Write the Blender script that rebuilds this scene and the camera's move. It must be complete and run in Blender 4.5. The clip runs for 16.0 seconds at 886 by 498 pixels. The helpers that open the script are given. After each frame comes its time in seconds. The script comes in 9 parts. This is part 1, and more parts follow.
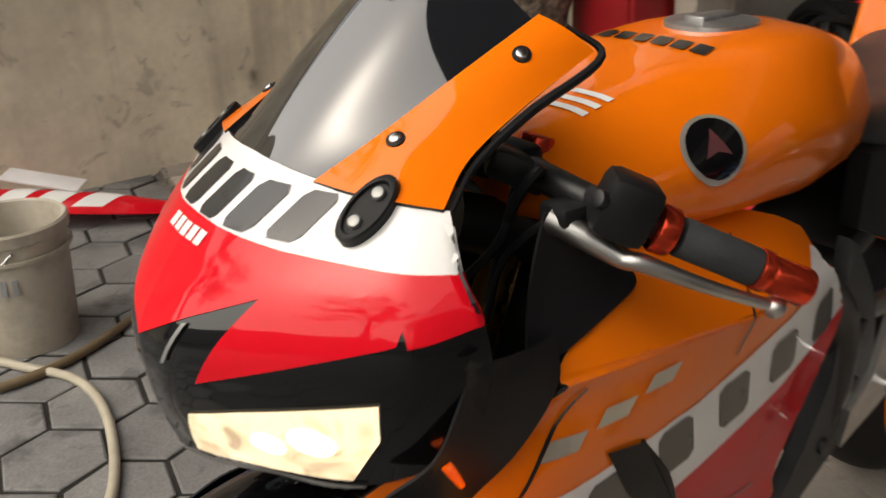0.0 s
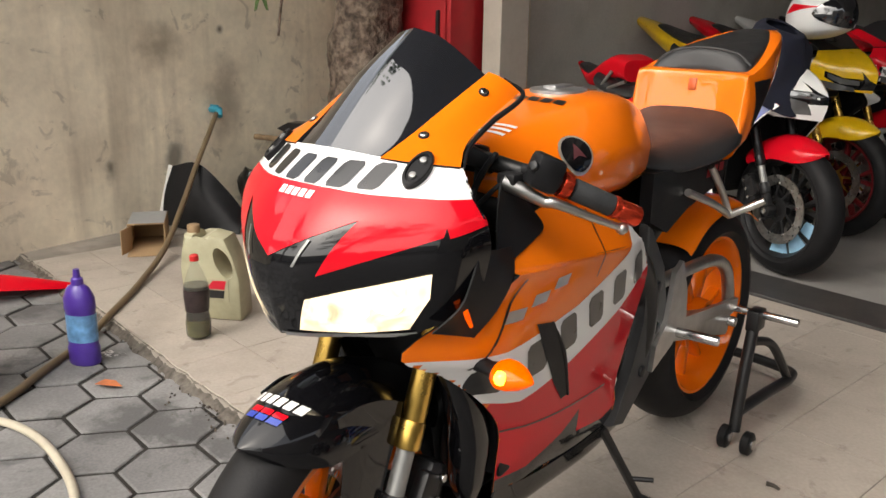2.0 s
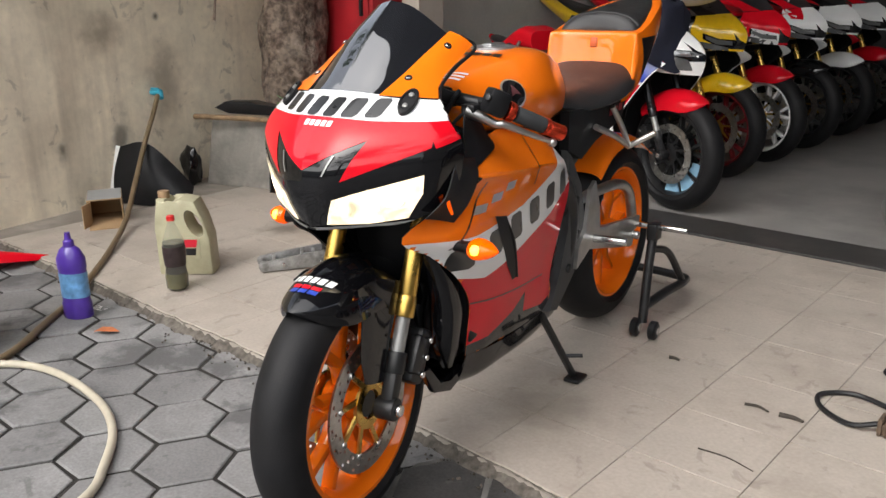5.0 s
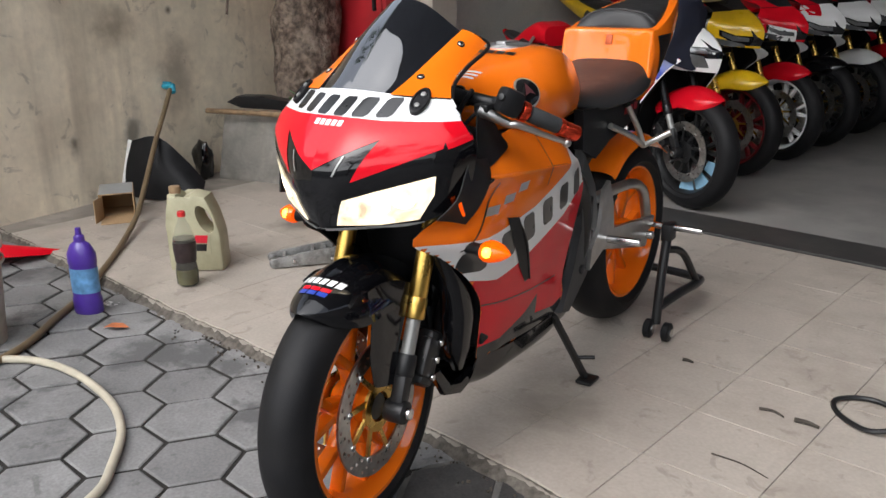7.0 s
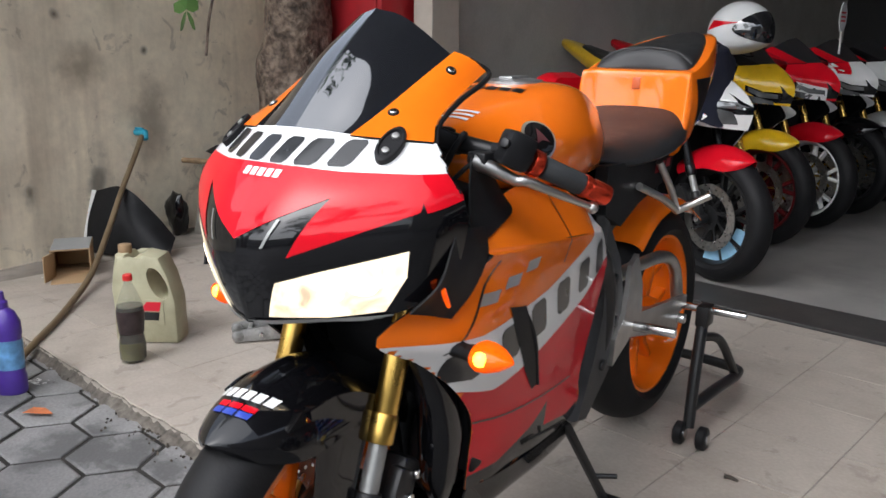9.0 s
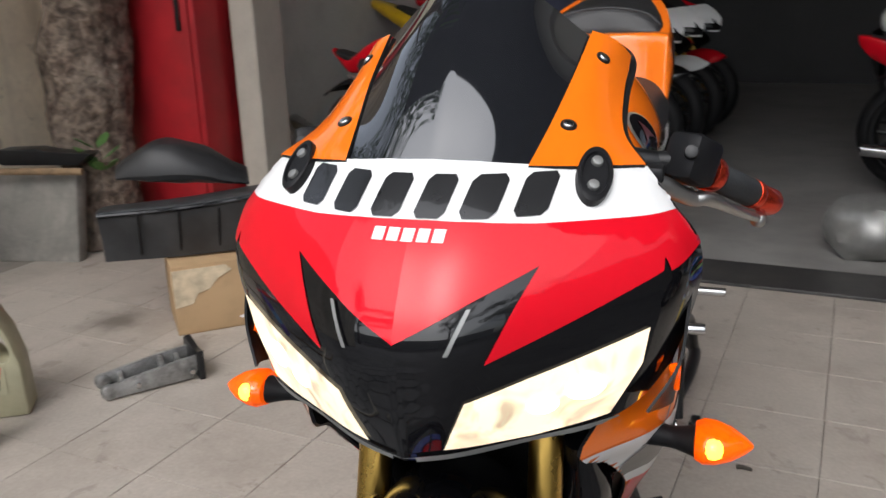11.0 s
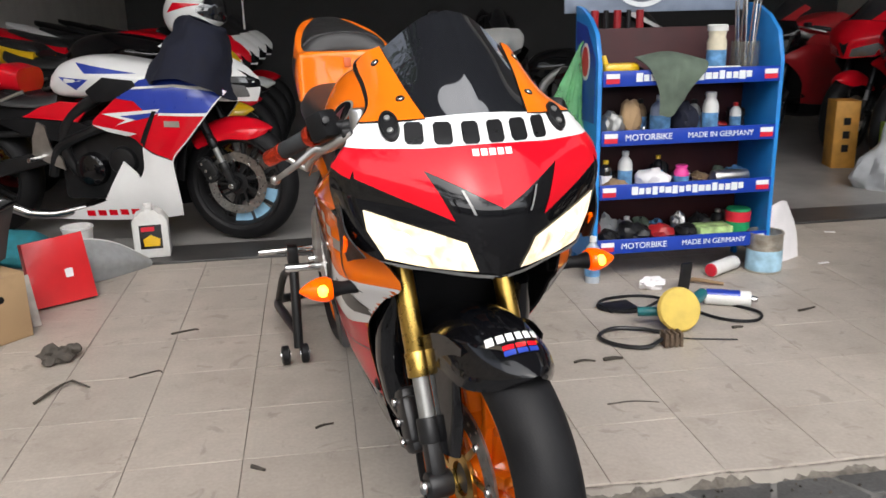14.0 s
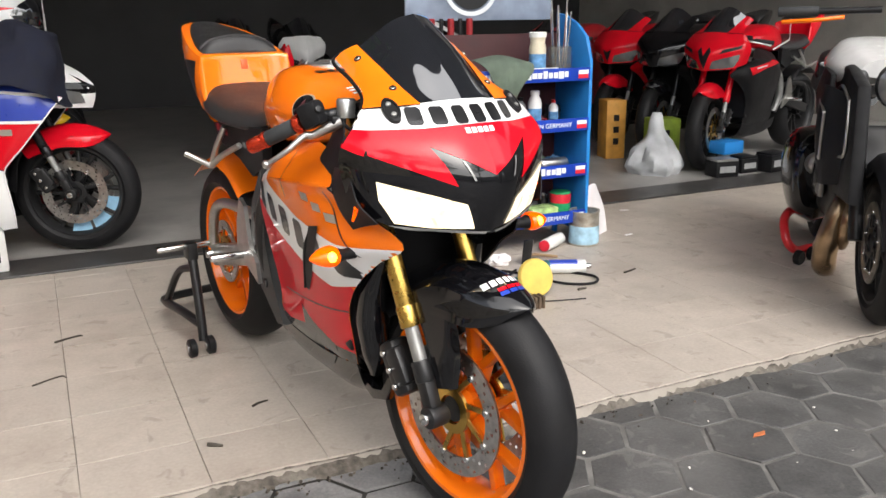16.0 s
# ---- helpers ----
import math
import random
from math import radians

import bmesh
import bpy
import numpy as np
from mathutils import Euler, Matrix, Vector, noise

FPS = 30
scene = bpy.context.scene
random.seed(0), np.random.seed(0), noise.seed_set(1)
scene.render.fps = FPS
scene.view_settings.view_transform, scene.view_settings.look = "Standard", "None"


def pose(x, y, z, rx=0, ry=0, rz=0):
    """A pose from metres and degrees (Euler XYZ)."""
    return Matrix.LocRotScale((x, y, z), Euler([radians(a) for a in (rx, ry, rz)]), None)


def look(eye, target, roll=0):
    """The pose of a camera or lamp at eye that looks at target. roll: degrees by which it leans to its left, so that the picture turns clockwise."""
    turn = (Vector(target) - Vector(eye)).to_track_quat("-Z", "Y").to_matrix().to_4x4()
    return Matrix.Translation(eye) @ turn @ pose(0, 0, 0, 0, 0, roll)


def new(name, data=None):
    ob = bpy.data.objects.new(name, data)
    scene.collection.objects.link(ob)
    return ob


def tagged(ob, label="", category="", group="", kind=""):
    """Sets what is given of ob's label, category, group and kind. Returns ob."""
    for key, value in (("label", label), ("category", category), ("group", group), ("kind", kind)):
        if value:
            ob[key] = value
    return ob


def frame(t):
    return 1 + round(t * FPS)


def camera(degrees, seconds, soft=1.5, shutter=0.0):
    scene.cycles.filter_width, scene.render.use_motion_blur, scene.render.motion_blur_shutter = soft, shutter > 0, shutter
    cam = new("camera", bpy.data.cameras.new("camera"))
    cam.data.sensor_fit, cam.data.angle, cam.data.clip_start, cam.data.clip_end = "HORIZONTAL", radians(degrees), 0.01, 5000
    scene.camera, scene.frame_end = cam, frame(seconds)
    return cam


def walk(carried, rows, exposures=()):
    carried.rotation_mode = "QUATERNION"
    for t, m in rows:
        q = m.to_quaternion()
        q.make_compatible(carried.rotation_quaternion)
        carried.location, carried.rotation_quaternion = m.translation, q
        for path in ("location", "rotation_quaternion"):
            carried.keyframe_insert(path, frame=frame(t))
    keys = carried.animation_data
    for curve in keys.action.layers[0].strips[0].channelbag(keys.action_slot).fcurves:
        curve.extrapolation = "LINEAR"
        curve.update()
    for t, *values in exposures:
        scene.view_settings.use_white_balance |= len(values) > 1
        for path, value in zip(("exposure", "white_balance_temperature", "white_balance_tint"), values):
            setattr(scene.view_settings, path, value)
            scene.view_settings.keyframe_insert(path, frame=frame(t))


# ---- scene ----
cam = camera(55.4, 16.0, 1.5, 0.5)

PATH = [
    (0, (0.729, -0.196, 1.169), (-0.902, 0.633, 0.36), -1.4),
    (0.5, (0.811, -0.386, 1.172), (-0.704, 0.687, 0.426), -1.2),
    (1, (0.885, -0.583, 1.172), (-0.507, 0.673, 0.476), -1.2),
    (1.5, (0.97, -0.675, 1.165), (-0.394, 0.645, 0.536), -0.3),
    (2, (1.059, -0.73, 1.162), (-0.368, 0.554, 0.6), 1.0),
    (2.5, (1.148, -0.794, 1.169), (-0.288, 0.483, 0.613), 0.2),
    (3, (1.197, -0.917, 1.151), (-0.165, 0.44, 0.599), -0.6),
    (3.5, (1.238, -1.036, 1.131), (-0.04, 0.385, 0.541), -1.0),
    (6, (1.33, -1.181, 1.164), (0.06, 0.242, 0.563), -0.8),
    (6.5, (1.321, -1.179, 1.161), (0.036, 0.227, 0.551), -0.6),
    (7, (1.297, -1.149, 1.16), (0.009, 0.254, 0.548), -0.6),
    (7.5, (1.243, -1.07, 1.152), (-0.051, 0.352, 0.603), -0.2),
    (8, (1.172, -0.93, 1.129), (-0.143, 0.495, 0.64), 0.1),
    (8.5, (1.116, -0.831, 1.101), (-0.213, 0.59, 0.639), 0.9),
    (9, (0.998, -0.771, 1.076), (-0.318, 0.656, 0.593), 0.7),
    (9.5, (0.83, -0.719, 1.089), (-0.453, 0.735, 0.602), -0.0),
    (9.7, (0.76, -0.707, 1.091), (-0.502, 0.765, 0.601), 0.1),
    (12, (0.183, -0.868, 1.113), (-0.197, 0.993, 0.487), -4.0),
    (12.5, (0.12, -1.043, 1.121), (-0.085, 0.852, 0.514), -3.9),
    (13, (0.008, -1.182, 1.131), (-0.059, 0.725, 0.532), -1.8),
    (13.5, (-0.164, -1.334, 1.129), (-0.021, 0.577, 0.557), -2.2),
    (14, (-0.27, -1.454, 1.126), (0.012, 0.448, 0.576), -1.3),
    (14.5, (-0.382, -1.576, 1.124), (-0.004, 0.311, 0.58), -1.0),
    (15, (-0.511, -1.603, 1.137), (0.05, 0.239, 0.594), -0.9),
    (15.5, (-0.679, -1.578, 1.124), (0.07, 0.195, 0.58), -1.6),
    (16, (-0.79, -1.605, 1.12), (0.038, 0.135, 0.584), -0.6),
]
EXPOSURES = [(0, 0.5, 7250, 10), (1.0, 0.85, 7050, 10), (2.0, 1.1, 6900, 10), (3.0, 1.12, 6800, 10), (3.6, 1.15, 6700, 10), (6.0, 0.95, 6300, 10), (7.0, 0.9, 6200, 10), (9.0, 0.9, 6030, 10), (9.7, 0.9, 6050, 10), (12.0, 0.45, 6250, 10), (13.0, 0.65, 6250, 10), (14.0, 0.88, 6350, 10), (15.0, 1.2, 6450, 10), (16, 1.25, 6500, 10)]
walk(cam, [(t, look(eye, target, roll)) for t, eye, target, roll in PATH], EXPOSURES)

# ---- world and light ----
world = bpy.data.worlds.new("sky")
scene.world = world
world.use_nodes = True
wt = world.node_tree
wt.nodes.clear()
sky = wt.nodes.new("ShaderNodeTexSky")
sky.sky_type = "NISHITA"
sky.sun_disc = False
sky.sun_elevation = radians(49)
sky.sun_rotation = radians(180)
sky.dust_density = 4.0
sky.air_density = 1.2
pale = wt.nodes.new("ShaderNodeHueSaturation")
pale.inputs["Saturation"].default_value = 0.35
wbg = wt.nodes.new("ShaderNodeBackground")
wbg.inputs["Strength"].default_value = 0.15
wout = wt.nodes.new("ShaderNodeOutputWorld")
wt.links.new(sky.outputs[0], pale.inputs["Color"])
wt.links.new(pale.outputs[0], wbg.inputs["Color"])
wt.links.new(wbg.outputs[0], wout.inputs["Surface"])

sun_data = bpy.data.lights.new("sun", "SUN")
sun_data.energy, sun_data.angle, sun_data.color = 1.32, radians(100), (1.0, 0.96, 0.91)
sun = new("sun", sun_data)
sun.matrix_world = look((0.0, -5.9, 6.6), (0, 0, 0))

# ---- materials ----


def nodes_of(name):
    m = bpy.data.materials.new(name)
    m.use_nodes = True
    t = m.node_tree
    b = t.nodes["Principled BSDF"]
    return m, t, b


def mat(name, rgb, rough=0.5, metal=0.0, coat=0.0, var=0.12, scale=30.0, fine=0.0, bump=0.0, bscale=200.0,
        dirt=None, dirt_amount=0.0, dirt_scale=3.0, rvar=0.1, island=0.0, objrand=0.0, sub=0.0, trans=0.0, ior=1.45, alpha=1.0, emit=None, estr=0.0,
        world_co=False, spec=0.5, coat_ior=1.5, streak=None, streak_amount=0.0, spots=None, spot_amount=0.0, bdist=0.002, dirt_lo=0.45, dirt_hi=0.72):
    """A node material: base colour varied at two scales, patchy dirt, uneven gloss and fine relief."""
    m, t, b = nodes_of(name)
    n, l = t.nodes, t.links
    if world_co:
        at = n.new("ShaderNodeNewGeometry").outputs["Position"]
    else:
        at = n.new("ShaderNodeTexCoord").outputs["Object"]
    big = n.new("ShaderNodeTexNoise")
    big.inputs["Scale"].default_value = scale
    big.inputs["Detail"].default_value = 6
    l.new(at, big.inputs["Vector"])
    ramp = n.new("ShaderNodeMapRange")
    ramp.inputs["From Min"].default_value, ramp.inputs["From Max"].default_value = 0.3, 0.7
    ramp.inputs["To Min"].default_value, ramp.inputs["To Max"].default_value = 1 - var, 1 + var
    l.new(big.outputs[0], ramp.inputs["Value"])
    value = ramp.outputs[0]
    if island or objrand:
        if objrand:
            src = n.new("ShaderNodeObjectInfo").outputs["Random"]
            amount = objrand
        else:
            src = n.new("ShaderNodeNewGeometry").outputs["Random Per Island"]
            amount = island
        r2 = n.new("ShaderNodeMapRange")
        r2.inputs["To Min"].default_value, r2.inputs["To Max"].default_value = 1 - amount, 1 + amount
        l.new(src, r2.inputs["Value"])
        mul = n.new("ShaderNodeMath")
        mul.operation = "MULTIPLY"
        l.new(value, mul.inputs[0])
        l.new(r2.outputs[0], mul.inputs[1])
        value = mul.outputs[0]
    if fine:
        fn = n.new("ShaderNodeTexNoise")
        fn.inputs["Scale"].default_value = bscale
        fn.inputs["Detail"].default_value = 3
        l.new(at, fn.inputs["Vector"])
        r3 = n.new("ShaderNodeMapRange")
        r3.inputs["From Min"].default_value, r3.inputs["From Max"].default_value = 0.3, 0.7
        r3.inputs["To Min"].default_value, r3.inputs["To Max"].default_value = 1 - fine, 1 + fine
        l.new(fn.outputs[0], r3.inputs["Value"])
        mul = n.new("ShaderNodeMath")
        mul.operation = "MULTIPLY"
        l.new(value, mul.inputs[0])
        l.new(r3.outputs[0], mul.inputs[1])
        value = mul.outputs[0]
    vm = n.new("ShaderNodeVectorMath")
    vm.operation = "SCALE"
    vm.inputs[0].default_value = rgb
    l.new(value, vm.inputs["Scale"])
    colour = vm.outputs[0]
    if dirt:
        dn = n.new("ShaderNodeTexNoise")
        dn.inputs["Scale"].default_value = dirt_scale
        dn.inputs["Detail"].default_value = 8
        dn.inputs["Roughness"].default_value = 0.65
        l.new(at, dn.inputs["Vector"])
        dr = n.new("ShaderNodeMapRange")
        dr.inputs["From Min"].default_value, dr.inputs["From Max"].default_value = dirt_lo, dirt_hi
        dr.inputs["To Max"].default_value = dirt_amount
        l.new(dn.outputs[0], dr.inputs["Value"])
        mx = n.new("ShaderNodeMix")
        mx.data_type = "RGBA"
        l.new(dr.outputs[0], mx.inputs["Factor"])
        l.new(colour, mx.inputs["A"])
        mx.inputs["B"].default_value = (*dirt, 1)
        colour = mx.outputs["Result"]
    if streak:
        # long runs down the wall
        mp = n.new("ShaderNodeMapping")
        mp.inputs["Scale"].default_value = (3.2, 3.2, 0.32)
        l.new(at, mp.inputs["Vector"])
        sn = n.new("ShaderNodeTexNoise")
        sn.inputs["Scale"].default_value = 1.6
        sn.inputs["Detail"].default_value = 4
        sn.inputs["Roughness"].default_value = 0.55
        l.new(mp.outputs[0], sn.inputs["Vector"])
        sr = n.new("ShaderNodeMapRange")
        sr.inputs["From Min"].default_value, sr.inputs["From Max"].default_value = 0.5, 0.72
        sr.inputs["To Max"].default_value = streak_amount
        l.new(sn.outputs[0], sr.inputs["Value"])
        mx = n.new("ShaderNodeMix")
        mx.data_type = "RGBA"
        l.new(sr.outputs[0], mx.inputs["Factor"])
        l.new(colour, mx.inputs["A"])
        mx.inputs["B"].default_value = (*streak, 1)
        colour = mx.outputs["Result"]
    if spots:
        # small sharp-edged blots and scuffs
        sn = n.new("ShaderNodeTexNoise")
        sn.inputs["Scale"].default_value = dirt_scale * 4.3
        sn.inputs["Detail"].default_value = 5
        sn.inputs["Roughness"].default_value = 0.6
        sn.inputs["Distortion"].default_value = 0.8
        l.new(at, sn.inputs["Vector"])
        sr = n.new("ShaderNodeMapRange")
        sr.inputs["From Min"].default_value, sr.inputs["From Max"].default_value = 0.60, 0.66
        sr.inputs["To Max"].default_value = spot_amount
        l.new(sn.outputs[0], sr.inputs["Value"])
        mx = n.new("ShaderNodeMix")
        mx.data_type = "RGBA"
        l.new(sr.outputs[0], mx.inputs["Factor"])
        l.new(colour, mx.inputs["A"])
        mx.inputs["B"].default_value = (*spots, 1)
        colour = mx.outputs["Result"]
    l.new(colour, b.inputs["Base Color"])
    rr = n.new("ShaderNodeMapRange")
    rr.inputs["From Min"].default_value, rr.inputs["From Max"].default_value = 0.3, 0.7
    rr.inputs["To Min"].default_value, rr.inputs["To Max"].default_value = max(0.02, rough * (1 - rvar)), min(1, rough * (1 + rvar))
    l.new(big.outputs[0], rr.inputs["Value"])
    l.new(rr.outputs[0], b.inputs["Roughness"])
    b.inputs["Metallic"].default_value = metal
    b.inputs["Specular IOR Level"].default_value = spec
    b.inputs["Coat Weight"].default_value = coat
    b.inputs["Coat Roughness"].default_value = 0.04
    b.inputs["Coat IOR"].default_value = coat_ior
    b.inputs["Transmission Weight"].default_value = trans
    b.inputs["IOR"].default_value = ior
    b.inputs["Alpha"].default_value = alpha
    b.inputs["Subsurface Weight"].default_value = sub
    if emit:
        b.inputs["Emission Color"].default_value = (*emit, 1)
        b.inputs["Emission Strength"].default_value = estr
    if bump:
        bn = n.new("ShaderNodeTexNoise")
        bn.inputs["Scale"].default_value = bscale
        bn.inputs["Detail"].default_value = 4
        l.new(at, bn.inputs["Vector"])
        bp = n.new("ShaderNodeBump")
        bp.inputs["Strength"].default_value = bump
        bp.inputs["Distance"].default_value = bdist
        l.new(bn.outputs[0], bp.inputs["Height"])
        l.new(bp.outputs[0], b.inputs["Normal"])
    return m


ORANGE = mat("orange paint", (0.87, 0.178, 0.006), 0.4, coat=0.95, var=0.05, scale=8, spec=0.03)
RED = mat("red paint", (0.66, 0.005, 0.016), 0.4, coat=0.62, var=0.06, scale=8, spec=0.03)
WHITE = mat("white paint", (0.80, 0.80, 0.79), 0.35, coat=0.7, var=0.03, scale=8, spec=0.2)
BLACK_GLOSS = mat("black gloss paint", (0.004, 0.004, 0.005), 0.3, coat=1.0, var=0.2, scale=12, spec=0.05)
BLACK_SATIN = mat("black satin plastic", (0.011, 0.011, 0.012), 0.45, spec=0.2, var=0.2, scale=20, bump=0.15, bscale=500)
BLACK_METAL = mat("black powder coat", (0.015, 0.015, 0.016), 0.38, metal=0.2, var=0.25, scale=20)
RUBBER = mat("tyre rubber", (0.009, 0.009, 0.010), 0.55, spec=0.25, var=0.25, scale=12, bump=0.25, bscale=300, dirt=(0.03, 0.028, 0.026), dirt_amount=0.25, dirt_scale=9)
GRIP = mat("grip rubber", (0.03, 0.032, 0.034), 0.7, var=0.15, scale=60, bump=0.4, bscale=400)
ALU = mat("cast aluminium", (0.52, 0.51, 0.49), 0.38, metal=1, var=0.12, scale=30, bump=0.1, bscale=300)
ALU_GREY = mat("grey painted alloy", (0.30, 0.30, 0.29), 0.42, metal=0.6, var=0.12, scale=25, bump=0.08, bscale=300)
DARK_CAST = mat("dark grey cast alloy", (0.055, 0.055, 0.056), 0.55, metal=0.1, spec=0.3, var=0.15, scale=25, bump=0.1, bscale=300)
STEEL = mat("polished steel", (0.62, 0.62, 0.62), 0.2, metal=1, var=0.08, scale=40)
DISC = mat("brake disc steel", (0.5, 0.49, 0.47), 0.3, metal=1, var=0.2, scale=60)
GOLD = mat("gold anodised tube", (0.62, 0.40, 0.10), 0.28, metal=1, var=0.08, scale=30)
RED_ANO = mat("red anodised alloy", (0.75, 0.07, 0.03), 0.25, metal=0.9, var=0.08, scale=50)
SEAT = mat("black seat vinyl", (0.02, 0.02, 0.021), 0.42, var=0.2, scale=25, bump=0.3, bscale=600)
SCREEN = mat("dark smoked screen", (0.012, 0.013, 0.016), 0.04, coat=1, var=0.05, scale=5, rvar=0.3, coat_ior=1.95)


def glass(name, rgb, rough=0.02):
    m, t, b = nodes_of(name)
    b.inputs["Base Color"].default_value = (*rgb, 1)
    b.inputs["Roughness"].default_value = rough
    b.inputs["Transmission Weight"].default_value = 1.0
    b.inputs["IOR"].default_value = 1.45
    return m


def glow(name, rgb, strength, rgb2=None, scale=60):
    """A lit lamp insert: emission broken up by its reflector facets."""
    m, t, b = nodes_of(name)
    n, l = t.nodes, t.links
    co = n.new("ShaderNodeTexCoord")
    v = n.new("ShaderNodeTexNoise")
    v.inputs["Scale"].default_value = scale
    v.inputs["Detail"].default_value = 2.5
    v.inputs["Distortion"].default_value = 1.6
    l.new(co.outputs["Object"], v.inputs["Vector"])
    mx = n.new("ShaderNodeMix")
    mx.data_type = "RGBA"
    mx.inputs["A"].default_value = (*rgb, 1)
    mx.inputs["B"].default_value = (*(rgb2 or rgb), 1)
    mr = n.new("ShaderNodeMapRange")
    mr.inputs["From Min"].default_value, mr.inputs["From Max"].default_value = 0.45, 0.66
    l.new(v.outputs[0], mr.inputs["Value"])
    l.new(mr.outputs[0], mx.inputs["Factor"])
    l.new(mx.outputs["Result"], b.inputs["Emission Color"])
    b.inputs["Emission Strength"].default_value = strength
    b.inputs["Base Color"].default_value = (*rgb, 1)
    b.inputs["Roughness"].default_value = 0.1
    return m


HEADLIGHT = glow("lit headlight reflector", (1.0, 0.84, 0.58), 0.55, (0.16, 0.09, 0.03), 17)
AMBER = glow("lit amber lens", (1.0, 0.115, 0.0), 0.34, (0.80, 0.03, 0.0), 70)
BULB = glow("lit bulb", (1.0, 0.42, 0.03), 5.0, None, 10)
HL_BULB = glow("lit headlight bulb", (1.0, 0.90, 0.70), 3.0, None, 10)

# ---- mesh helpers ----


def V(*a):
    return Vector(a)


def mesh_from(bm, name, material, smooth=True, sharp=35):
    bmesh.ops.recalc_face_normals(bm, faces=bm.faces[:])
    if smooth:
        for f in bm.faces:
            f.smooth = True
        for e in bm.edges:
            if len(e.link_faces) == 2 and e.calc_face_angle(0) > radians(sharp):
                e.smooth = False
    me = bpy.data.meshes.new(name)
    bm.to_mesh(me)
    bm.free()
    for one in material if isinstance(material, (list, tuple)) else [material]:
        me.materials.append(one)
    return me


def part(name, bm, material, parent, label="", smooth=True, sharp=35):
    ob = new(name, mesh_from(bm, name, material, smooth, sharp))
    ob.parent = parent
    if label:
        ob["label"] = label
    return ob


def thing(name, label, category, m=None, group="", kind=""):
    ob = new(name)
    ob.empty_display_size = 0.05
    ob.matrix_basis = m if m is not None else Matrix.Identity(4)
    return tagged(ob, label, category, group, kind)


def solo(name, bm, material, label, category, m=None, group="", kind="", smooth=True):
    ob = new(name, mesh_from(bm, name, material, smooth))
    if m is not None:
        ob.matrix_basis = m
    return tagged(ob, label, category, group, kind)


def B():
    return bmesh.new()


def box(bm, c, s, bevel=0.0, m=None, seg=2):
    r = bmesh.ops.create_cube(bm, size=1.0)
    vs = r["verts"]
    t = Matrix.Translation(c) @ (m or Matrix.Identity(4)) @ Matrix.Diagonal((*s, 1))
    if bevel:
        for v in vs:
            v.co = Matrix.Diagonal((*s, 1)) @ v.co
        es = list({e for v in vs for e in v.link_edges})
        out = bmesh.ops.bevel(bm, geom=es, offset=bevel, segments=seg, affect="EDGES", profile=0.5)
        vs = list({v for f in out["faces"] for v in f.verts} | {v for v in vs if v.is_valid})
        t = Matrix.Translation(c) @ (m or Matrix.Identity(4))
    bmesh.ops.transform(bm, matrix=t, verts=vs)
    return vs


def frame_to(p0, p1):
    d = Vector(p1) - Vector(p0)
    return Matrix.Translation((Vector(p0) + Vector(p1)) / 2) @ d.to_track_quat("Z", "Y").to_matrix().to_4x4(), d.length


def rod(bm, p0, p1, r0, r1=None, seg=16, bevel=0.0):
    m, n = frame_to(p0, p1)
    r = bmesh.ops.create_cone(bm, cap_ends=True, segments=seg, radius1=r0, radius2=r0 if r1 is None else r1, depth=n)
    vs = r["verts"]
    if bevel:
        es = [e for e in {e for v in vs for e in v.link_edges} if abs(e.verts[0].co.z - e.verts[1].co.z) < 1e-6]
        out = bmesh.ops.bevel(bm, geom=es, offset=bevel, segments=2, affect="EDGES", profile=0.5)
        vs = list({v for f in out["faces"] for v in f.verts} | {v for v in vs if v.is_valid})
    bmesh.ops.transform(bm, matrix=m, verts=vs)
    return vs


def bar(bm, p0, p1, w, h, bevel=0.003):
    """A flat bar of width w and height h between two points."""
    m, n = frame_to(p0, p1)
    return box_m(bm, m, (w, h, n), bevel)


def box_m(bm, m, s, bevel=0.0):
    vs = box(bm, (0, 0, 0), s, bevel)
    bmesh.ops.transform(bm, matrix=m, verts=vs)
    return vs


def cr(points, n):
    """n points on a smooth curve through the given ones."""
    p = np.asarray(points, float)
    k = len(p)
    if k == 2:
        s = np.linspace(0, 1, n)[:, None]
        return p[0] * (1 - s) + p[1] * s
    q = np.vstack([2 * p[0] - p[1], p, 2 * p[-1] - p[-2]])
    s = np.linspace(0, k - 1, n)
    i = np.minimum(s.astype(int), k - 2)
    f = (s - i)[:, None]
    a, b, c, d = q[i], q[i + 1], q[i + 2], q[i + 3]
    return 0.5 * (2 * b + (c - a) * f + (2 * a - 5 * b + 4 * c - d) * f ** 2 + (3 * b - a - 3 * c + d) * f ** 3)


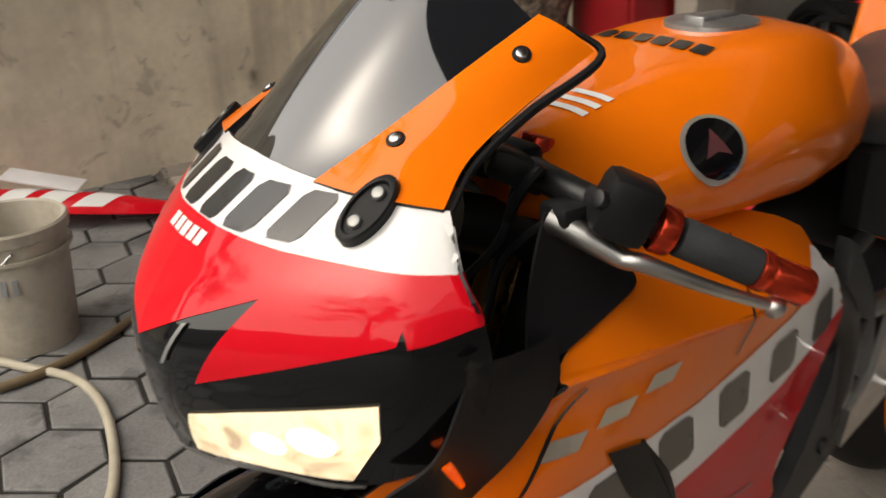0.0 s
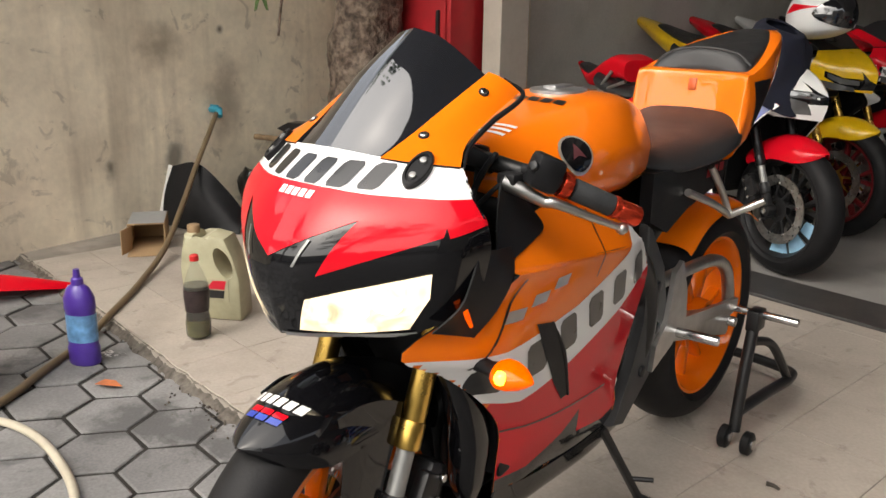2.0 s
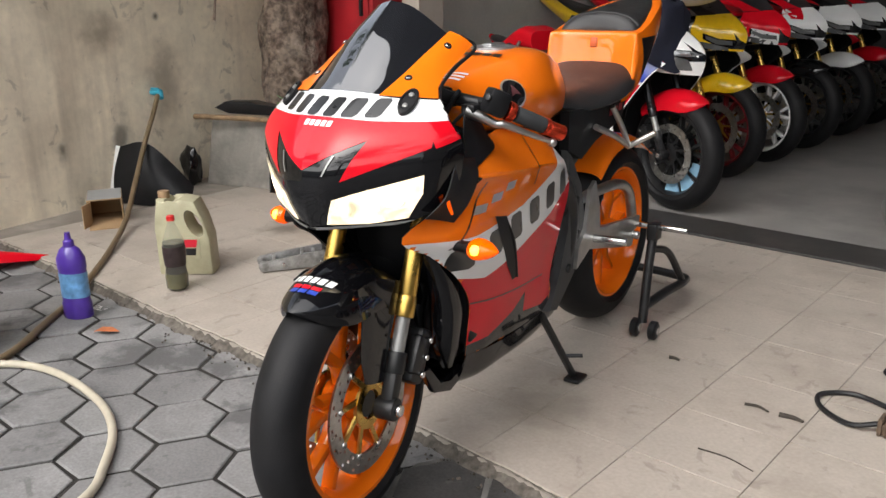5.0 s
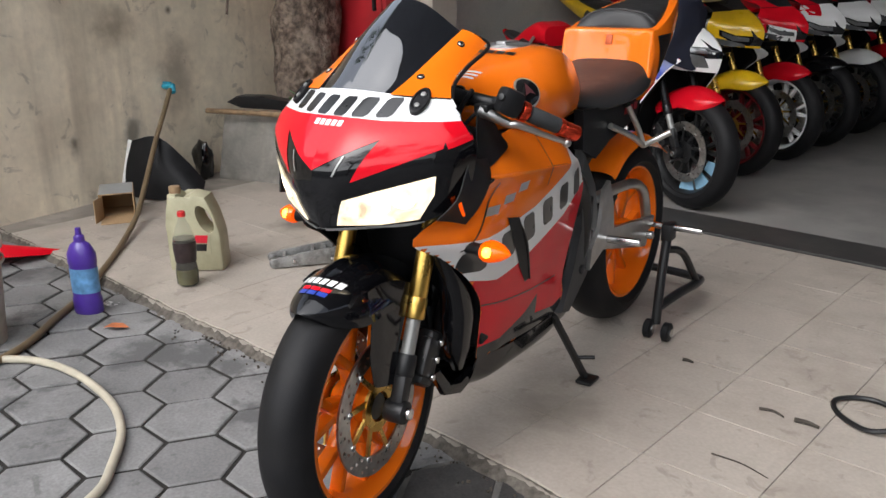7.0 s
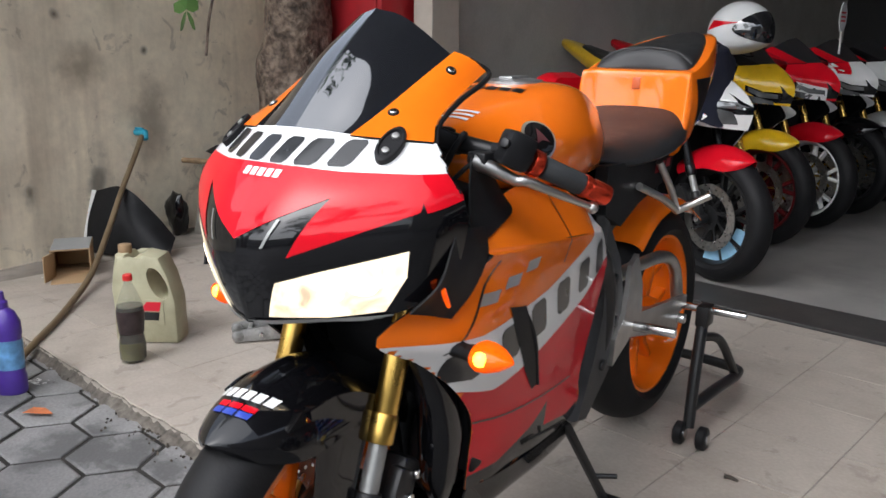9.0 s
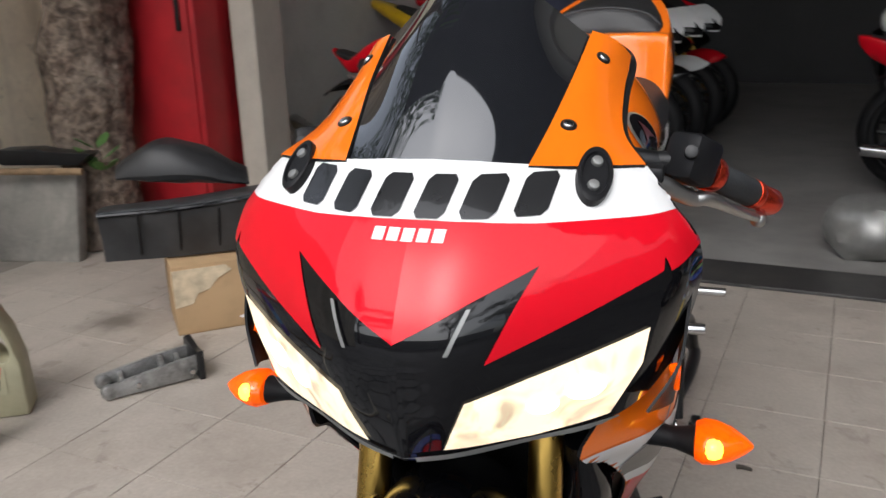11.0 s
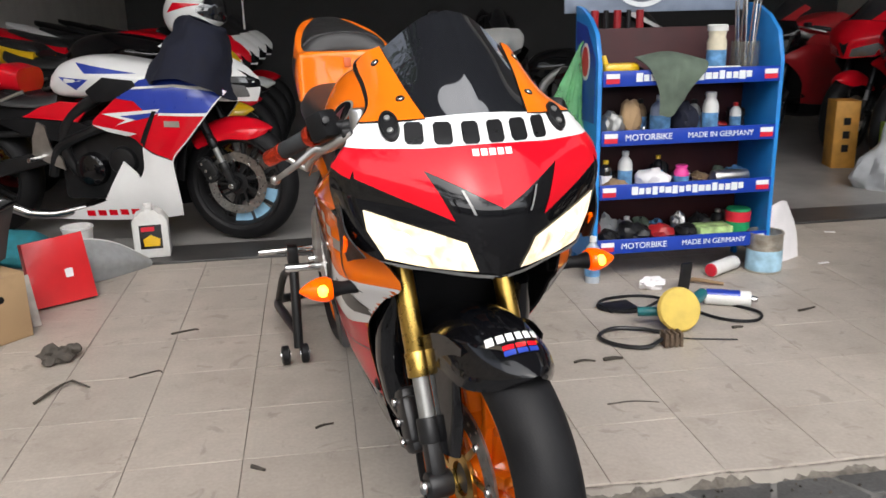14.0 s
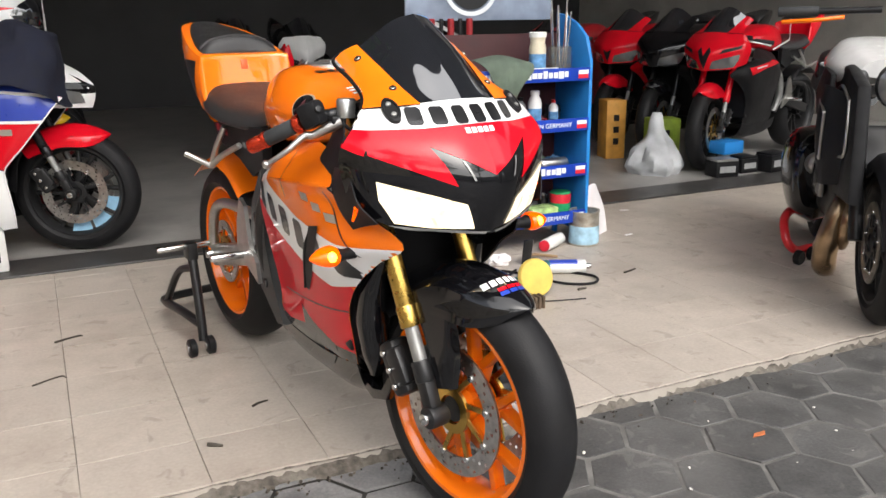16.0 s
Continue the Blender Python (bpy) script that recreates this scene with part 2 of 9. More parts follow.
def tube(bm, pts, r, n=24, seg=10, smooth=True, closed=False):
    """A round tube along a smooth path; r is one radius or one for each given point."""
    path = cr(pts, n) if smooth else np.asarray(pts, float)
    n = len(path)
    rad = np.interp(np.linspace(0, 1, n), np.linspace(0, 1, len(r)), r) if np.ndim(r) else np.full(n, r)
    rings, up = [], None
    for i in range(n):
        d = Vector(path[min(i + 1, n - 1)] - path[max(i - 1, 0)]).normalized()
        if up is None:
            up = d.orthogonal().normalized()
        up = (up - d * up.dot(d)).normalized()
        side = d.cross(up)
        rings.append([bm.verts.new(Vector(path[i]) + (up * math.cos(a) + side * math.sin(a)) * rad[i]) for a in (2 * math.pi * j / seg for j in range(seg))])
    for a, b in zip(rings, rings[1:]):
        for j in range(seg):
            bm.faces.new((a[j], a[(j + 1) % seg], b[(j + 1) % seg], b[j]))
    bm.faces.new(rings[0])
    bm.faces.new(rings[-1][::-1])


def lathe(bm, profile, seg=32, m=None, closed=False):
    """Turns (radius, height) pairs round z."""
    m = m or Matrix.Identity(4)
    rings = []
    for r, h in profile:
        if r < 1e-6:
            rings.append([bm.verts.new(m @ V(0, 0, h))])
        else:
            rings.append([bm.verts.new(m @ V(r * math.cos(a), r * math.sin(a), h)) for a in (2 * math.pi * j / seg for j in range(seg))])
    pairs = list(zip(rings, rings[1:])) + ([(rings[-1], rings[0])] if closed else [])
    for a, b in pairs:
        for j in range(seg):
            k = (j + 1) % seg
            if len(a) == 1:
                bm.faces.new((a[0], b[j], b[k]))
            elif len(b) == 1:
                bm.faces.new((a[j], a[k], b[0]))
            else:
                bm.faces.new((a[j], a[k], b[k], b[j]))


def grid_points(rows, nu, nv):
    """A smooth grid of nu x nv points through rows of control points."""
    a = np.array([cr(r, nu) for r in rows])
    return np.stack([cr(a[:, j], nv) for j in range(nu)], axis=1)


def sheet(bm, rows, nu=20, nv=20, thick=0.004, mirror=False, inner=0):
    """A curved panel with thickness. With mirror, the rows start at the middle line x = 0 and the other half is added."""
    g = grid_points(rows, nu, nv)
    if mirror:
        h = g[:, 1:][:, ::-1].copy()
        h[:, :, 0] *= -1
        g[:, 0, 0] = 0
        g = np.concatenate([h, g], axis=1)
    du = np.gradient(g, axis=1)
    dv = np.gradient(g, axis=0)
    nrm = np.cross(du, dv)
    nrm /= np.linalg.norm(nrm, axis=2, keepdims=True) + 1e-12
    mid = g.mean(axis=(0, 1))
    layers = [g, g - nrm * thick]
    vs = [[[bm.verts.new(p) for p in row] for row in lay] for lay in layers]
    ny, nx = g.shape[:2]
    for lay, flip in ((vs[0], 1), (vs[1], 0)):
        for i in range(ny - 1):
            for j in range(nx - 1):
                q = (lay[i][j], lay[i][j + 1], lay[i + 1][j + 1], lay[i + 1][j])
                bm.faces.new(q if flip else q[::-1]).material_index = 0 if flip else inner
    rim = [(0, j) for j in range(nx)] + [(i, nx - 1) for i in range(1, ny)] + [(ny - 1, j) for j in range(nx - 2, -1, -1)] + [(i, 0) for i in range(ny - 2, 0, -1)]
    for (i, j), (k, l) in zip(rim, rim[1:] + rim[:1]):
        bm.faces.new((vs[0][i][j], vs[1][i][j], vs[1][k][l], vs[0][k][l])).material_index = inner


def loft(bm, rings, n=24, seg=28, caps=True, mirror=True):
    """A closed body through half rings of (x, y, z) points, each from the top middle round one side to the bottom middle."""
    full = []
    for r in rings:
        h = cr(r, seg)
        o = h[1:-1][::-1].copy()
        o[:, 0] *= -1
        full.append(np.vstack([h, o]))
    a = np.array(full)
    g = np.stack([cr(a[:, j], n) for j in range(a.shape[1])], axis=1)
    vs = [[bm.verts.new(p) for p in row] for row in g]
    k = a.shape[1]
    for p, q in zip(vs, vs[1:]):
        for j in range(k):
            bm.faces.new((p[j], p[(j + 1) % k], q[(j + 1) % k], q[j]))
    if caps:
        bm.faces.new(vs[0])
        bm.faces.new(vs[-1][::-1])


def prism(bm, pts, depth, axis="x", at=0.0, bevel=0.0):
    """A flat plate from a 2D outline: in (y, z) for axis x, (x, z) for y, (x, y) for z."""
    order = {"x": lambda a, b, d: (d, a, b), "y": lambda a, b, d: (a, d, b), "z": lambda a, b, d: (a, b, d)}[axis]
    lo = [bm.verts.new(order(a, b, at)) for a, b in pts]
    hi = [bm.verts.new(order(a, b, at + depth)) for a, b in pts]
    fs = [bm.faces.new(lo), bm.faces.new(hi[::-1])]
    for i in range(len(pts)):
        j = (i + 1) % len(pts)
        fs.append(bm.faces.new((lo[i], hi[i], hi[j], lo[j])))
    if bevel:
        es = list({e for f in fs[:2] for e in f.edges})
        bmesh.ops.bevel(bm, geom=es, offset=bevel, segments=2, affect="EDGES", profile=0.5)
    return lo + hi


def bvh_of(obs):
    from mathutils.bvhtree import BVHTree
    bm = bmesh.new()
    for o in obs:
        bm.from_mesh(o.data)
    t = BVHTree.FromBMesh(bm)
    bm.free()
    return t


def decal(name, polys, plane, trees, material, parent, label="", lift=0.0012, step=0.011, thick=0.0):
    """Paint or a sticker laid on a curved panel: flat outlines, cut into small cells and dropped on the panel along the plane's normal.
    plane: origin, u, v and the way of the drop."""
    o, u, v, way = (Vector(a) for a in plane)
    bm = bmesh.new()
    for poly in polys:
        vs = [bm.verts.new((a, b, 0)) for a, b in poly]
        bm.faces.new(vs)
    bm.normal_update()
    bmesh.ops.triangulate(bm, faces=bm.faces[:], quad_method="SHORT_EDGE", ngon_method="EAR_CLIP")
    for ax in (0, 1):
        cs = [w.co[ax] for w in bm.verts]
        x = math.floor(min(cs) / step) * step + step
        while x < max(cs):
            no = (1, 0, 0) if ax == 0 else (0, 1, 0)
            bmesh.ops.bisect_plane(bm, geom=bm.verts[:] + bm.edges[:] + bm.faces[:], dist=1e-5, plane_co=Vector(no) * x, plane_no=no)
            x += step
    def drop(x, y):
        best = None
        for t in trees:
            hit = t.ray_cast(o + u * x + v * y, way)
            if hit[0] is not None and (best is None or hit[3] < best[3]):
                best = hit
        return best

    flat = {w: (w.co.x, w.co.y) for w in bm.verts}
    hits = {w: drop(*flat[w]) for w in bm.verts}
    # corners just off the panel slide back to its edge
    lost = []
    for w in bm.verts:
        if hits[w] is None:
            near = [k for e in w.link_edges for k in [e.other_vert(w)] if hits[k] is not None]
            if not near:
                lost.append(w)
                continue
            a, b = Vector(flat[near[0]]), Vector(flat[w])
            for _ in range(12):
                c = (a + b) / 2
                if drop(*c) is None:
                    b = c
                else:
                    a = c
            flat[w] = tuple(a)
    for w in bm.verts:
        best = hits[w] or drop(*flat[w])
        if best is None:
            continue
        n = best[1] if best[1].dot(way) < 0 else -best[1]
        w.co = best[0] + n * lift
    bmesh.ops.delete(bm, geom=lost, context="VERTS")
    bmesh.ops.remove_doubles(bm, verts=bm.verts[:], dist=1e-5)
    ob = part(name, bm, material, parent, label, True, 180)
    return ob


def cut_through(ob, bm):
    """Cuts a closed shape out of a mesh object."""
    me = bpy.data.meshes.new("cutter")
    bmesh.ops.recalc_face_normals(bm, faces=bm.faces[:])
    bm.to_mesh(me)
    bm.free()
    tool = bpy.data.objects.new("cutter", me)
    tool.matrix_world = ob.matrix_world
    scene.collection.objects.link(tool)
    mod = ob.modifiers.new("cut", "BOOLEAN")
    mod.operation, mod.object, mod.solver = "DIFFERENCE", tool, "EXACT"
    bpy.context.view_layer.update()
    tool.matrix_world = ob.matrix_world
    bpy.context.view_layer.update()
    done = bpy.data.meshes.new_from_object(ob.evaluated_get(bpy.context.evaluated_depsgraph_get()))
    ob.modifiers.clear()
    ob.data = done
    bpy.data.objects.remove(tool)
    bpy.data.meshes.remove(me)


def slant(x, z, w, h, lean=0.25, cut=0.0):
    """A slanted block in the plane, as a stand-in for one unlettered mark."""
    d = h * lean
    return [(x - w / 2, z - h / 2), (x + w / 2, z - h / 2), (x + w / 2 + d, z + h / 2), (x - w / 2 + d, z + h / 2)]


def oval(x, z, a, b, turn=0.0, n=28):
    c, s = math.cos(turn), math.sin(turn)
    return [(x + a * math.cos(t) * c - b * math.sin(t) * s, z + a * math.cos(t) * s + b * math.sin(t) * c) for t in (2 * math.pi * i / n for i in range(n))]


def on_panel(trees, plane, a, b):
    """Where a drop from (a, b) of the plane meets the panel, and its normal."""
    o, u, v, way = (Vector(x) for x in plane)
    hits = [h for h in (t.ray_cast(o + u * a + v * b, way) for t in trees) if h[0] is not None]
    h = min(hits, key=lambda q: q[3])
    return h[0], h[1] if h[1].dot(way) < 0 else -h[1]


def words(text, size, material, parent, m, label="", lift=0.001):
    """Raised lettering in the built-in font, centred on the pose m, reading along x and standing along y."""
    cu = bpy.data.curves.new("lettering", "FONT")
    cu.body, cu.size, cu.align_x, cu.align_y, cu.extrude = text, size, "CENTER", "CENTER", lift
    tmp = bpy.data.objects.new("lettering", cu)
    scene.collection.objects.link(tmp)
    me = bpy.data.meshes.new_from_object(tmp.evaluated_get(bpy.context.evaluated_depsgraph_get()))
    bpy.data.objects.remove(tmp)
    me.materials.clear()
    me.materials.append(material)
    me.transform(m)
    ob = new("lettering", me)
    ob.parent = parent
    if label:
        ob["label"] = label
    return ob

# ---- the place: ground, floor, walls ----
PAVER = mat("grey concrete paver", (0.185, 0.183, 0.182), 0.72, var=0.2, scale=6, fine=0.14, bump=0.5, bscale=120, dirt=(0.075, 0.075, 0.076), dirt_amount=0.75, dirt_scale=2.0, dirt_lo=0.53, dirt_hi=0.60, objrand=0.13, world_co=True, spots=(0.07, 0.068, 0.066), spot_amount=0.5)
# oil and the shade near the motorcycle, both put into the colour
PAVER_DARK = mat("concrete paver darkened by oil and shade", (0.060, 0.059, 0.058), 0.6, var=0.35, scale=6, fine=0.2, bump=0.5, bscale=120, dirt=(0.15, 0.145, 0.14), dirt_amount=0.55, dirt_scale=2.3, objrand=0.16, world_co=True, spots=(0.2, 0.19, 0.18), spot_amount=0.3)
MORTAR = mat("grey mortar in the paver joints", (0.13, 0.125, 0.118), 0.9, var=0.3, scale=14, bump=0.6, bscale=150, dirt=(0.06, 0.058, 0.055), dirt_amount=0.8, dirt_scale=5, world_co=True)
JOINT = mat("dark earth between pavers", (0.016, 0.0145, 0.013), 0.95, var=0.4, scale=20, bump=0.6, bscale=150, dirt=(0.06, 0.055, 0.05), dirt_amount=0.6, dirt_scale=4, world_co=True)
TILE = mat("beige floor tile", (0.42, 0.375, 0.325), 0.45, var=0.10, scale=2.5, fine=0.07, bump=0.06, bscale=90, dirt=(0.20, 0.165, 0.135), dirt_amount=0.55, dirt_scale=2.4, objrand=0.04, world_co=True, spots=(0.16, 0.13, 0.105), spot_amount=0.35)
GROUT = mat("grey grout and screed", (0.30, 0.27, 0.235), 0.85, world_co=True, dirt=(0.12, 0.10, 0.085), dirt_amount=0.8, dirt_scale=3, var=0.25, scale=12, bump=0.6, bscale=130)
GRANITE = mat("dark granite strip", (0.045, 0.043, 0.042), 0.4, var=0.3, scale=90, fine=0.3, bscale=300, dirt=(0.12, 0.11, 0.1), dirt_amount=0.4, dirt_scale=6)
INNER = mat("grey garage floor", (0.31, 0.30, 0.285), 0.38, var=0.15, scale=3, fine=0.06, dirt=(0.1, 0.095, 0.09), dirt_amount=0.5, dirt_scale=2)
STUCCO = mat("stained cement plaster", (0.84, 0.755, 0.59), 0.85, var=0.16, scale=2.2, fine=0.05, bump=0.4, bscale=28, dirt=(0.43, 0.365, 0.275), dirt_amount=0.6, dirt_scale=1.7, bdist=0.004, world_co=True, streak=(0.30, 0.24, 0.17), streak_amount=0.5, spots=(0.16, 0.13, 0.10), spot_amount=0.35)


def stain(m, at, size, rgb, amount):
    """One soft-edged patch with a ragged outline: old stains, and shade painted under the motorcycle."""
    n, l = m.node_tree.nodes, m.node_tree.links
    base = n["Principled BSDF"].inputs["Base Color"]
    before = base.links[0].from_socket
    place = n.new("ShaderNodeNewGeometry").outputs["Position"]
    rag = n.new("ShaderNodeTexNoise")
    rag.inputs["Scale"].default_value = 9.0
    rag.inputs["Detail"].default_value = 5
    l.new(place, rag.inputs["Vector"])
    off = n.new("ShaderNodeVectorMath")
    off.operation = "SUBTRACT"
    l.new(place, off.inputs[0])
    off.inputs[1].default_value = at
    flat = n.new("ShaderNodeVectorMath")
    flat.operation = "DIVIDE"
    l.new(off.outputs[0], flat.inputs[0])
    flat.inputs[1].default_value = (size[0], size[0], size[1])
    far = n.new("ShaderNodeVectorMath")
    far.operation = "LENGTH"
    l.new(flat.outputs[0], far.inputs[0])
    ragged = n.new("ShaderNodeMath")
    ragged.operation = "MULTIPLY_ADD"
    l.new(rag.outputs[0], ragged.inputs[0])
    ragged.inputs[1].default_value = 1.3
    l.new(far.outputs["Value"], ragged.inputs[2])
    soft = n.new("ShaderNodeMapRange")
    soft.interpolation_type = "SMOOTHSTEP"
    soft.inputs["From Min"].default_value, soft.inputs["From Max"].default_value = 0.7, 1.6
    soft.inputs["To Min"].default_value, soft.inputs["To Max"].default_value = amount, 0.0
    l.new(ragged.outputs[0], soft.inputs["Value"])
    mx = n.new("ShaderNodeMix")
    mx.data_type = "RGBA"
    l.new(soft.outputs[0], mx.inputs["Factor"])
    l.new(before, mx.inputs["A"])
    mx.inputs["B"].default_value = (*rgb, 1)
    l.new(mx.outputs["Result"], base)


stain(STUCCO, (-3.236, 1.19, 0.34), (0.10, 0.24), (0.09, 0.085, 0.08), 0.75)
stain(STUCCO, (-3.174, 0.82, 0.33), (0.055, 0.11), (0.10, 0.08, 0.06), 0.8)
stain(STUCCO, (-3.227, 1.14, 0.93), (0.19, 0.15), (0.28, 0.23, 0.165), 0.75)
stain(STUCCO, (-3.293, 1.54, 0.60), (0.17, 0.34), (0.20, 0.165, 0.13), 0.6)
stain(STUCCO, (-3.291, 1.52, 1.00), (0.035, 0.035), (0.10, 0.08, 0.06), 0.9)
stain(STUCCO, (-3.208, 1.03, 1.17), (0.045, 0.04), (0.08, 0.06, 0.05), 0.9)
stain(TILE, (-1.98, 1.34, 0.0), (0.17, 0.1), (0.10, 0.085, 0.07), 0.75)
stain(TILE, (-1.55, 1.25, 0.0), (0.11, 0.1), (0.15, 0.125, 0.10), 0.6)
# no stain: shade beneath the motorcycle, put into the tile colour
stain(TILE, (0.10, 0.62, 0.0), (0.20, 0.1), (0.17, 0.145, 0.12), 0.5)
PLASTER = mat("grey painted plaster", (0.55, 0.53, 0.49), 0.8, var=0.08, scale=2, fine=0.04, bump=0.2, bscale=60, dirt=(0.25, 0.24, 0.22), dirt_amount=0.4, dirt_scale=1.5)
CREAM = mat("cream painted pillar", (0.44, 0.40, 0.34), 0.7, var=0.08, scale=3, bump=0.2, bscale=60, dirt=(0.2, 0.18, 0.15), dirt_amount=0.5, dirt_scale=3)
RED_SHEET = mat("red painted sheet metal", (0.36, 0.015, 0.02), 0.4, var=0.12, scale=5, dirt=(0.1, 0.02, 0.02), dirt_amount=0.5, dirt_scale=3)
# kept dark so the added east wall throws back little light
SIDEWALL = mat("dark grey of the light block", (0.22, 0.21, 0.195), 0.85, var=0.15, scale=2, fine=0.05)
# the garage's deep shade is put into this wall's colour
DARKWALL = mat("wall grey darkened for shade", (0.06, 0.06, 0.062), 0.8, var=0.15, scale=2)
CANOPY = mat("dark sheet roof", (0.05, 0.05, 0.052), 0.6, var=0.2, scale=3)
CEIL = mat("ceiling plaster", (0.5, 0.49, 0.47), 0.9, var=0.05, scale=1.5)
FARWALL = mat("pale street wall", (0.5, 0.48, 0.44), 0.85, var=0.1, scale=1, dirt=(0.3, 0.28, 0.25), dirt_amount=0.5, dirt_scale=0.7)

GZ = -0.03     # top of the pavers, the tiles lie at 0
EDGE = 0.285   # front edge of the tiled apron


def structure(name, bm, material, label, category):
    return solo(name, bm, material, label, category, kind="structure", smooth=False)


bm = B()
for x in (-60, 60):
    for y in (-60, 60):
        bm.verts.new((x, y, GZ - 0.035))
bm.verts.ensure_lookup_table()
bm.faces.new([bm.verts[i] for i in (0, 2, 3, 1)])
ground = structure("ground", bm, JOINT, "dark gritty earth under the street pavers", "ground")

# bed of the pavers, close under their faces
bm = B()
box(bm, (-2.26, -3.1, GZ - 0.0195), (4.48, 6.86, 0.025))
box(bm, (2.25, -3.1, GZ - 0.0160), (4.54, 6.9, 0.025))
bm.faces.ensure_lookup_table()
for f in bm.faces[6:]:
    f.material_index = 1
paver_bed = structure("pavement", bm, [JOINT, MORTAR], "worn grey hexagonal concrete pavers with dark joints", "pavement")

# apron slab with a broken front edge
def edge_y(x):
    base = float(np.interp(x, (-1.0, -0.14, 0.24, 0.5), (0.334, 0.328, 0.302, 0.290)))
    return base + 0.010 * noise.noise((x * 3.1, 0.3, 0)) + 0.011 * noise.noise((x * 13, 4, 0)) + 0.006 * noise.noise((x * 37, 2, 0))


bm = B()
xs = np.arange(-3.6, 5.01, 0.04)
front = []
for x in xs:
    y = edge_y(x) - 0.006
    front.append(y)
top = [bm.verts.new((x, y, -0.007 - 0.006 * abs(noise.noise((x * 9, 1, 0))))) for x, y in zip(xs, front)]
low = [bm.verts.new((x, y - 0.022 + 0.02 * noise.noise((x * 7, 7, 0)), -0.06)) for x, y in zip(xs, front)]
back = [bm.verts.new((x, 2.5, -0.007)) for x in xs]
for i in range(len(xs) - 1):
    bm.faces.new((low[i], low[i + 1], top[i + 1], top[i]))
    bm.faces.new((top[i], top[i + 1], back[i + 1], back[i]))
floor = structure("floor", bm, GROUT, "beige square floor tiles on a screed with chipped edge", "floor")

bm = B()
box(bm, (1.2, 2.645, -0.02), (9.6, 0.288, 0.05), 0.004)
threshold = structure("threshold", bm, GRANITE, "dark granite strip across the garage opening", "threshold")
bm = B()
box(bm, (2.2, 6.4, -0.025), (9.9, 7.2, 0.05))
floor_inner = structure("floor_inner", bm, INNER, "grey polished garage floor", "floor")

# walls
bm = B()
mw = pose(-3.12, 0.5, 0, 0, 0, 9.5)
box_m(bm, mw @ Matrix.Translation((-0.1, -1.0, 1.25)), (0.2, 6.6, 2.6))
wall_west = structure("wall_west", bm, STUCCO, "old cement plaster wall, stained brown and streaked", "wall")
bm = B()
box(bm, (-2.95, 2.93, 1.7), (1.1, 0.2, 3.5))
wall_corner = structure("wall_corner", bm, STUCCO, "stained plaster wall beside the garage opening", "wall")
bm = B()
box(bm, (-2.27, 2.70, 1.7), (0.14, 0.22, 3.5), 0.006)
pillar = structure("pillar", bm, CREAM, "cream painted pillar at the garage opening", "pillar")
bm = B()
box(bm, (-2.6, 6.4, 1.7), (0.2, 7.0, 3.5))
wall_inner_west = structure("wall_inner_west", bm, PLASTER, "plain grey plaster wall inside the garage", "wall")
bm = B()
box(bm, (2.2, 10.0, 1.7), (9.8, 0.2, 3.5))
wall_north = structure("wall_north", bm, DARKWALL, "back wall of the garage, deep shade put into its grey", "wall")
bm = B()
box(bm, (7.2, 5.3, 1.7), (0.2, 9.6, 3.5))
wall_east = structure("wall_east", bm, PLASTER, "plain grey plaster side wall of the garage", "wall")
# unseen wall, added to block sky light from the east
bm = B()
box(bm, (4.75, -0.7, 1.6), (0.2, 5.4, 3.4))
light_block = structure("light_block_east", bm, SIDEWALL, "unseen dark grey wall, added to block light beside the apron", "wall")
bm = B()
box(bm, (2.2, 6.3, 3.3), (10.2, 7.6, 0.2))
ceiling = structure("ceiling", bm, CEIL, "plain pale ceiling of the garage", "ceiling")
bm = B()
box(bm, (2.2, 2.72, 3.48), (9.8, 0.25, 1.24))
lintel = structure("wall_south", bm, PLASTER, "plaster beam over the garage opening", "wall")

bm = B()
box(bm, (1.2, 1.20, 4.0), (7.0, 3.0, 0.2))
canopy = structure("canopy", bm, CANOPY, "dark canopy roof over the tiled apron", "canopy")

# ---- motorcycles ----
LAMP_OFF = mat("unlit headlamp glass", (0.16, 0.165, 0.17), 0.08, metal=0.5, coat=1, var=0.15, scale=20)


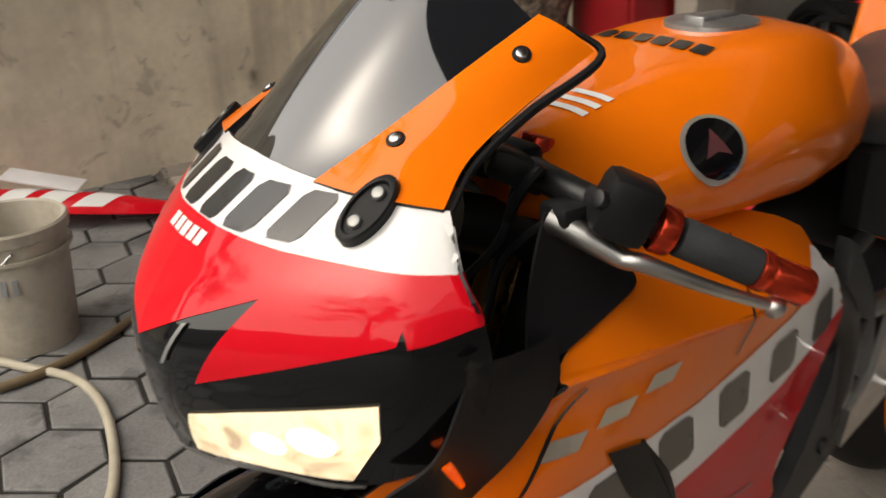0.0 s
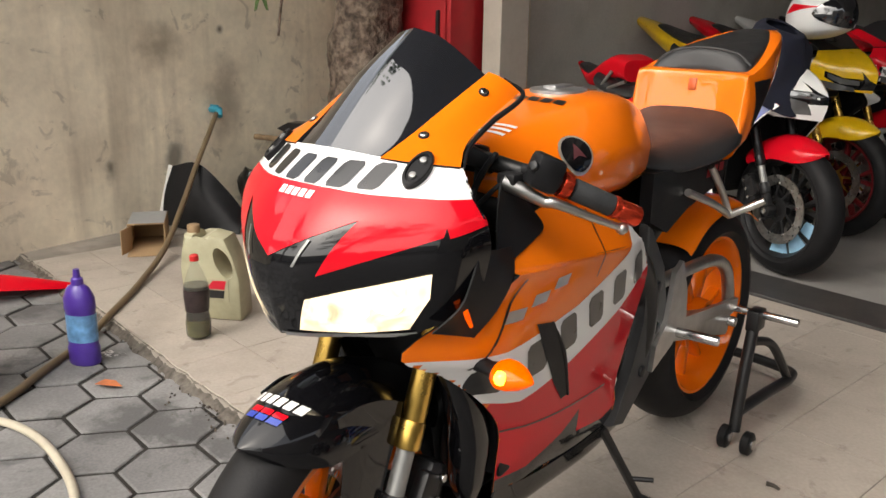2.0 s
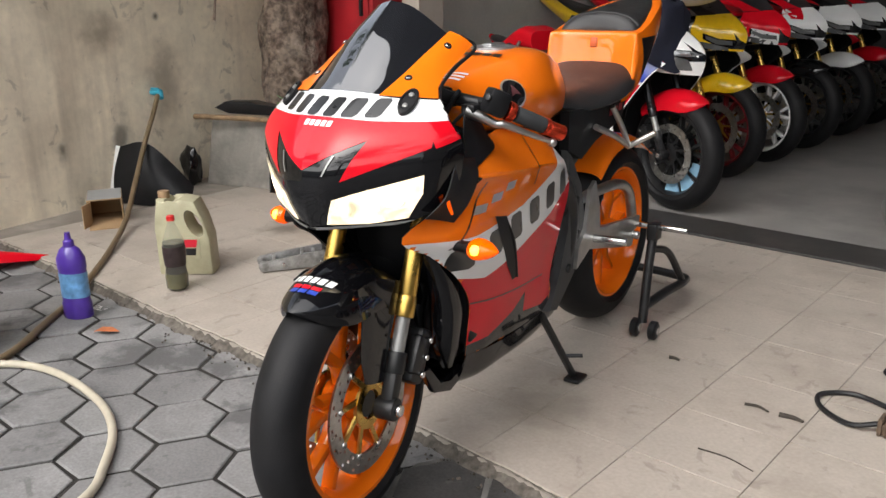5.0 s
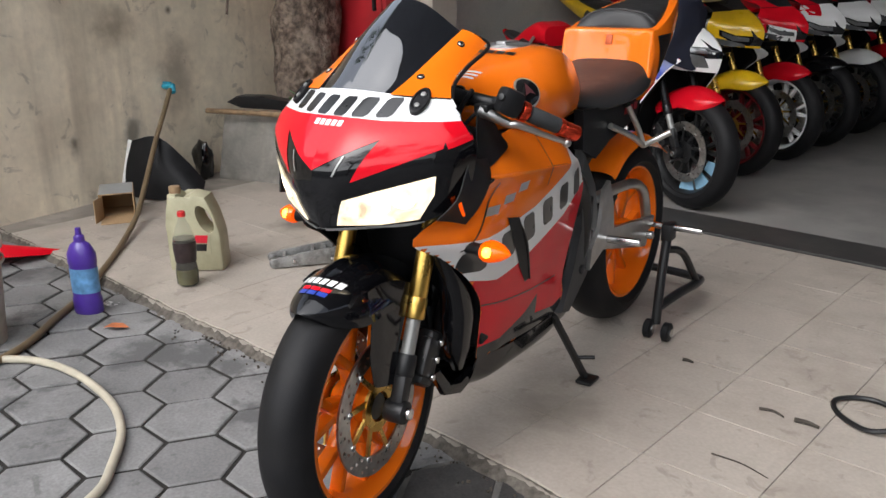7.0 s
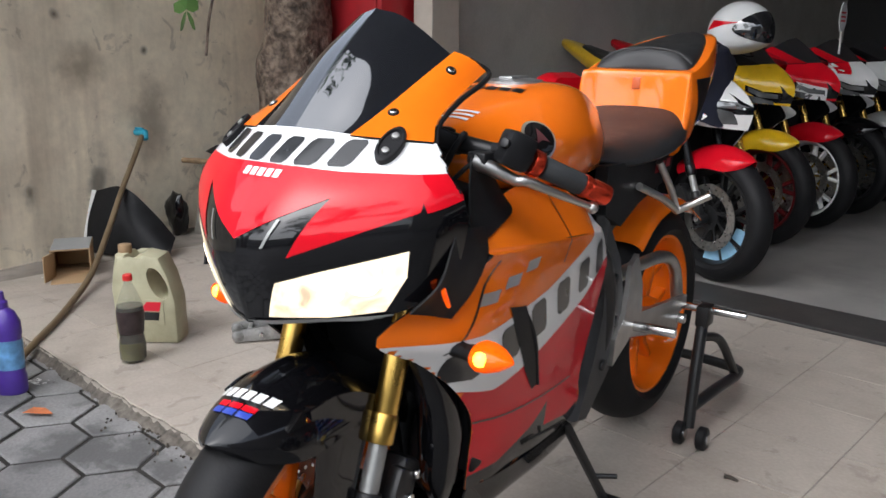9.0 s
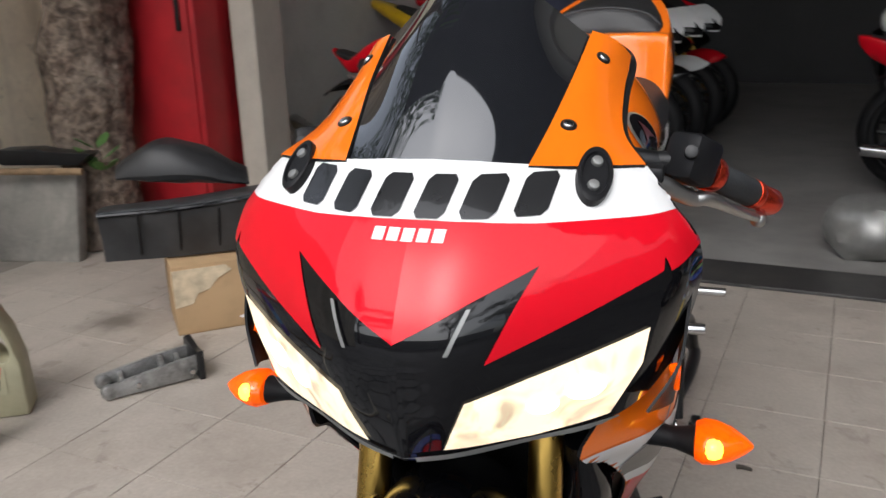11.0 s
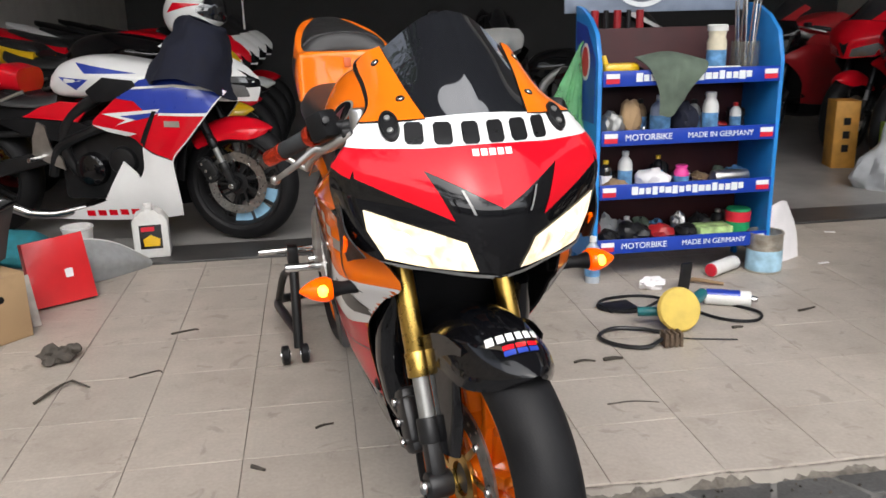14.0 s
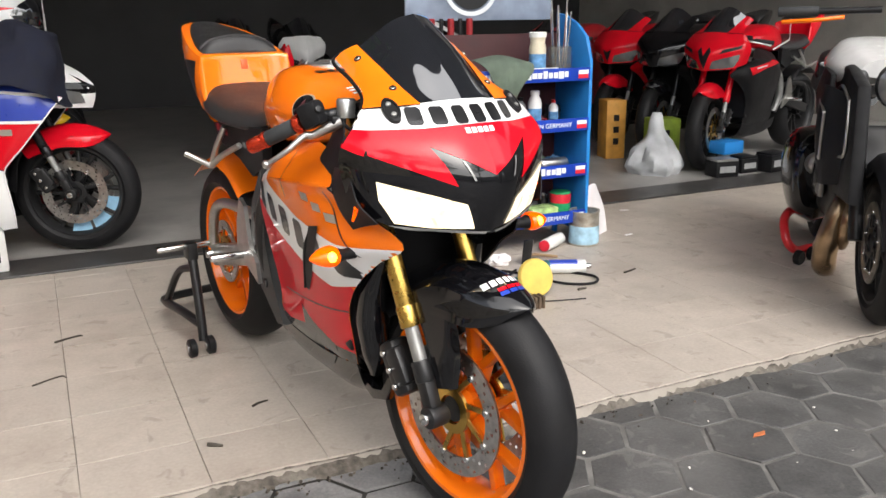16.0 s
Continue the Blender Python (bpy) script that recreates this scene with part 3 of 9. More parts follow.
def wheel(parent, c, R, W, rim_r, mats, disc_r=0.0, discs=(1, -1), spokes=6, m=None, front=True):
    """A motorcycle wheel about the x axis at c: tyre, rim with split spokes, hub, brake discs."""
    m = (m or Matrix.Identity(4)) @ Matrix.Translation(c) @ Matrix.Rotation(radians(90), 4, "Y")
    h = W / 2
    w = part("wheel", B_disc(0.03, h * 0.9, m), BLACK_METAL, parent)
    bm = B()
    arc = [(rim_r + (R - rim_r) * math.sin(a) ** 0.72, -h * math.cos(a)) for a in np.linspace(0.12, math.pi - 0.12, 26)]
    prof = [(rim_r - 0.006, -h * 0.72)] + arc + [(rim_r - 0.006, h * 0.72)]
    lathe(bm, prof, 72, m)
    part("tyre", bm, RUBBER, w, "worn black slick tyre")
    bm = B()
    q = h * 0.74
    prof = [(rim_r + 0.006, -q), (rim_r + 0.004, -q - 0.006), (rim_r - 0.006, -q - 0.006), (rim_r - 0.014, -q + 0.006), (rim_r - 0.022, -q * 0.5), (rim_r - 0.024, 0),
            (rim_r - 0.022, q * 0.5), (rim_r - 0.014, q - 0.006), (rim_r - 0.006, q + 0.006), (rim_r + 0.004, q + 0.006), (rim_r + 0.006, q), (rim_r - 0.008, 0)]
    lathe(bm, prof, 72, m, closed=True)
    part("rim", bm, mats["rim"], w)
    for i in range(spokes):
        bm = B()
        a = 2 * math.pi * i / spokes + 0.3
        for s in (-1, 1):
            p = [V(r * math.cos(a + s * b), r * math.sin(a + s * b), z) for r, b, z in ((0.035, 0.12, 0.012 * s), (rim_r * 0.50, 0.09, 0.006 * s), (rim_r - 0.02, mats.get("spread", 0.2), 0.0))]
            for u, v, ww in ((p[0], p[1], 0.026), (p[1], p[2], 0.02)):
                mm, n = frame_to(u, v)
                vs = box(bm, (0, 0, 0), (ww, 0.032, n + 0.012), 0.005)
                bmesh.ops.transform(bm, matrix=m @ mm, verts=vs)
        part("spoke", bm, mats["rim"], w)
    bm = B()
    lathe(bm, [(0.012, -h * 0.75), (0.04, -h * 0.72), (0.046, -h * 0.4), (0.036, 0), (0.046, h * 0.4), (0.04, h * 0.72), (0.012, h * 0.75)], 28, m)
    part("hub", bm, mats["rim"], w)
    for s in discs:
        if not disc_r:
            break
        bm = B()
        z = s * (h * 0.72 + 0.012)
        inner = disc_r * 0.72
        drilled_ring(bm, inner, disc_r, z, 0.0025, m)
        d = part("brake_disc", bm, mats.get("disc", DISC), w, "drilled steel brake disc")
        bm = B()
        lathe(bm, [(0.034, z - 0.005), (0.056, z - 0.004), (0.056, z + 0.004), (0.034, z + 0.005)], 32, m, closed=True)
        part("disc_carrier", bm, mats.get("carrier", GOLD), d)
        for k in range(9):
            a = 2 * math.pi * k / 9
            bm = B()
            p0, p1 = V(0.052 * math.cos(a), 0.052 * math.sin(a), z), V(inner * 1.05 * math.cos(a + 0.25), inner * 1.05 * math.sin(a + 0.25), z)
            mm, n = frame_to(p0, p1)
            box_m(bm, m @ mm, (0.012, 0.005, n))
            part("carrier_arm", bm, mats.get("carrier", GOLD), d)
        for k in range(9):
            a = 2 * math.pi * k / 9 + 0.25
            bm = B()
            q = m @ V(inner * 1.04 * math.cos(a), inner * 1.04 * math.sin(a), z)
            ax = (m.to_3x3() @ V(0, 0, 1)) * 0.006
            rod(bm, q - ax, q + ax, 0.008, seg=10, bevel=0.0015)
            part("bobbin", bm, STEEL, d)
    return w


def drilled_ring(bm, r0, r1, z, t, m, seg=108, rows=7):
    """A flat ring pierced by staggered rows of small holes."""
    def hole(i, k):
        return k in (1, 3, 5) and (i + {1: 0, 3: 2, 5: 4}[k]) % 6 == 0

    at = {}

    def v(i, k, side):
        key = (i % seg, k, side)
        if key not in at:
            a, r = 2 * math.pi * (i % seg) / seg, r0 + (r1 - r0) * k / rows
            at[key] = bm.verts.new(m @ V(r * math.cos(a), r * math.sin(a), z + side * t))
        return at[key]

    for i in range(seg):
        for k in range(rows):
            if hole(i, k):
                for (a, b), (c, d) in (((i, k), (i + 1, k)), ((i + 1, k), (i + 1, k + 1)), ((i + 1, k + 1), (i, k + 1)), ((i, k + 1), (i, k))):
                    bm.faces.new((v(a, b, 1), v(c, d, 1), v(c, d, -1), v(a, b, -1)))
                continue
            for side in (1, -1):
                q = (v(i, k, side), v(i + 1, k, side), v(i + 1, k + 1, side), v(i, k + 1, side))
                bm.faces.new(q if side > 0 else q[::-1])
        for k in (0, rows):
            bm.faces.new((v(i, k, 1), v(i + 1, k, 1), v(i + 1, k, -1), v(i, k, -1)))


def B_disc(r, h, m):
    bm = B()
    lathe(bm, [(0, -h), (r, -h), (r, h), (0, h)], 20, m)
    return bm


COWL = [
    [(0, -0.078, 0.683), (0.05, -0.062, 0.688), (0.11, -0.026, 0.694), (0.165, 0.004, 0.700), (0.205, 0.040, 0.715), (0.232, 0.095, 0.735)],
    [(0, -0.094, 0.745), (0.05, -0.085, 0.748), (0.115, -0.046, 0.752), (0.178, 0.000, 0.757), (0.222, 0.040, 0.768), (0.246, 0.095, 0.780)],
    [(0, -0.096, 0.808), (0.055, -0.087, 0.810), (0.120, -0.050, 0.815), (0.190, 0.000, 0.822), (0.235, 0.042, 0.828), (0.256, 0.095, 0.832)],
    [(0, -0.068, 0.858), (0.055, -0.062, 0.859), (0.118, -0.032, 0.863), (0.180, 0.008, 0.866), (0.226, 0.045, 0.868), (0.250, 0.090, 0.870)],
    [(0, -0.030, 0.903), (0.055, -0.024, 0.903), (0.110, 0.000, 0.902), (0.165, 0.030, 0.901), (0.205, 0.056, 0.900), (0.228, 0.088, 0.900)],
    [(0, 0.030, 0.950), (0.045, 0.032, 0.949), (0.094, 0.044, 0.945), (0.145, 0.064, 0.940), (0.178, 0.082, 0.937), (0.198, 0.100, 0.935)],
]
SCREEN_ROWS = [
    [(0, 0.026, 0.946), (0.045, 0.029, 0.945), (0.096, 0.044, 0.943)],
    [(0, 0.080, 1.006), (0.055, 0.086, 0.998), (0.105, 0.102, 0.975)],
    [(0, 0.142, 1.066), (0.060, 0.150, 1.052), (0.115, 0.170, 1.012)],
    [(0, 0.212, 1.122), (0.052, 0.224, 1.106), (0.122, 0.250, 1.050)],
]
PANEL_ROWS = [
    [(0.094, 0.042, 0.943), (0.135, 0.056, 0.941), (0.172, 0.076, 0.939), (0.198, 0.098, 0.936)],
    [(0.104, 0.102, 0.974), (0.128, 0.108, 0.971), (0.152, 0.122, 0.966), (0.172, 0.142, 0.960)],
    [(0.114, 0.170, 1.012), (0.133, 0.176, 1.007), (0.150, 0.188, 0.999), (0.164, 0.204, 0.990)],
    [(0.122, 0.256, 1.056), (0.138, 0.262, 1.050), (0.152, 0.272, 1.040), (0.163, 0.284, 1.026)],
]
FAIR_ROWS = [
    [(0.165, 0.335, 0.826), (0.150, 0.42, 0.830), (0.140, 0.52, 0.818), (0.150, 0.60, 0.795), (0.155, 0.655, 0.768)],
    [(0.222, 0.202, 0.780), (0.226, 0.36, 0.760), (0.222, 0.50, 0.742), (0.208, 0.60, 0.728), (0.180, 0.675, 0.725)],
    [(0.233, 0.188, 0.767), (0.236, 0.32, 0.752), (0.231, 0.48, 0.734), (0.214, 0.60, 0.718), (0.184, 0.690, 0.714)],
    [(0.234, 0.178, 0.752), (0.236, 0.30, 0.738), (0.231, 0.46, 0.720), (0.214, 0.60, 0.703), (0.186, 0.702, 0.698)],
    [(0.152, 0.024, 0.662), (0.232, 0.16, 0.664), (0.228, 0.40, 0.650), (0.208, 0.60, 0.640), (0.180, 0.742, 0.630)],
    [(0.168, 0.102, 0.602), (0.226, 0.20, 0.588), (0.222, 0.40, 0.570), (0.203, 0.57, 0.560), (0.178, 0.715, 0.555)],
    [(0.181, 0.180, 0.535), (0.205, 0.26, 0.510), (0.206, 0.42, 0.490), (0.192, 0.55, 0.475), (0.176, 0.674, 0.470)],
    [(0.168, 0.250, 0.455), (0.181, 0.33, 0.430), (0.182, 0.44, 0.410), (0.172, 0.56, 0.390), (0.165, 0.668, 0.395)],
    [(0.148, 0.275, 0.370), (0.156, 0.35, 0.350), (0.158, 0.46, 0.335), (0.152, 0.58, 0.315), (0.152, 0.700, 0.330)],
    [(0.128, 0.295, 0.290), (0.131, 0.37, 0.280), (0.126, 0.46, 0.270), (0.126, 0.58, 0.262), (0.130, 0.700, 0.270)],
]
BELLY_ROWS = [
    [(0.126, 0.300, 0.290), (0.128, 0.40, 0.276), (0.126, 0.52, 0.266), (0.130, 0.68, 0.275), (0.132, 0.80, 0.300)],
    [(0.104, 0.300, 0.225), (0.102, 0.40, 0.200), (0.100, 0.52, 0.195), (0.102, 0.68, 0.198), (0.108, 0.80, 0.225)],
    [(0.060, 0.295, 0.195), (0.058, 0.40, 0.176), (0.055, 0.52, 0.168), (0.055, 0.68, 0.175), (0.060, 0.80, 0.205)],
    [(0.0, 0.290, 0.186), (0.0, 0.40, 0.168), (0.0, 0.52, 0.160), (0.0, 0.68, 0.168), (0.0, 0.80, 0.195)],
]
TANK_RINGS = [
    [(0, 0.235, 0.922), (0.050, 0.235, 0.920), (0.082, 0.237, 0.911), (0.100, 0.240, 0.896), (0.108, 0.245, 0.880), (0.085, 0.25, 0.858), (0, 0.25, 0.850)],
    [(0, 0.330, 0.942), (0.065, 0.330, 0.940), (0.100, 0.330, 0.927), (0.134, 0.330, 0.898), (0.148, 0.330, 0.866), (0.120, 0.33, 0.832), (0, 0.33, 0.822)],
    [(0, 0.450, 0.968), (0.078, 0.450, 0.965), (0.120, 0.450, 0.950), (0.164, 0.450, 0.914), (0.178, 0.450, 0.874), (0.150, 0.45, 0.822), (0, 0.45, 0.808)],
    [(0, 0.560, 0.988), (0.084, 0.560, 0.984), (0.128, 0.560, 0.968), (0.170, 0.560, 0.924), (0.182, 0.560, 0.878), (0.148, 0.56, 0.814), (0, 0.56, 0.796)],
    [(0, 0.660, 0.997), (0.084, 0.660, 0.992), (0.128, 0.660, 0.972), (0.163, 0.660, 0.922), (0.172, 0.660, 0.876), (0.136, 0.66, 0.804), (0, 0.66, 0.788)],
    [(0, 0.760, 0.990), (0.076, 0.760, 0.982), (0.114, 0.760, 0.958), (0.140, 0.760, 0.906), (0.146, 0.760, 0.866), (0.112, 0.76, 0.800), (0, 0.76, 0.786)],
    [(0, 0.850, 0.962), (0.060, 0.850, 0.952), (0.088, 0.850, 0.932), (0.108, 0.850, 0.890), (0.112, 0.850, 0.856), (0.092, 0.85, 0.806), (0, 0.85, 0.795)],
    [(0, 0.905, 0.915), (0.040, 0.907, 0.905), (0.058, 0.907, 0.892), (0.074, 0.906, 0.868), (0.078, 0.905, 0.845), (0.060, 0.90, 0.815), (0, 0.90, 0.808)],
]
SEAT_RINGS = [
    [(0, 0.880, 0.868), (0.055, 0.880, 0.862), (0.085, 0.880, 0.835), (0.085, 0.880, 0.810), (0, 0.880, 0.800)],
    [(0, 0.980, 0.858), (0.075, 0.980, 0.853), (0.115, 0.980, 0.825), (0.120, 0.980, 0.795), (0, 0.980, 0.785)],
    [(0, 1.120, 0.872), (0.095, 1.120, 0.868), (0.142, 1.120, 0.842), (0.145, 1.120, 0.805), (0, 1.120, 0.790)],
    [(0, 1.225, 0.900), (0.100, 1.225, 0.896), (0.145, 1.225, 0.872), (0.148, 1.225, 0.825), (0, 1.225, 0.800)],
    [(0, 1.275, 0.915), (0.095, 1.275, 0.912), (0.135, 1.275, 0.895), (0.135, 1.275, 0.850), (0, 1.275, 0.810)],
]
TAIL_RINGS = [
    [(0, 1.262, 0.885), (0.095, 1.256, 0.885), (0.138, 1.240, 0.882), (0.147, 1.236, 0.872), (0.152, 1.234, 0.845), (0.128, 1.23, 0.795), (0, 1.23, 0.785)],
    [(0, 1.276, 0.960), (0.095, 1.270, 0.960), (0.138, 1.254, 0.956), (0.149, 1.252, 0.944), (0.156, 1.254, 0.880), (0.128, 1.254, 0.803), (0, 1.254, 0.792)],
    [(0, 1.284, 0.994), (0.095, 1.278, 0.995), (0.138, 1.262, 0.992), (0.150, 1.260, 0.980), (0.157, 1.266, 0.900), (0.128, 1.266, 0.808), (0, 1.266, 0.797)],
    [(0, 1.292, 1.003), (0.095, 1.288, 1.004), (0.138, 1.272, 1.002), (0.151, 1.270, 0.990), (0.158, 1.276, 0.905), (0.128, 1.276, 0.811), (0, 1.276, 0.800)],
    [(0, 1.318, 1.006), (0.095, 1.314, 1.008), (0.138, 1.300, 1.006), (0.152, 1.300, 0.994), (0.160, 1.306, 0.915), (0.128, 1.306, 0.822), (0, 1.306, 0.812)],
    [(0, 1.385, 1.026), (0.092, 1.385, 1.030), (0.134, 1.385, 1.030), (0.147, 1.385, 1.018), (0.153, 1.385, 0.945), (0.112, 1.385, 0.862), (0, 1.385, 0.848)],
    [(0, 1.500, 1.056), (0.080, 1.500, 1.062), (0.115, 1.500, 1.062), (0.126, 1.500, 1.052), (0.128, 1.500, 0.985), (0.088, 1.50, 0.925), (0, 1.50, 0.908)],
    [(0, 1.630, 1.086), (0.060, 1.630, 1.091), (0.080, 1.630, 1.090), (0.090, 1.630, 1.082), (0.090, 1.630, 1.050), (0.062, 1.64, 0.992), (0, 1.64, 0.978)],
    [(0, 1.715, 1.100), (0.036, 1.712, 1.100), (0.048, 1.710, 1.098), (0.053, 1.708, 1.091), (0.053, 1.708, 1.078), (0.035, 1.705, 1.052), (0, 1.705, 1.045)],
]
PAD_RINGS = [
    [(0, 1.312, 1.008), (0.10, 1.304, 1.007), (0.130, 1.296, 1.000), (0.10, 1.310, 0.985), (0, 1.320, 0.980)],
    [(0, 1.324, 1.054), (0.08, 1.326, 1.046), (0.130, 1.322, 1.014), (0.10, 1.330, 0.990), (0, 1.335, 0.985)],
    [(0, 1.350, 1.064), (0.085, 1.350, 1.055), (0.130, 1.345, 1.026), (0.10, 1.345, 1.000), (0, 1.345, 0.995)],
    [(0, 1.440, 1.070), (0.084, 1.440, 1.064), (0.114, 1.440, 1.046), (0.10, 1.440, 1.010), (0, 1.440, 1.005)],
    [(0, 1.550, 1.084), (0.062, 1.550, 1.082), (0.086, 1.550, 1.072), (0.068, 1.550, 1.045), (0, 1.560, 1.035)],
    [(0, 1.650, 1.104), (0.030, 1.650, 1.102), (0.046, 1.650, 1.095), (0.04, 1.650, 1.07), (0, 1.650, 1.06)],
]
SLIM_TAIL = [
    [(0, 1.10, 0.90), (0.08, 1.10, 0.90), (0.115, 1.10, 0.875), (0.115, 1.10, 0.82), (0.08, 1.10, 0.79), (0, 1.10, 0.785)],
    [(0, 1.25, 0.925), (0.075, 1.25, 0.925), (0.120, 1.25, 0.895), (0.112, 1.25, 0.825), (0.075, 1.25, 0.80), (0, 1.25, 0.795)],
    [(0, 1.42, 0.970), (0.060, 1.42, 0.968), (0.105, 1.42, 0.935), (0.092, 1.42, 0.875), (0.06, 1.42, 0.855), (0, 1.42, 0.850)],
    [(0, 1.65, 1.035), (0.040, 1.65, 1.030), (0.072, 1.65, 1.005), (0.058, 1.65, 0.965), (0.04, 1.65, 0.950), (0, 1.65, 0.945)],
    [(0, 1.87, 1.075), (0.010, 1.87, 1.073), (0.020, 1.87, 1.065), (0.016, 1.87, 1.050), (0.01, 1.87, 1.045), (0, 1.87, 1.042)],
]
SLIM_PAD = [
    [(0, 1.08, 0.905), (0.06, 1.08, 0.90), (0.085, 1.08, 0.885), (0.06, 1.08, 0.86), (0, 1.08, 0.86)],
    [(0, 1.16, 0.950), (0.07, 1.16, 0.943), (0.100, 1.16, 0.915), (0.08, 1.16, 0.88), (0, 1.16, 0.88)],
    [(0, 1.34, 0.975), (0.06, 1.34, 0.970), (0.085, 1.34, 0.950), (0.06, 1.34, 0.91), (0, 1.34, 0.91)],
    [(0, 1.54, 1.020), (0.03, 1.54, 1.017), (0.045, 1.54, 1.005), (0.03, 1.54, 0.98), (0, 1.54, 0.98)],
]
FRONT_PLANE = ((0, -0.6, 0), (1, 0, 0), (0, 0, 1), (0, 1, 0))
LEFT_PLANE = ((0.6, 0, 0), (0, 1, 0), (0, 0, 1), (-1, 0, 0))
RIGHT_PLANE = ((-0.6, 0, 0), (0, 1, 0), (0, 0, 1), (1, 0, 0))


def mirrored(poly):
    return [(-x, z) for x, z in poly]


def flip(rows):
    return [[(-x, y, z) for x, y, z in r] for r in rows]


def motorcycle(label, m, c, hero=False, steer=0.0, group="", up=0.0):
    """A faired sports motorcycle; front axle over the origin, nose towards -y, its left side at +x.
    c: materials of cowl, panel, fairing, tank, tail, rim, fender and fork."""
    bike = thing("motorcycle", label, "motorcycle", m, group)
    AX = 0.27
    S = Matrix.Translation((0, 0.03, 0)) @ Matrix.Rotation(radians(steer), 4, "Z") @ Matrix.Translation((0, -0.03, 0))
    # front end
    wheel(bike, (0, 0, AX), 0.30, 0.122, 0.222, c, 0.155, (1, -1), 6, S)
    wheel(bike, (0, 1.375, AX + (0.055 if hero else 0.03)), 0.315 if hero else 0.305, 0.18, 0.225, c, 0.11, (-1,), 6)

    def fk(s, z):
        return S @ V(s * 0.104, 0.0 + 0.435 * (z - AX), z)

    for s in (1, -1):
        bm = B()
        rod(bm, fk(s, 0.485), fk(s, 0.90), 0.021, seg=24, bevel=0.002)
        f = part("fork_leg", bm, c.get("fork", GOLD), bike)
        bm = B()
        rod(bm, fk(s, 0.455), fk(s, 0.50), 0.0235, seg=24, bevel=0.004)
        part("collar", bm, c.get("fork", GOLD), f)
        bm = B()
        rod(bm, fk(s, 0.33), fk(s, 0.48), 0.0160, seg=20)
        part("slider", bm, ALU_GREY, f)
        bm = B()
        p = fk(s, 0.36)
        rod(bm, fk(s, 0.34), fk(s, 0.385), 0.023, seg=18, bevel=0.004)
        bar(bm, fk(s, 0.37), S @ V(s * 0.104, -0.002, AX - 0.01), 0.034, 0.038, 0.01)
        rod(bm, S @ V(s * 0.080, 0, AX), S @ V(s * 0.128, 0, AX), 0.026, seg=20, bevel=0.004)
        part("axle_clamp", bm, BLACK_METAL, f)
        bm = B()
        mm = S @ Matrix.Translation((s * 0.098, 0.125, AX + 0.075)) @ Matrix.Rotation(radians(-32), 4, "X")
        box_m(bm, mm, (0.06, 0.062, 0.13), 0.014)
        box_m(bm, mm @ Matrix.Translation((s * 0.02, -0.02, 0)), (0.03, 0.05, 0.09), 0.01)
        cal = part("brake_caliper", bm, BLACK_METAL, f)
        for dz in (-0.04, 0.0, 0.04):
            bm = B()
            q = mm @ V(s * 0.032, 0.0, dz)
            rod(bm, q, q + S.to_3x3() @ V(s * 0.01, 0, 0), 0.008, seg=10, bevel=0.002)
            part("bolt", bm, STEEL, cal)
        bm = B()
        q = S @ V(s * 0.128, 0, AX)
        rod(bm, q, q + S.to_3x3() @ V(s * 0.012, 0, 0), 0.014, seg=14, bevel=0.003)
        part("axle_nut", bm, STEEL, f)
    for z in (0.70, 0.885):
        bm = B()
        bar(bm, fk(1, z), fk(-1, z), 0.06, 0.035, 0.01)
        part("fork_yoke", bm, BLACK_METAL, bike)
    # mudguard
    bm = B()
    rows = []
    for th in (34, 33.6, 32.2, 29.5, 25, 19, 11, 0, -12, -26, -38, -46):
        t = radians(th)
        f = max(0.12, (1 - min(1.0, max(0.0, (th - 8) / 26.0)) ** 2.6) ** 0.5)
        deep = 0.104 * f * np.interp(th, (-46, -26, 0, 40), (0.75, 1.0, 1.0, 0.9))
        row = []
        for k in range(7):
            ph = radians(15 * k)
            r = 0.331 - deep * (1 - math.cos(ph))
            row.append((0.092 * f * math.sin(ph), -r * math.sin(t), AX + r * math.cos(t)))
        rows.append(row)
    sheet(bm, rows, 20, 56, 0.003, True)
    bmesh.ops.transform(bm, matrix=S, verts=bm.verts[:])
    fender = part("mudguard", bm, c.get("fender", BLACK_GLOSS), bike)
    # nose cowl
    bm = B()
    nz = c.get("nose", lambda rows: rows)
    sheet(bm, nz(COWL), 34, 40, 0.004, True, 1)
    cowl = part("nose_cowl", bm, [c.get("cowl", BLACK_GLOSS), BLACK_SATIN], bike)
    bm = B()
    sheet(bm, nz(SCREEN_ROWS), 18, 26, 0.003, True)
    part("windscreen", bm, SCREEN, bike, "dark smoked windscreen")
    panels = []
    for rows in (nz(PANEL_ROWS), flip(nz(PANEL_ROWS))):
        bm = B()
        sheet(bm, [[(x, y - 0.004, z + 0.002) for x, y, z in r] for r in rows], 12, 24, 0.004 if rows[0][0][0] > 0 else -0.004, False, 1)
        panels.append(part("screen_panel", bm, [c["panel"], BLACK_SATIN], bike))
    # side fairings and belly
    sides = []
    fair = c.get("fair_rows", FAIR_ROWS)
    for rows in (fair, flip(fair)):
        bm = B()
        sheet(bm, rows, 30, 46, -0.004 if rows is fair else 0.004, False, 1)
        sides.append(part("side_fairing", bm, [c["fairing"], BLACK_SATIN], bike))
    if fair is FAIR_ROWS:
        bm = B()
        sheet(bm, [[q for q in r] for r in zip(*BELLY_ROWS[::-1])], 16, 24, 0.004, True)
        part("belly_pan", bm, c.get("belly", BLACK_SATIN), bike)
    # tank, seat, tail
    bm = B()
    ty, tz = c.get("tank_shift", (0, 0))
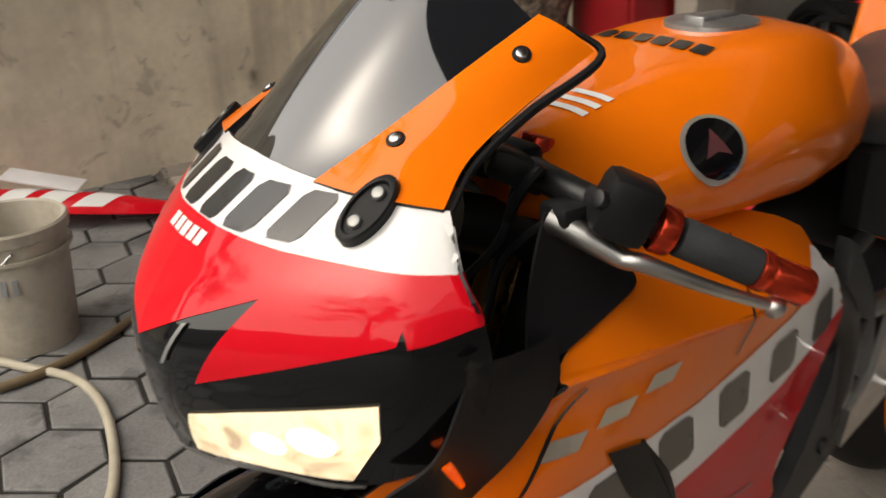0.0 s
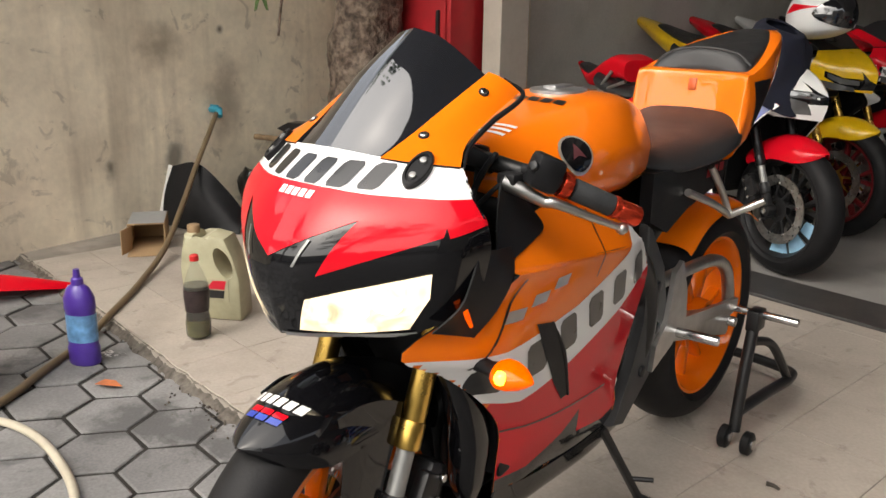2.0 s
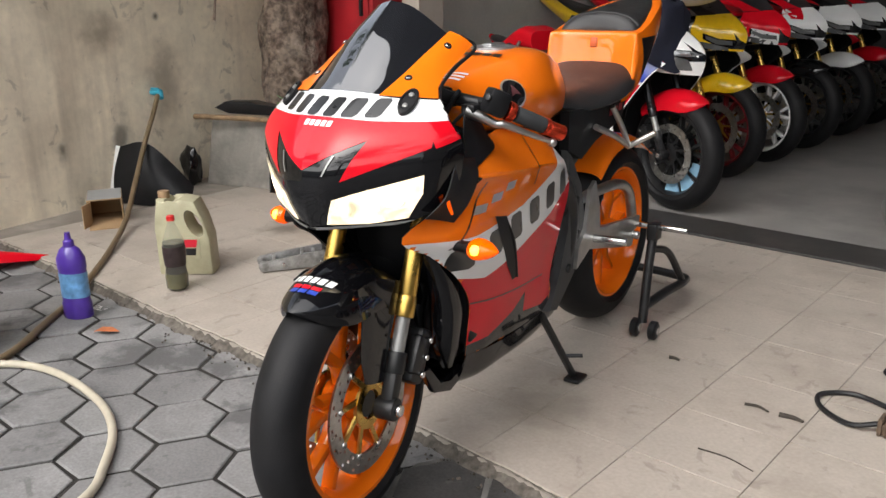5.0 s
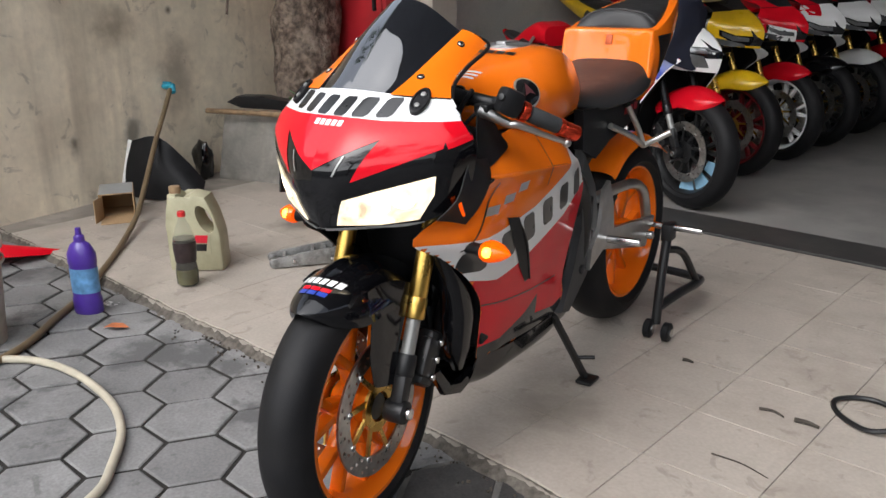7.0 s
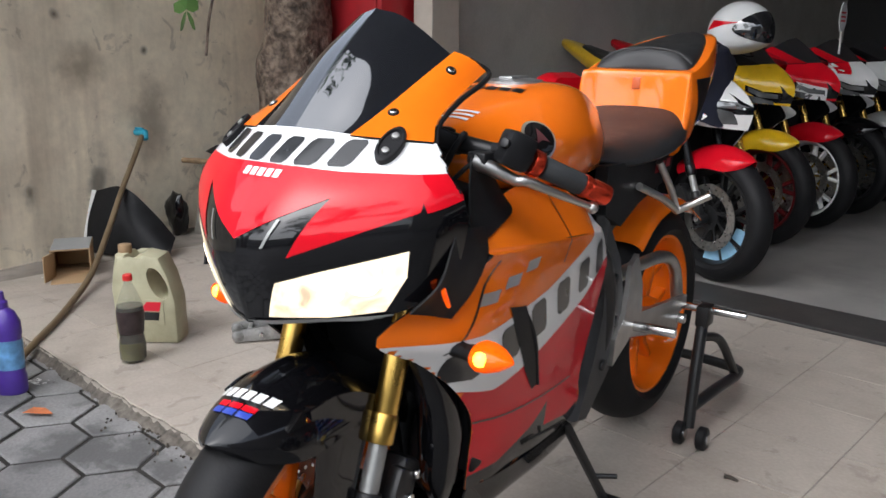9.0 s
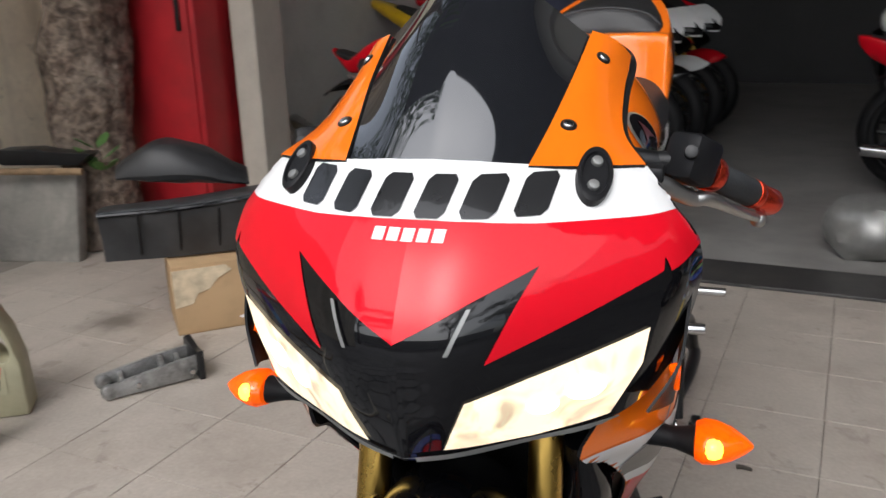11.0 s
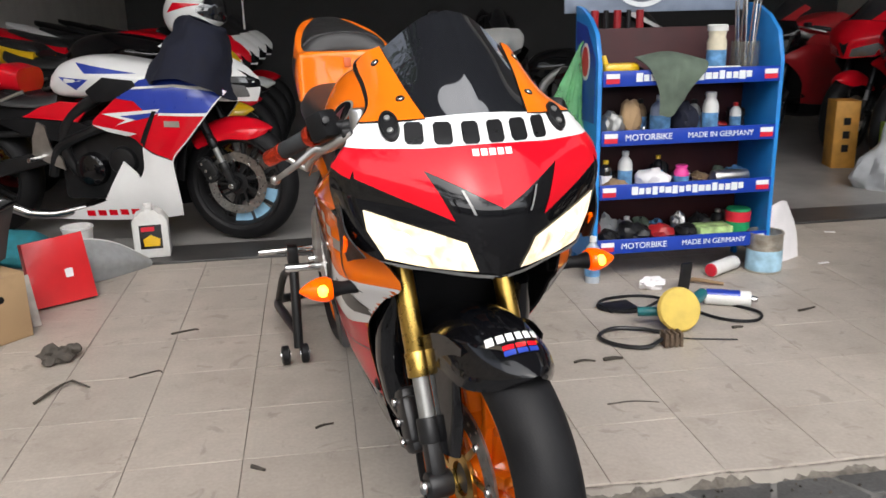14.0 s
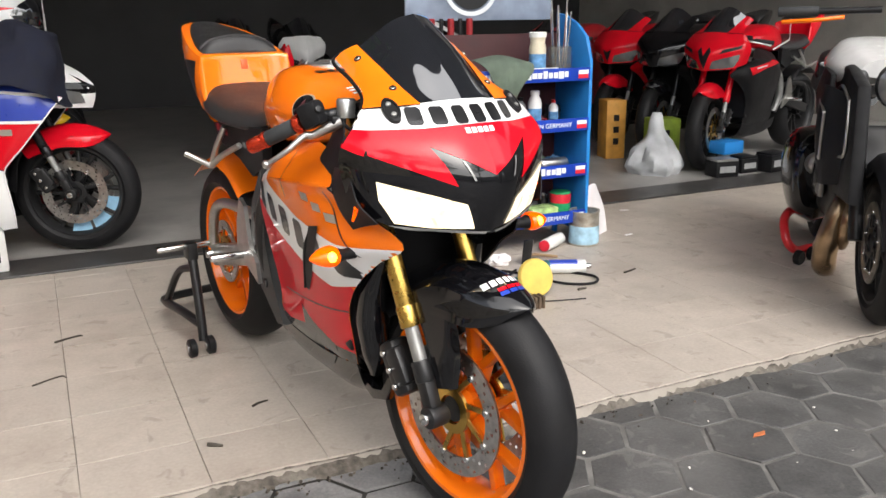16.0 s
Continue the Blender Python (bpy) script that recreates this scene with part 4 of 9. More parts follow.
    loft(bm, [[(x, y + ty, z + tz) for x, y, z in r] for r in TANK_RINGS], 44, 26)
    tank = part("fuel_tank", bm, c["tank"], bike)
    bm = B()
    sd = c.get("seat_drop", 0.0)
    loft(bm, [[(x, y + ty, z - sd) for x, y, z in r] for r in SEAT_RINGS], 26, 20)
    part("seat", bm, SEAT, bike)
    bm = B()
    dz = c.get("tail_drop", 0.0)
    loft(bm, [[(x, y, z - dz * min(1, max(0, (y - 1.2) / 0.2))) for x, y, z in r] for r in c.get("tail_rings", TAIL_RINGS)], 56, 24)
    tail = part("tail_cowl", bm, c["tail"], bike)
    bm = B()
    loft(bm, PAD_RINGS if "tail_rings" not in c else SLIM_PAD, 24, 18)
    bmesh.ops.transform(bm, matrix=Matrix.Translation((0, 0, -dz)), verts=bm.verts[:])
    part("pillion_pad", bm, SEAT, bike)
    # engine, frame and swingarm
    bm = B()
    box(bm, (0, 0.56, 0.44), (0.25, 0.40, 0.34), 0.03)
    box(bm, (0, 0.42, 0.58), (0.26, 0.20, 0.2), 0.03, Matrix.Rotation(radians(-30), 4, "X"))
    for s in (1, -1):
        rod(bm, (s * 0.12, 0.55, 0.40), (s * 0.158, 0.55, 0.40), 0.075, 0.065, 24, 0.008)
    part("engine", bm, c.get("engine", BLACK_METAL), bike)
    bm = B()
    box(bm, (0, 0.27, 0.5), (0.30, 0.035, 0.34), 0.006, Matrix.Rotation(radians(12), 4, "X"))
    part("radiator", bm, BLACK_SATIN, bike)
    for s in (1, -1):
        bm = B()
        tube(bm, [(s * 0.06, 0.20, 0.86), (s * 0.12, 0.38, 0.80), (s * 0.145, 0.62, 0.72), (s * 0.14, 0.80, 0.60), (s * 0.135, 0.84, 0.45), (s * 0.12, 0.80, 0.34)], [0.030, 0.032, 0.032, 0.030, 0.028, 0.024], 28, 14)
        part("frame_spar", bm, c.get("frame", ALU_GREY), bike)
        bm = B()
        bar(bm, (s * 0.105, 0.86, 0.44), (s * 0.112, 1.39, AX + 0.045), 0.035, 0.075, 0.012)
        tube(bm, [(s * 0.105, 0.92, 0.53), (s * 0.112, 1.08, 0.535), (s * 0.115, 1.25, 0.525), (s * 0.116, 1.345, 0.48), (s * 0.114, 1.39, AX + 0.12), (s * 0.112, 1.40, AX + 0.07)], 0.017, 26, 12)
        part("swingarm", bm, c.get("swing", BLACK_METAL), bike)
        bm = B()
        prism(bm, [(0.84, 0.36), (0.93, 0.40), (1.0, 0.44), (0.99, 0.52), (0.955, 0.60), (0.92, 0.58), (0.90, 0.47), (0.85, 0.42)], 0.012 * s, "x", s * 0.155, 0.0)
        peg = part("footrest_bracket", bm, ALU, bike)
        bm = B()
        rod(bm, (s * 0.16, 0.955, 0.425), (s * 0.265, 0.965, 0.425), 0.012, seg=12, bevel=0.003)
        part("footpeg", bm, STEEL, peg)
        bm = B()
        tube(bm, [(s * 0.13, 1.02, 0.745), (s * 0.145, 1.14, 0.70), (s * 0.15, 1.235, 0.655)], 0.0095, 12, 10)
        tube(bm, [(s * 0.13, 1.14, 0.79), (s * 0.145, 1.19, 0.72), (s * 0.15, 1.235, 0.655)], 0.0095, 12, 10)
        rod(bm, (s * 0.15, 1.235, 0.655), (s * 0.225, 1.265, 0.70), 0.0095, seg=12, bevel=0.003)
        part("pillion_peg", bm, ALU, bike)
        bm = B()
        prism(bm, [(0.86, 0.81 - sd), (1.27, 0.80 - sd), (1.24, 0.74 - sd), (1.05, 0.70 - sd), (0.95, 0.66 - sd), (0.86, 0.70 - sd)], 0.03 * s, "x", s * 0.09)
        part("subframe_cover", bm, BLACK_SATIN, bike)
    bm = B()
    bar(bm, (0, 0.90, 0.62), (0, 1.15, 0.76), 0.18, 0.06, 0.015)
    box(bm, (0, 0.98, 0.56), (0.05, 0.05, 0.24), 0.012)
    part("shock", bm, BLACK_METAL, bike)
    bm = B()
    rows = []
    for th in (-70, -40, -10, 20, 42):
        t = radians(th)
        rows.append([(0.1 * math.sin(u * 1.5), 1.375 - 0.342 * math.sin(t), AX + 0.05 + (0.342 - 0.05 * max(0, u - 0.5)) * math.cos(t)) for u in (0, 0.4, 0.7, 1.0)])
    sheet(bm, rows[1:], 8, 20, 0.003, True)
    part("rear_hugger", bm, c.get("hugger", BLACK_SATIN), bike)
    # handlebars of the parked ones
    for s in () if hero or "nose" in c else (1, -1):
        bm = B()
        rod(bm, S @ V(s * 0.10, 0.26, 0.90), S @ V(s * 0.31, 0.325, 0.87), 0.011, seg=12)
        hb = part("handlebar", bm, BLACK_METAL, bike)
        bm = B()
        rod(bm, S @ V(s * 0.21, 0.294, 0.884), S @ V(s * 0.335, 0.333, 0.866), 0.017, seg=14, bevel=0.003)
        part("grip", bm, GRIP, hb)
        bm = B()
        tube(bm, [S @ V(s * 0.13, 0.22, 0.892), S @ V(s * 0.22, 0.225, 0.876), S @ V(s * 0.33, 0.285, 0.850)], 0.0065, 12, 8)
        part("lever", bm, ALU, hb)
        bm = B()
        box_m(bm, S @ Matrix.Translation((s * 0.17, 0.275, 0.896)), (0.05, 0.05, 0.05), 0.010)
        part("switch_box", bm, BLACK_SATIN, hb)
    # headlights
    for s in (1, -1):
        bm = B()
        poly = [(0.037, 0.698), (0.060, 0.752), (0.11, 0.769), (0.212, 0.800), (0.206, 0.762), (0.178, 0.712), (0.11, 0.700)]
        if s < 0:
            poly = mirrored(poly)
        decal("headlight", [poly], FRONT_PLANE, [bvh_of([cowl])], HEADLIGHT if hero else c.get("lamp", LAMP_OFF), bike, "lit headlight" if hero else "", lift=0.002)
    return bike, dict(cowl=cowl, panels=panels, sides=sides, tank=tank, tail=tail, fender=fender, S=S, fk=fk)



HERO = pose(0.015, -0.045, 0, 0, 0, 7.8)
hero, H = motorcycle("orange, red and white sports motorcycle on a paddock stand, lights on", HERO,
                     dict(panel=ORANGE, fairing=ORANGE, tank=ORANGE, tail=ORANGE, rim=ORANGE, frame=BLACK_METAL, belly=BLACK_GLOSS, hugger=ORANGE, swing=ALU, spread=0.27), True, 6.5)
TREE_COWL = [bvh_of([H["cowl"]])]
TREE_SIDE = [bvh_of(H["sides"])]
# paint on the nose: red shield and white band
RED_HALF = [(0.0, 0.808), (0.030, 0.824), (0.063, 0.842), (0.118, 0.868), (0.100, 0.835), (0.078, 0.789), (0.150, 0.820), (0.215, 0.848), (0.222, 0.8515), (0.222, 0.8976), (0.165, 0.8985), (0.11, 0.8995), (0.055, 0.9035), (0.0, 0.9045)]
WHITE_HALF = [(0.0, 0.9045), (0.055, 0.9035), (0.11, 0.8995), (0.165, 0.8985), (0.222, 0.8976), (0.222, 0.9385), (0.198, 0.9365), (0.145, 0.940), (0.094, 0.9445), (0.045, 0.9485), (0.0, 0.9495)]
for s in (1, -1):
    fl = mirrored if s < 0 else (lambda p: p)
    decal("red_paint", [fl(RED_HALF)], FRONT_PLANE, TREE_COWL, RED, H["cowl"], "glossy red paint")
    decal("white_band", [fl(WHITE_HALF)], FRONT_PLANE, TREE_COWL, WHITE, H["cowl"], "white band")
    plane = LEFT_PLANE if s > 0 else RIGHT_PLANE
    decal("red_paint", [[(0.038, 0.850), (0.13, 0.874), (0.13, 0.8968), (0.038, 0.8978)]], plane, TREE_COWL, RED, H["cowl"], "glossy red paint", lift=0.0015, step=0.006)
    decal("white_band", [[(0.050, 0.8978), (0.13, 0.8968), (0.13, 0.945), (0.075, 0.945)]], plane, TREE_COWL, WHITE, H["cowl"], "white band", lift=0.0015, step=0.006)

INK = mat("black print", (0.012, 0.012, 0.013), 0.3, coat=0.6, var=0.05)
BLUE = mat("blue paint", (0.02, 0.05, 0.36), 0.3, coat=0.8, var=0.05)
YELLOW = mat("yellow paint", (0.78, 0.48, 0.01), 0.3, coat=0.8, var=0.05)
SILVER = mat("silver foil print", (0.6, 0.57, 0.5), 0.35, metal=0.7, var=0.1)


def mark(x, z, w, h, lean=0.25):
    """One plain slanted block with softened corners, for an unlettered brand mark."""
    q = slant(x, z, w, h, lean)
    out = []
    for i in range(4):
        p, a, b = q[i], q[i - 1], q[(i + 1) % 4]
        for o in (a, b):
            d = math.hypot(o[0] - p[0], o[1] - p[1])
            k = 0.16 * min(w, h) / d
            out.append((p[0] + (o[0] - p[0]) * k, p[1] + (o[1] - p[1]) * k))
    return [out]


cowl_row = (-0.118, -0.073, -0.028, 0.016, 0.060, 0.105)
for x in cowl_row:
    blocks = mark(x - 0.003, 0.9215, 0.0295 if x != 0.060 else 0.033, 0.033, 0.22)
    for k, poly in enumerate(blocks):
        decal("sticker_mark", [poly], FRONT_PLANE, TREE_COWL, INK, H["cowl"], "black mark on the white band", lift=0.0022 + 0.0003 * k)
for x in (-0.03, -0.0155, -0.001, 0.0135, 0.028):
    decal("small_mark", [slant(x, 0.8925, 0.011, 0.010, 0.1)], FRONT_PLANE, TREE_COWL, WHITE, H["cowl"], "small white mark", lift=0.0022, step=0.005)

# black centre wedge of the nose and a bright lip under the lamps
for s in (1, -1):
    lip = [(0.0, 0.6815), (0.0, 0.6885), (0.06, 0.6955), (0.12, 0.7), (0.185, 0.708), (0.188, 0.702), (0.12, 0.6935), (0.06, 0.689)]
    decal("chin_lip", [mirrored(lip) if s < 0 else lip], FRONT_PLANE, TREE_COWL, ALU_GREY, H["cowl"], "grey lip under the headlights", lift=0.003)
    # grey strip painted for the highlight along the black ridge
    rib = [(0.045, 0.80), (0.049, 0.80), (0.066, 0.838), (0.062, 0.838)]
    decal("nose_rib", [mirrored(rib) if s < 0 else rib], FRONT_PLANE, TREE_COWL, ALU_GREY, H["cowl"], "highlight on the nose ridge, painted grey", lift=0.003)

# blanked mirror mounts and screen screws
for s in (1, -1):
    both = TREE_COWL + [bvh_of(H["panels"])]
    q = on_panel(both, FRONT_PLANE, s * 0.154, 0.931)[0] + V(0, -0.005, 0.003)
    ends = [on_panel(both, FRONT_PLANE, s * 0.154 + a, 0.931 + b)[0] for a, b in ((0.013, 0), (-0.013, 0), (0, 0.026), (0, -0.026))]
    ez = (ends[0] - ends[1]).cross(ends[2] - ends[3]).normalized()
    ez = ez if ez.y < 0 else -ez
    ey = (ends[2] - ends[3]).normalized()
    ey = (ey - ez * ey.dot(ez)).normalized()
    ex = ey.cross(ez)
    seat_m = Matrix(((ex.x, ey.x, ez.x, q.x), (ex.y, ey.y, ez.y, q.y), (ex.z, ey.z, ez.z, q.z), (0, 0, 0, 1)))
    bm = B()
    lathe(bm, [(0.0, 0.0025), (0.0125, 0.0025), (0.0135, 0.0055), (0.0155, 0.0055), (0.0170, 0.004), (0.0175, -0.018)], 36, seat_m @ Matrix.Diagonal((1, 1.95, 1, 1)))
    blank = part("mirror_blank", bm, BLACK_SATIN, H["cowl"], "recessed black blanking plate")
    for dz in (0.015, -0.014):
        bm = B()
        rod(bm, seat_m @ V(0, dz, 0.002), seat_m @ V(0, dz, 0.0065), 0.0062, 0.0052, seg=16, bevel=0.001)
        part("screw", bm, ALU_GREY, blank)
    for px, py, pz in ((0.139, 0.2226, 1.030), (0.121, 0.102, 0.974)):
        q, n = on_panel([bvh_of(H["panels"])], FRONT_PLANE, s * px, pz)
        bm = B()
        rod(bm, q - n * 0.004, q + n * 0.0015, 0.0085, seg=18, bevel=0.001)
        rim = part("screw_washer", bm, BLACK_SATIN, H["panels"][0 if s > 0 else 1])
        bm = B()
        rod(bm, q, q + n * 0.0035, 0.0062, 0.005, seg=14, bevel=0.001)
        part("screw", bm, STEEL, rim)

# dark edge trim of the screen panels
for s in (1, -1):
    bm = B()
    tube(bm, [(s * 0.199, 0.100, 0.934), (s * 0.173, 0.144, 0.957), (s * 0.165, 0.206, 0.987), (s * 0.164, 0.288, 1.022), (s * 0.140, 0.268, 1.048)], [0.002, 0.0035, 0.0045, 0.004, 0.002], 26, 8)
    part("edge_trim", bm, BLACK_SATIN, H["panels"][0 if s > 0 else 1], "black edge trim")

# side paint
SEAM_LINE = [(0.10, 0.573), (0.182, 0.532), (0.254, 0.519), (0.344, 0.541), (0.445, 0.567), (0.579, 0.594), (0.698, 0.637), (0.80, 0.655)]
FOOT_LINE = [(0.73, 0.34), (0.649, 0.313), (0.528, 0.336), (0.503, 0.402), (0.458, 0.362), (0.374, 0.319), (0.20, 0.325), (0.10, 0.40)]
RED_SIDE = SEAM_LINE + FOOT_LINE
WHITE_SIDE = SEAM_LINE + [(0.78, 0.69), (0.70, 0.72), (0.655, 0.748), (0.60, 0.722), (0.576, 0.710), (0.389, 0.661), (0.30, 0.652), (0.177, 0.640), (0.03, 0.645), (0.05, 0.59)]
FOOT_SIDE = FOOT_LINE[:-1] + [(0.16, 0.24), (0.45, 0.24), (0.76, 0.24)]
for plane, side in ((LEFT_PLANE, H["sides"][0]), (RIGHT_PLANE, H["sides"][1])):
    decal("red_paint", [RED_SIDE], plane, TREE_SIDE, RED, side, "glossy red lower paint")
    decal("white_band", [WHITE_SIDE], plane, TREE_SIDE, WHITE, side, "white diagonal band")
    decal("black_foot", [FOOT_SIDE], plane, TREE_SIDE, BLACK_GLOSS, side, "glossy black foot of the fairing")
for plane, side in ((LEFT_PLANE, H["sides"][0]), (RIGHT_PLANE, H["sides"][1])):
    back = plane is RIGHT_PLANE
    n = 6
    for i in range(n):
        k = i / (n - 1)
        y = 0.17 + 0.50 * k
        z = 0.590 + 0.072 * k
        w, h = 0.056, 0.066
        if 0.27 < y < 0.36:
            continue
        for j, poly in enumerate(mark(y, z, w, h, -0.25 if not back else 0.25)):
            tilt = 0.10
            poly = [(a, b + (a - y) * tilt) for a, b in poly]
            decal("sticker_mark", [poly], plane, TREE_SIDE, INK, side, "black mark on the white band", lift=0.0022 + 0.0003 * j)
    for i, y in enumerate((0.190, 0.252, 0.314)):
        decal("sticker_mark", [slant(y, 0.694 + 0.014 * i, 0.040, 0.017, 0.8)], plane, TREE_SIDE, SILVER, side, "silver mark on the orange paint", lift=0.0022)
    seam = [(0.22, 0.452), (0.223, 0.447), (0.60, 0.418), (0.60, 0.422)]
    decal("panel_seam", [seam], plane, TREE_SIDE, INK, side, "dark seam between panels", lift=0.0022)
    seam = [(0.50, 0.80), (0.504, 0.80), (0.444, 0.70), (0.44, 0.70)]
    decal("panel_seam", [seam], plane, TREE_SIDE, INK, side, "dark seam between panels", lift=0.0022)
    seam = [(0.215, 0.752), (0.219, 0.75), (0.12, 0.62), (0.116, 0.62)]
    decal("panel_seam", [seam], plane, TREE_SIDE, INK, side, "dark seam between panels", lift=0.0022)
    slot = [(0.246, 0.668), (0.302, 0.656), (0.330, 0.616), (0.372, 0.552), (0.412, 0.476), (0.394, 0.470), (0.338, 0.528), (0.284, 0.60)]
    decal("air_slot", [slot], plane, TREE_SIDE, BLACK_SATIN, side, "black air slot", lift=0.003)
    sgn = -1 if back else 1
    # raised edge of the air slot
    bm = B()
    tube(bm, [(sgn * 0.233, 0.300, 0.656), (sgn * 0.228, 0.350, 0.584), (sgn * 0.206, 0.412, 0.474)], [0.003, 0.006, 0.003], 14, 8)
    part("slot_edge", bm, BLACK_SATIN, side)
    # black shroud between nose and flank
    bm = B()
    sheet(bm, [[(sgn * 0.246, 0.082, 0.832), (sgn * 0.236, 0.13, 0.816), (sgn * 0.220, 0.190, 0.806)],
               [(sgn * 0.244, 0.070, 0.795), (sgn * 0.240, 0.13, 0.785), (sgn * 0.232, 0.184, 0.766)],
               [(sgn * 0.238, 0.050, 0.750), (sgn * 0.240, 0.09, 0.742), (sgn * 0.236, 0.140, 0.722)],
               [(sgn * 0.212, 0.020, 0.712), (sgn * 0.225, 0.05, 0.704), (sgn * 0.232, 0.09, 0.690)]], 12, 16, 0.003)
    part("air_duct", bm, BLACK_SATIN, side, "black plastic duct cover")
    bm = B()
    sheet(bm, [[(sgn * 0.186, 0.205, 0.905), (sgn * 0.178, 0.25, 0.892), (sgn * 0.172, 0.285, 0.872)],
               [(sgn * 0.200, 0.180, 0.860), (sgn * 0.190, 0.25, 0.848), (sgn * 0.180, 0.305, 0.836)],
               [(sgn * 0.212, 0.165, 0.812), (sgn * 0.206, 0.24, 0.806), (sgn * 0.192, 0.320, 0.806)],
               [(sgn * 0.222, 0.160, 0.782), (sgn * 0.220, 0.20, 0.784), (sgn * 0.205, 0.270, 0.794)]], 12, 16, 0.003)
    part("inner_panel", bm, BLACK_SATIN, side, "black inner cockpit panel")
    # small amber reflector; glow is added, though it holds no lamp
    bm = B()
    rod(bm, (sgn * 0.236, 0.062, 0.742), (sgn * 0.238, 0.078, 0.712), 0.006, 0.003, 10)
    part("reflector", bm, AMBER, side, "small amber reflector, made to glow")

# indicators
for s in (1, -1):
    bm = B()
    tube(bm, [(s * 0.180, 0.142, 0.627), (s * 0.235, 0.130, 0.628), (s * 0.262, 0.124, 0.630)], [0.016, 0.012, 0.019], 10, 14)
    stalk = part("indicator", bm, BLACK_SATIN, hero, "black indicator stalk")
    bm = B()
    rings = []
    lathe(bm, [(0.0, 0.0), (0.021, 0.003), (0.0255, 0.012), (0.0245, 0.024), (0.019, 0.040), (0.010, 0.054), (0.003, 0.062), (0.0, 0.063)], 24,
          Matrix.Translation((s * 0.256, 0.124, 0.631)) @ Matrix.Rotation(radians(90 * s), 4, "Y") @ Matrix.Diagonal((0.9, 1.25, 1, 1)))
    part("lens", bm, AMBER, stalk, "lit amber lens")
    bm = B()
    bmesh.ops.create_icosphere(bm, subdivisions=2, radius=0.013, matrix=Matrix.Translation((s * 0.277, 0.1035, 0.634)))
    part("bulb", bm, BULB, stalk, "glowing bulb")

# headlight bulbs
for s in (1, -1):
    fl = mirrored if s < 0 else (lambda p: p)
    for x, y, z, r in ((0.122, 0, 0.738, 0.011), (0.158, 0, 0.750, 0.014)):
        decal("headlight_bulb", [fl(oval(x, z, r * 1.2, r))], FRONT_PLANE, TREE_COWL, HL_BULB, H["cowl"], "glowing headlight bulb", lift=0.003, step=0.006)

# fuel tank fittings
DARK_MAROON = mat("dark maroon print", (0.10, 0.03, 0.035), 0.35, coat=0.5, var=0.1)
TREE_TANK = [bvh_of([H["tank"]])]
TOP_PLANE = ((0, 0, 1.6), (1, 0, 0), (0, 1, 0), (0, 0, -1))
CAP = mat("brushed silver cap", (0.5, 0.5, 0.5), 0.35, metal=0.9, var=0.15, scale=60)
bm = B()
lathe(bm, [(0, 0.006), (0.040, 0.006), (0.050, 0.004), (0.058, 0.003), (0.060, -0.012), (0, -0.012)], 36, Matrix.Translation((0, 0.645, 0.995)) @ Matrix.Rotation(radians(1), 4, "X"))
cap = part("fuel_cap", bm, CAP, H["tank"], "round grey fuel cap")
bm = B()
box(bm, (0, 0.645, 1.003), (0.03, 0.07, 0.006), 0.002)
part("lock_flap", bm, CAP, cap)
for x in (-0.072, -0.043, -0.014, 0.015, 0.044, 0.073):
    decal("sticker_mark", [slant(x, 0.542, 0.022, 0.026, -0.2)], TOP_PLANE, TREE_TANK, INK, H["tank"], "small black mark", lift=0.002)
for s in (1, -1):
    plane = LEFT_PLANE if s > 0 else RIGHT_PLANE
    q, n = on_panel(TREE_TANK, plane, 0.452, 0.910)
    eu = (V(0, 1, 0) - n * n.y).normalized()
    ev = n.cross(eu)
    ev = ev if ev.z > 0 else -ev
    face = (q + n * 0.2, eu, ev, -n)
    decal("tank_emblem", [oval(0, 0, 0.040, 0.036)], face, TREE_TANK, SILVER, H["tank"], "round silver-rimmed tank emblem", lift=0.003)
    decal("emblem_face", [oval(0, 0, 0.0345, 0.031)], face, TREE_TANK, BLACK_GLOSS, H["tank"], "dark face of the emblem", lift=0.0042)
    decal("emblem_wing", [[(-0.017, -0.010), (0.002, 0.019), (0.016, -0.013), (0.0, -0.006)]], face, TREE_TANK, DARK_MAROON, H["tank"], "dark red shape on the emblem", lift=0.0052)
    for k in range(3):
        y = 0.345 + 0.018 * k
        decal("tank_stripe", [[(s * 0.030, y), (s * 0.082, y + 0.004), (s * 0.082, y + 0.013), (s * 0.030, y + 0.009)]], TOP_PLANE, TREE_TANK, WHITE, H["tank"], "short white stripe", lift=0.002)

# tail details
bm = B()
tube(bm, [(-0.126, 1.326, 1.020), (-0.085, 1.330, 1.049), (0, 1.330, 1.060), (0.085, 1.330, 1.049), (0.126, 1.326, 1.020)], 0.0035, 30, 6)
part("pad_piping", bm, DARK_CAST, hero, "raised seam over the pad's front edge")
TREE_TAIL = [bvh_of([H["tail"]])]
for s in (1, -1):
    plane = LEFT_PLANE if s > 0 else RIGHT_PLANE
    decal("tail_vent", [[(1.288, 0.984), (1.340, 0.986), (1.412, 0.988), (1.36, 0.925), (1.312, 0.874), (1.298, 0.872)]], plane, TREE_TAIL, BLACK_SATIN, H["tail"], "black triangular vent", lift=0.002)
    covers = [bvh_of([o for o in hero.children if o.name.startswith("subframe_cover")])]
    for i in range(3):
        decal("tail_mark", [slant(1.15 + 0.035 * i, 0.772 + 0.004 * i, 0.026, 0.022, 0.2)], plane, covers, RED_SHEET, H["tail"], "small red mark", lift=0.002)
bm = B()
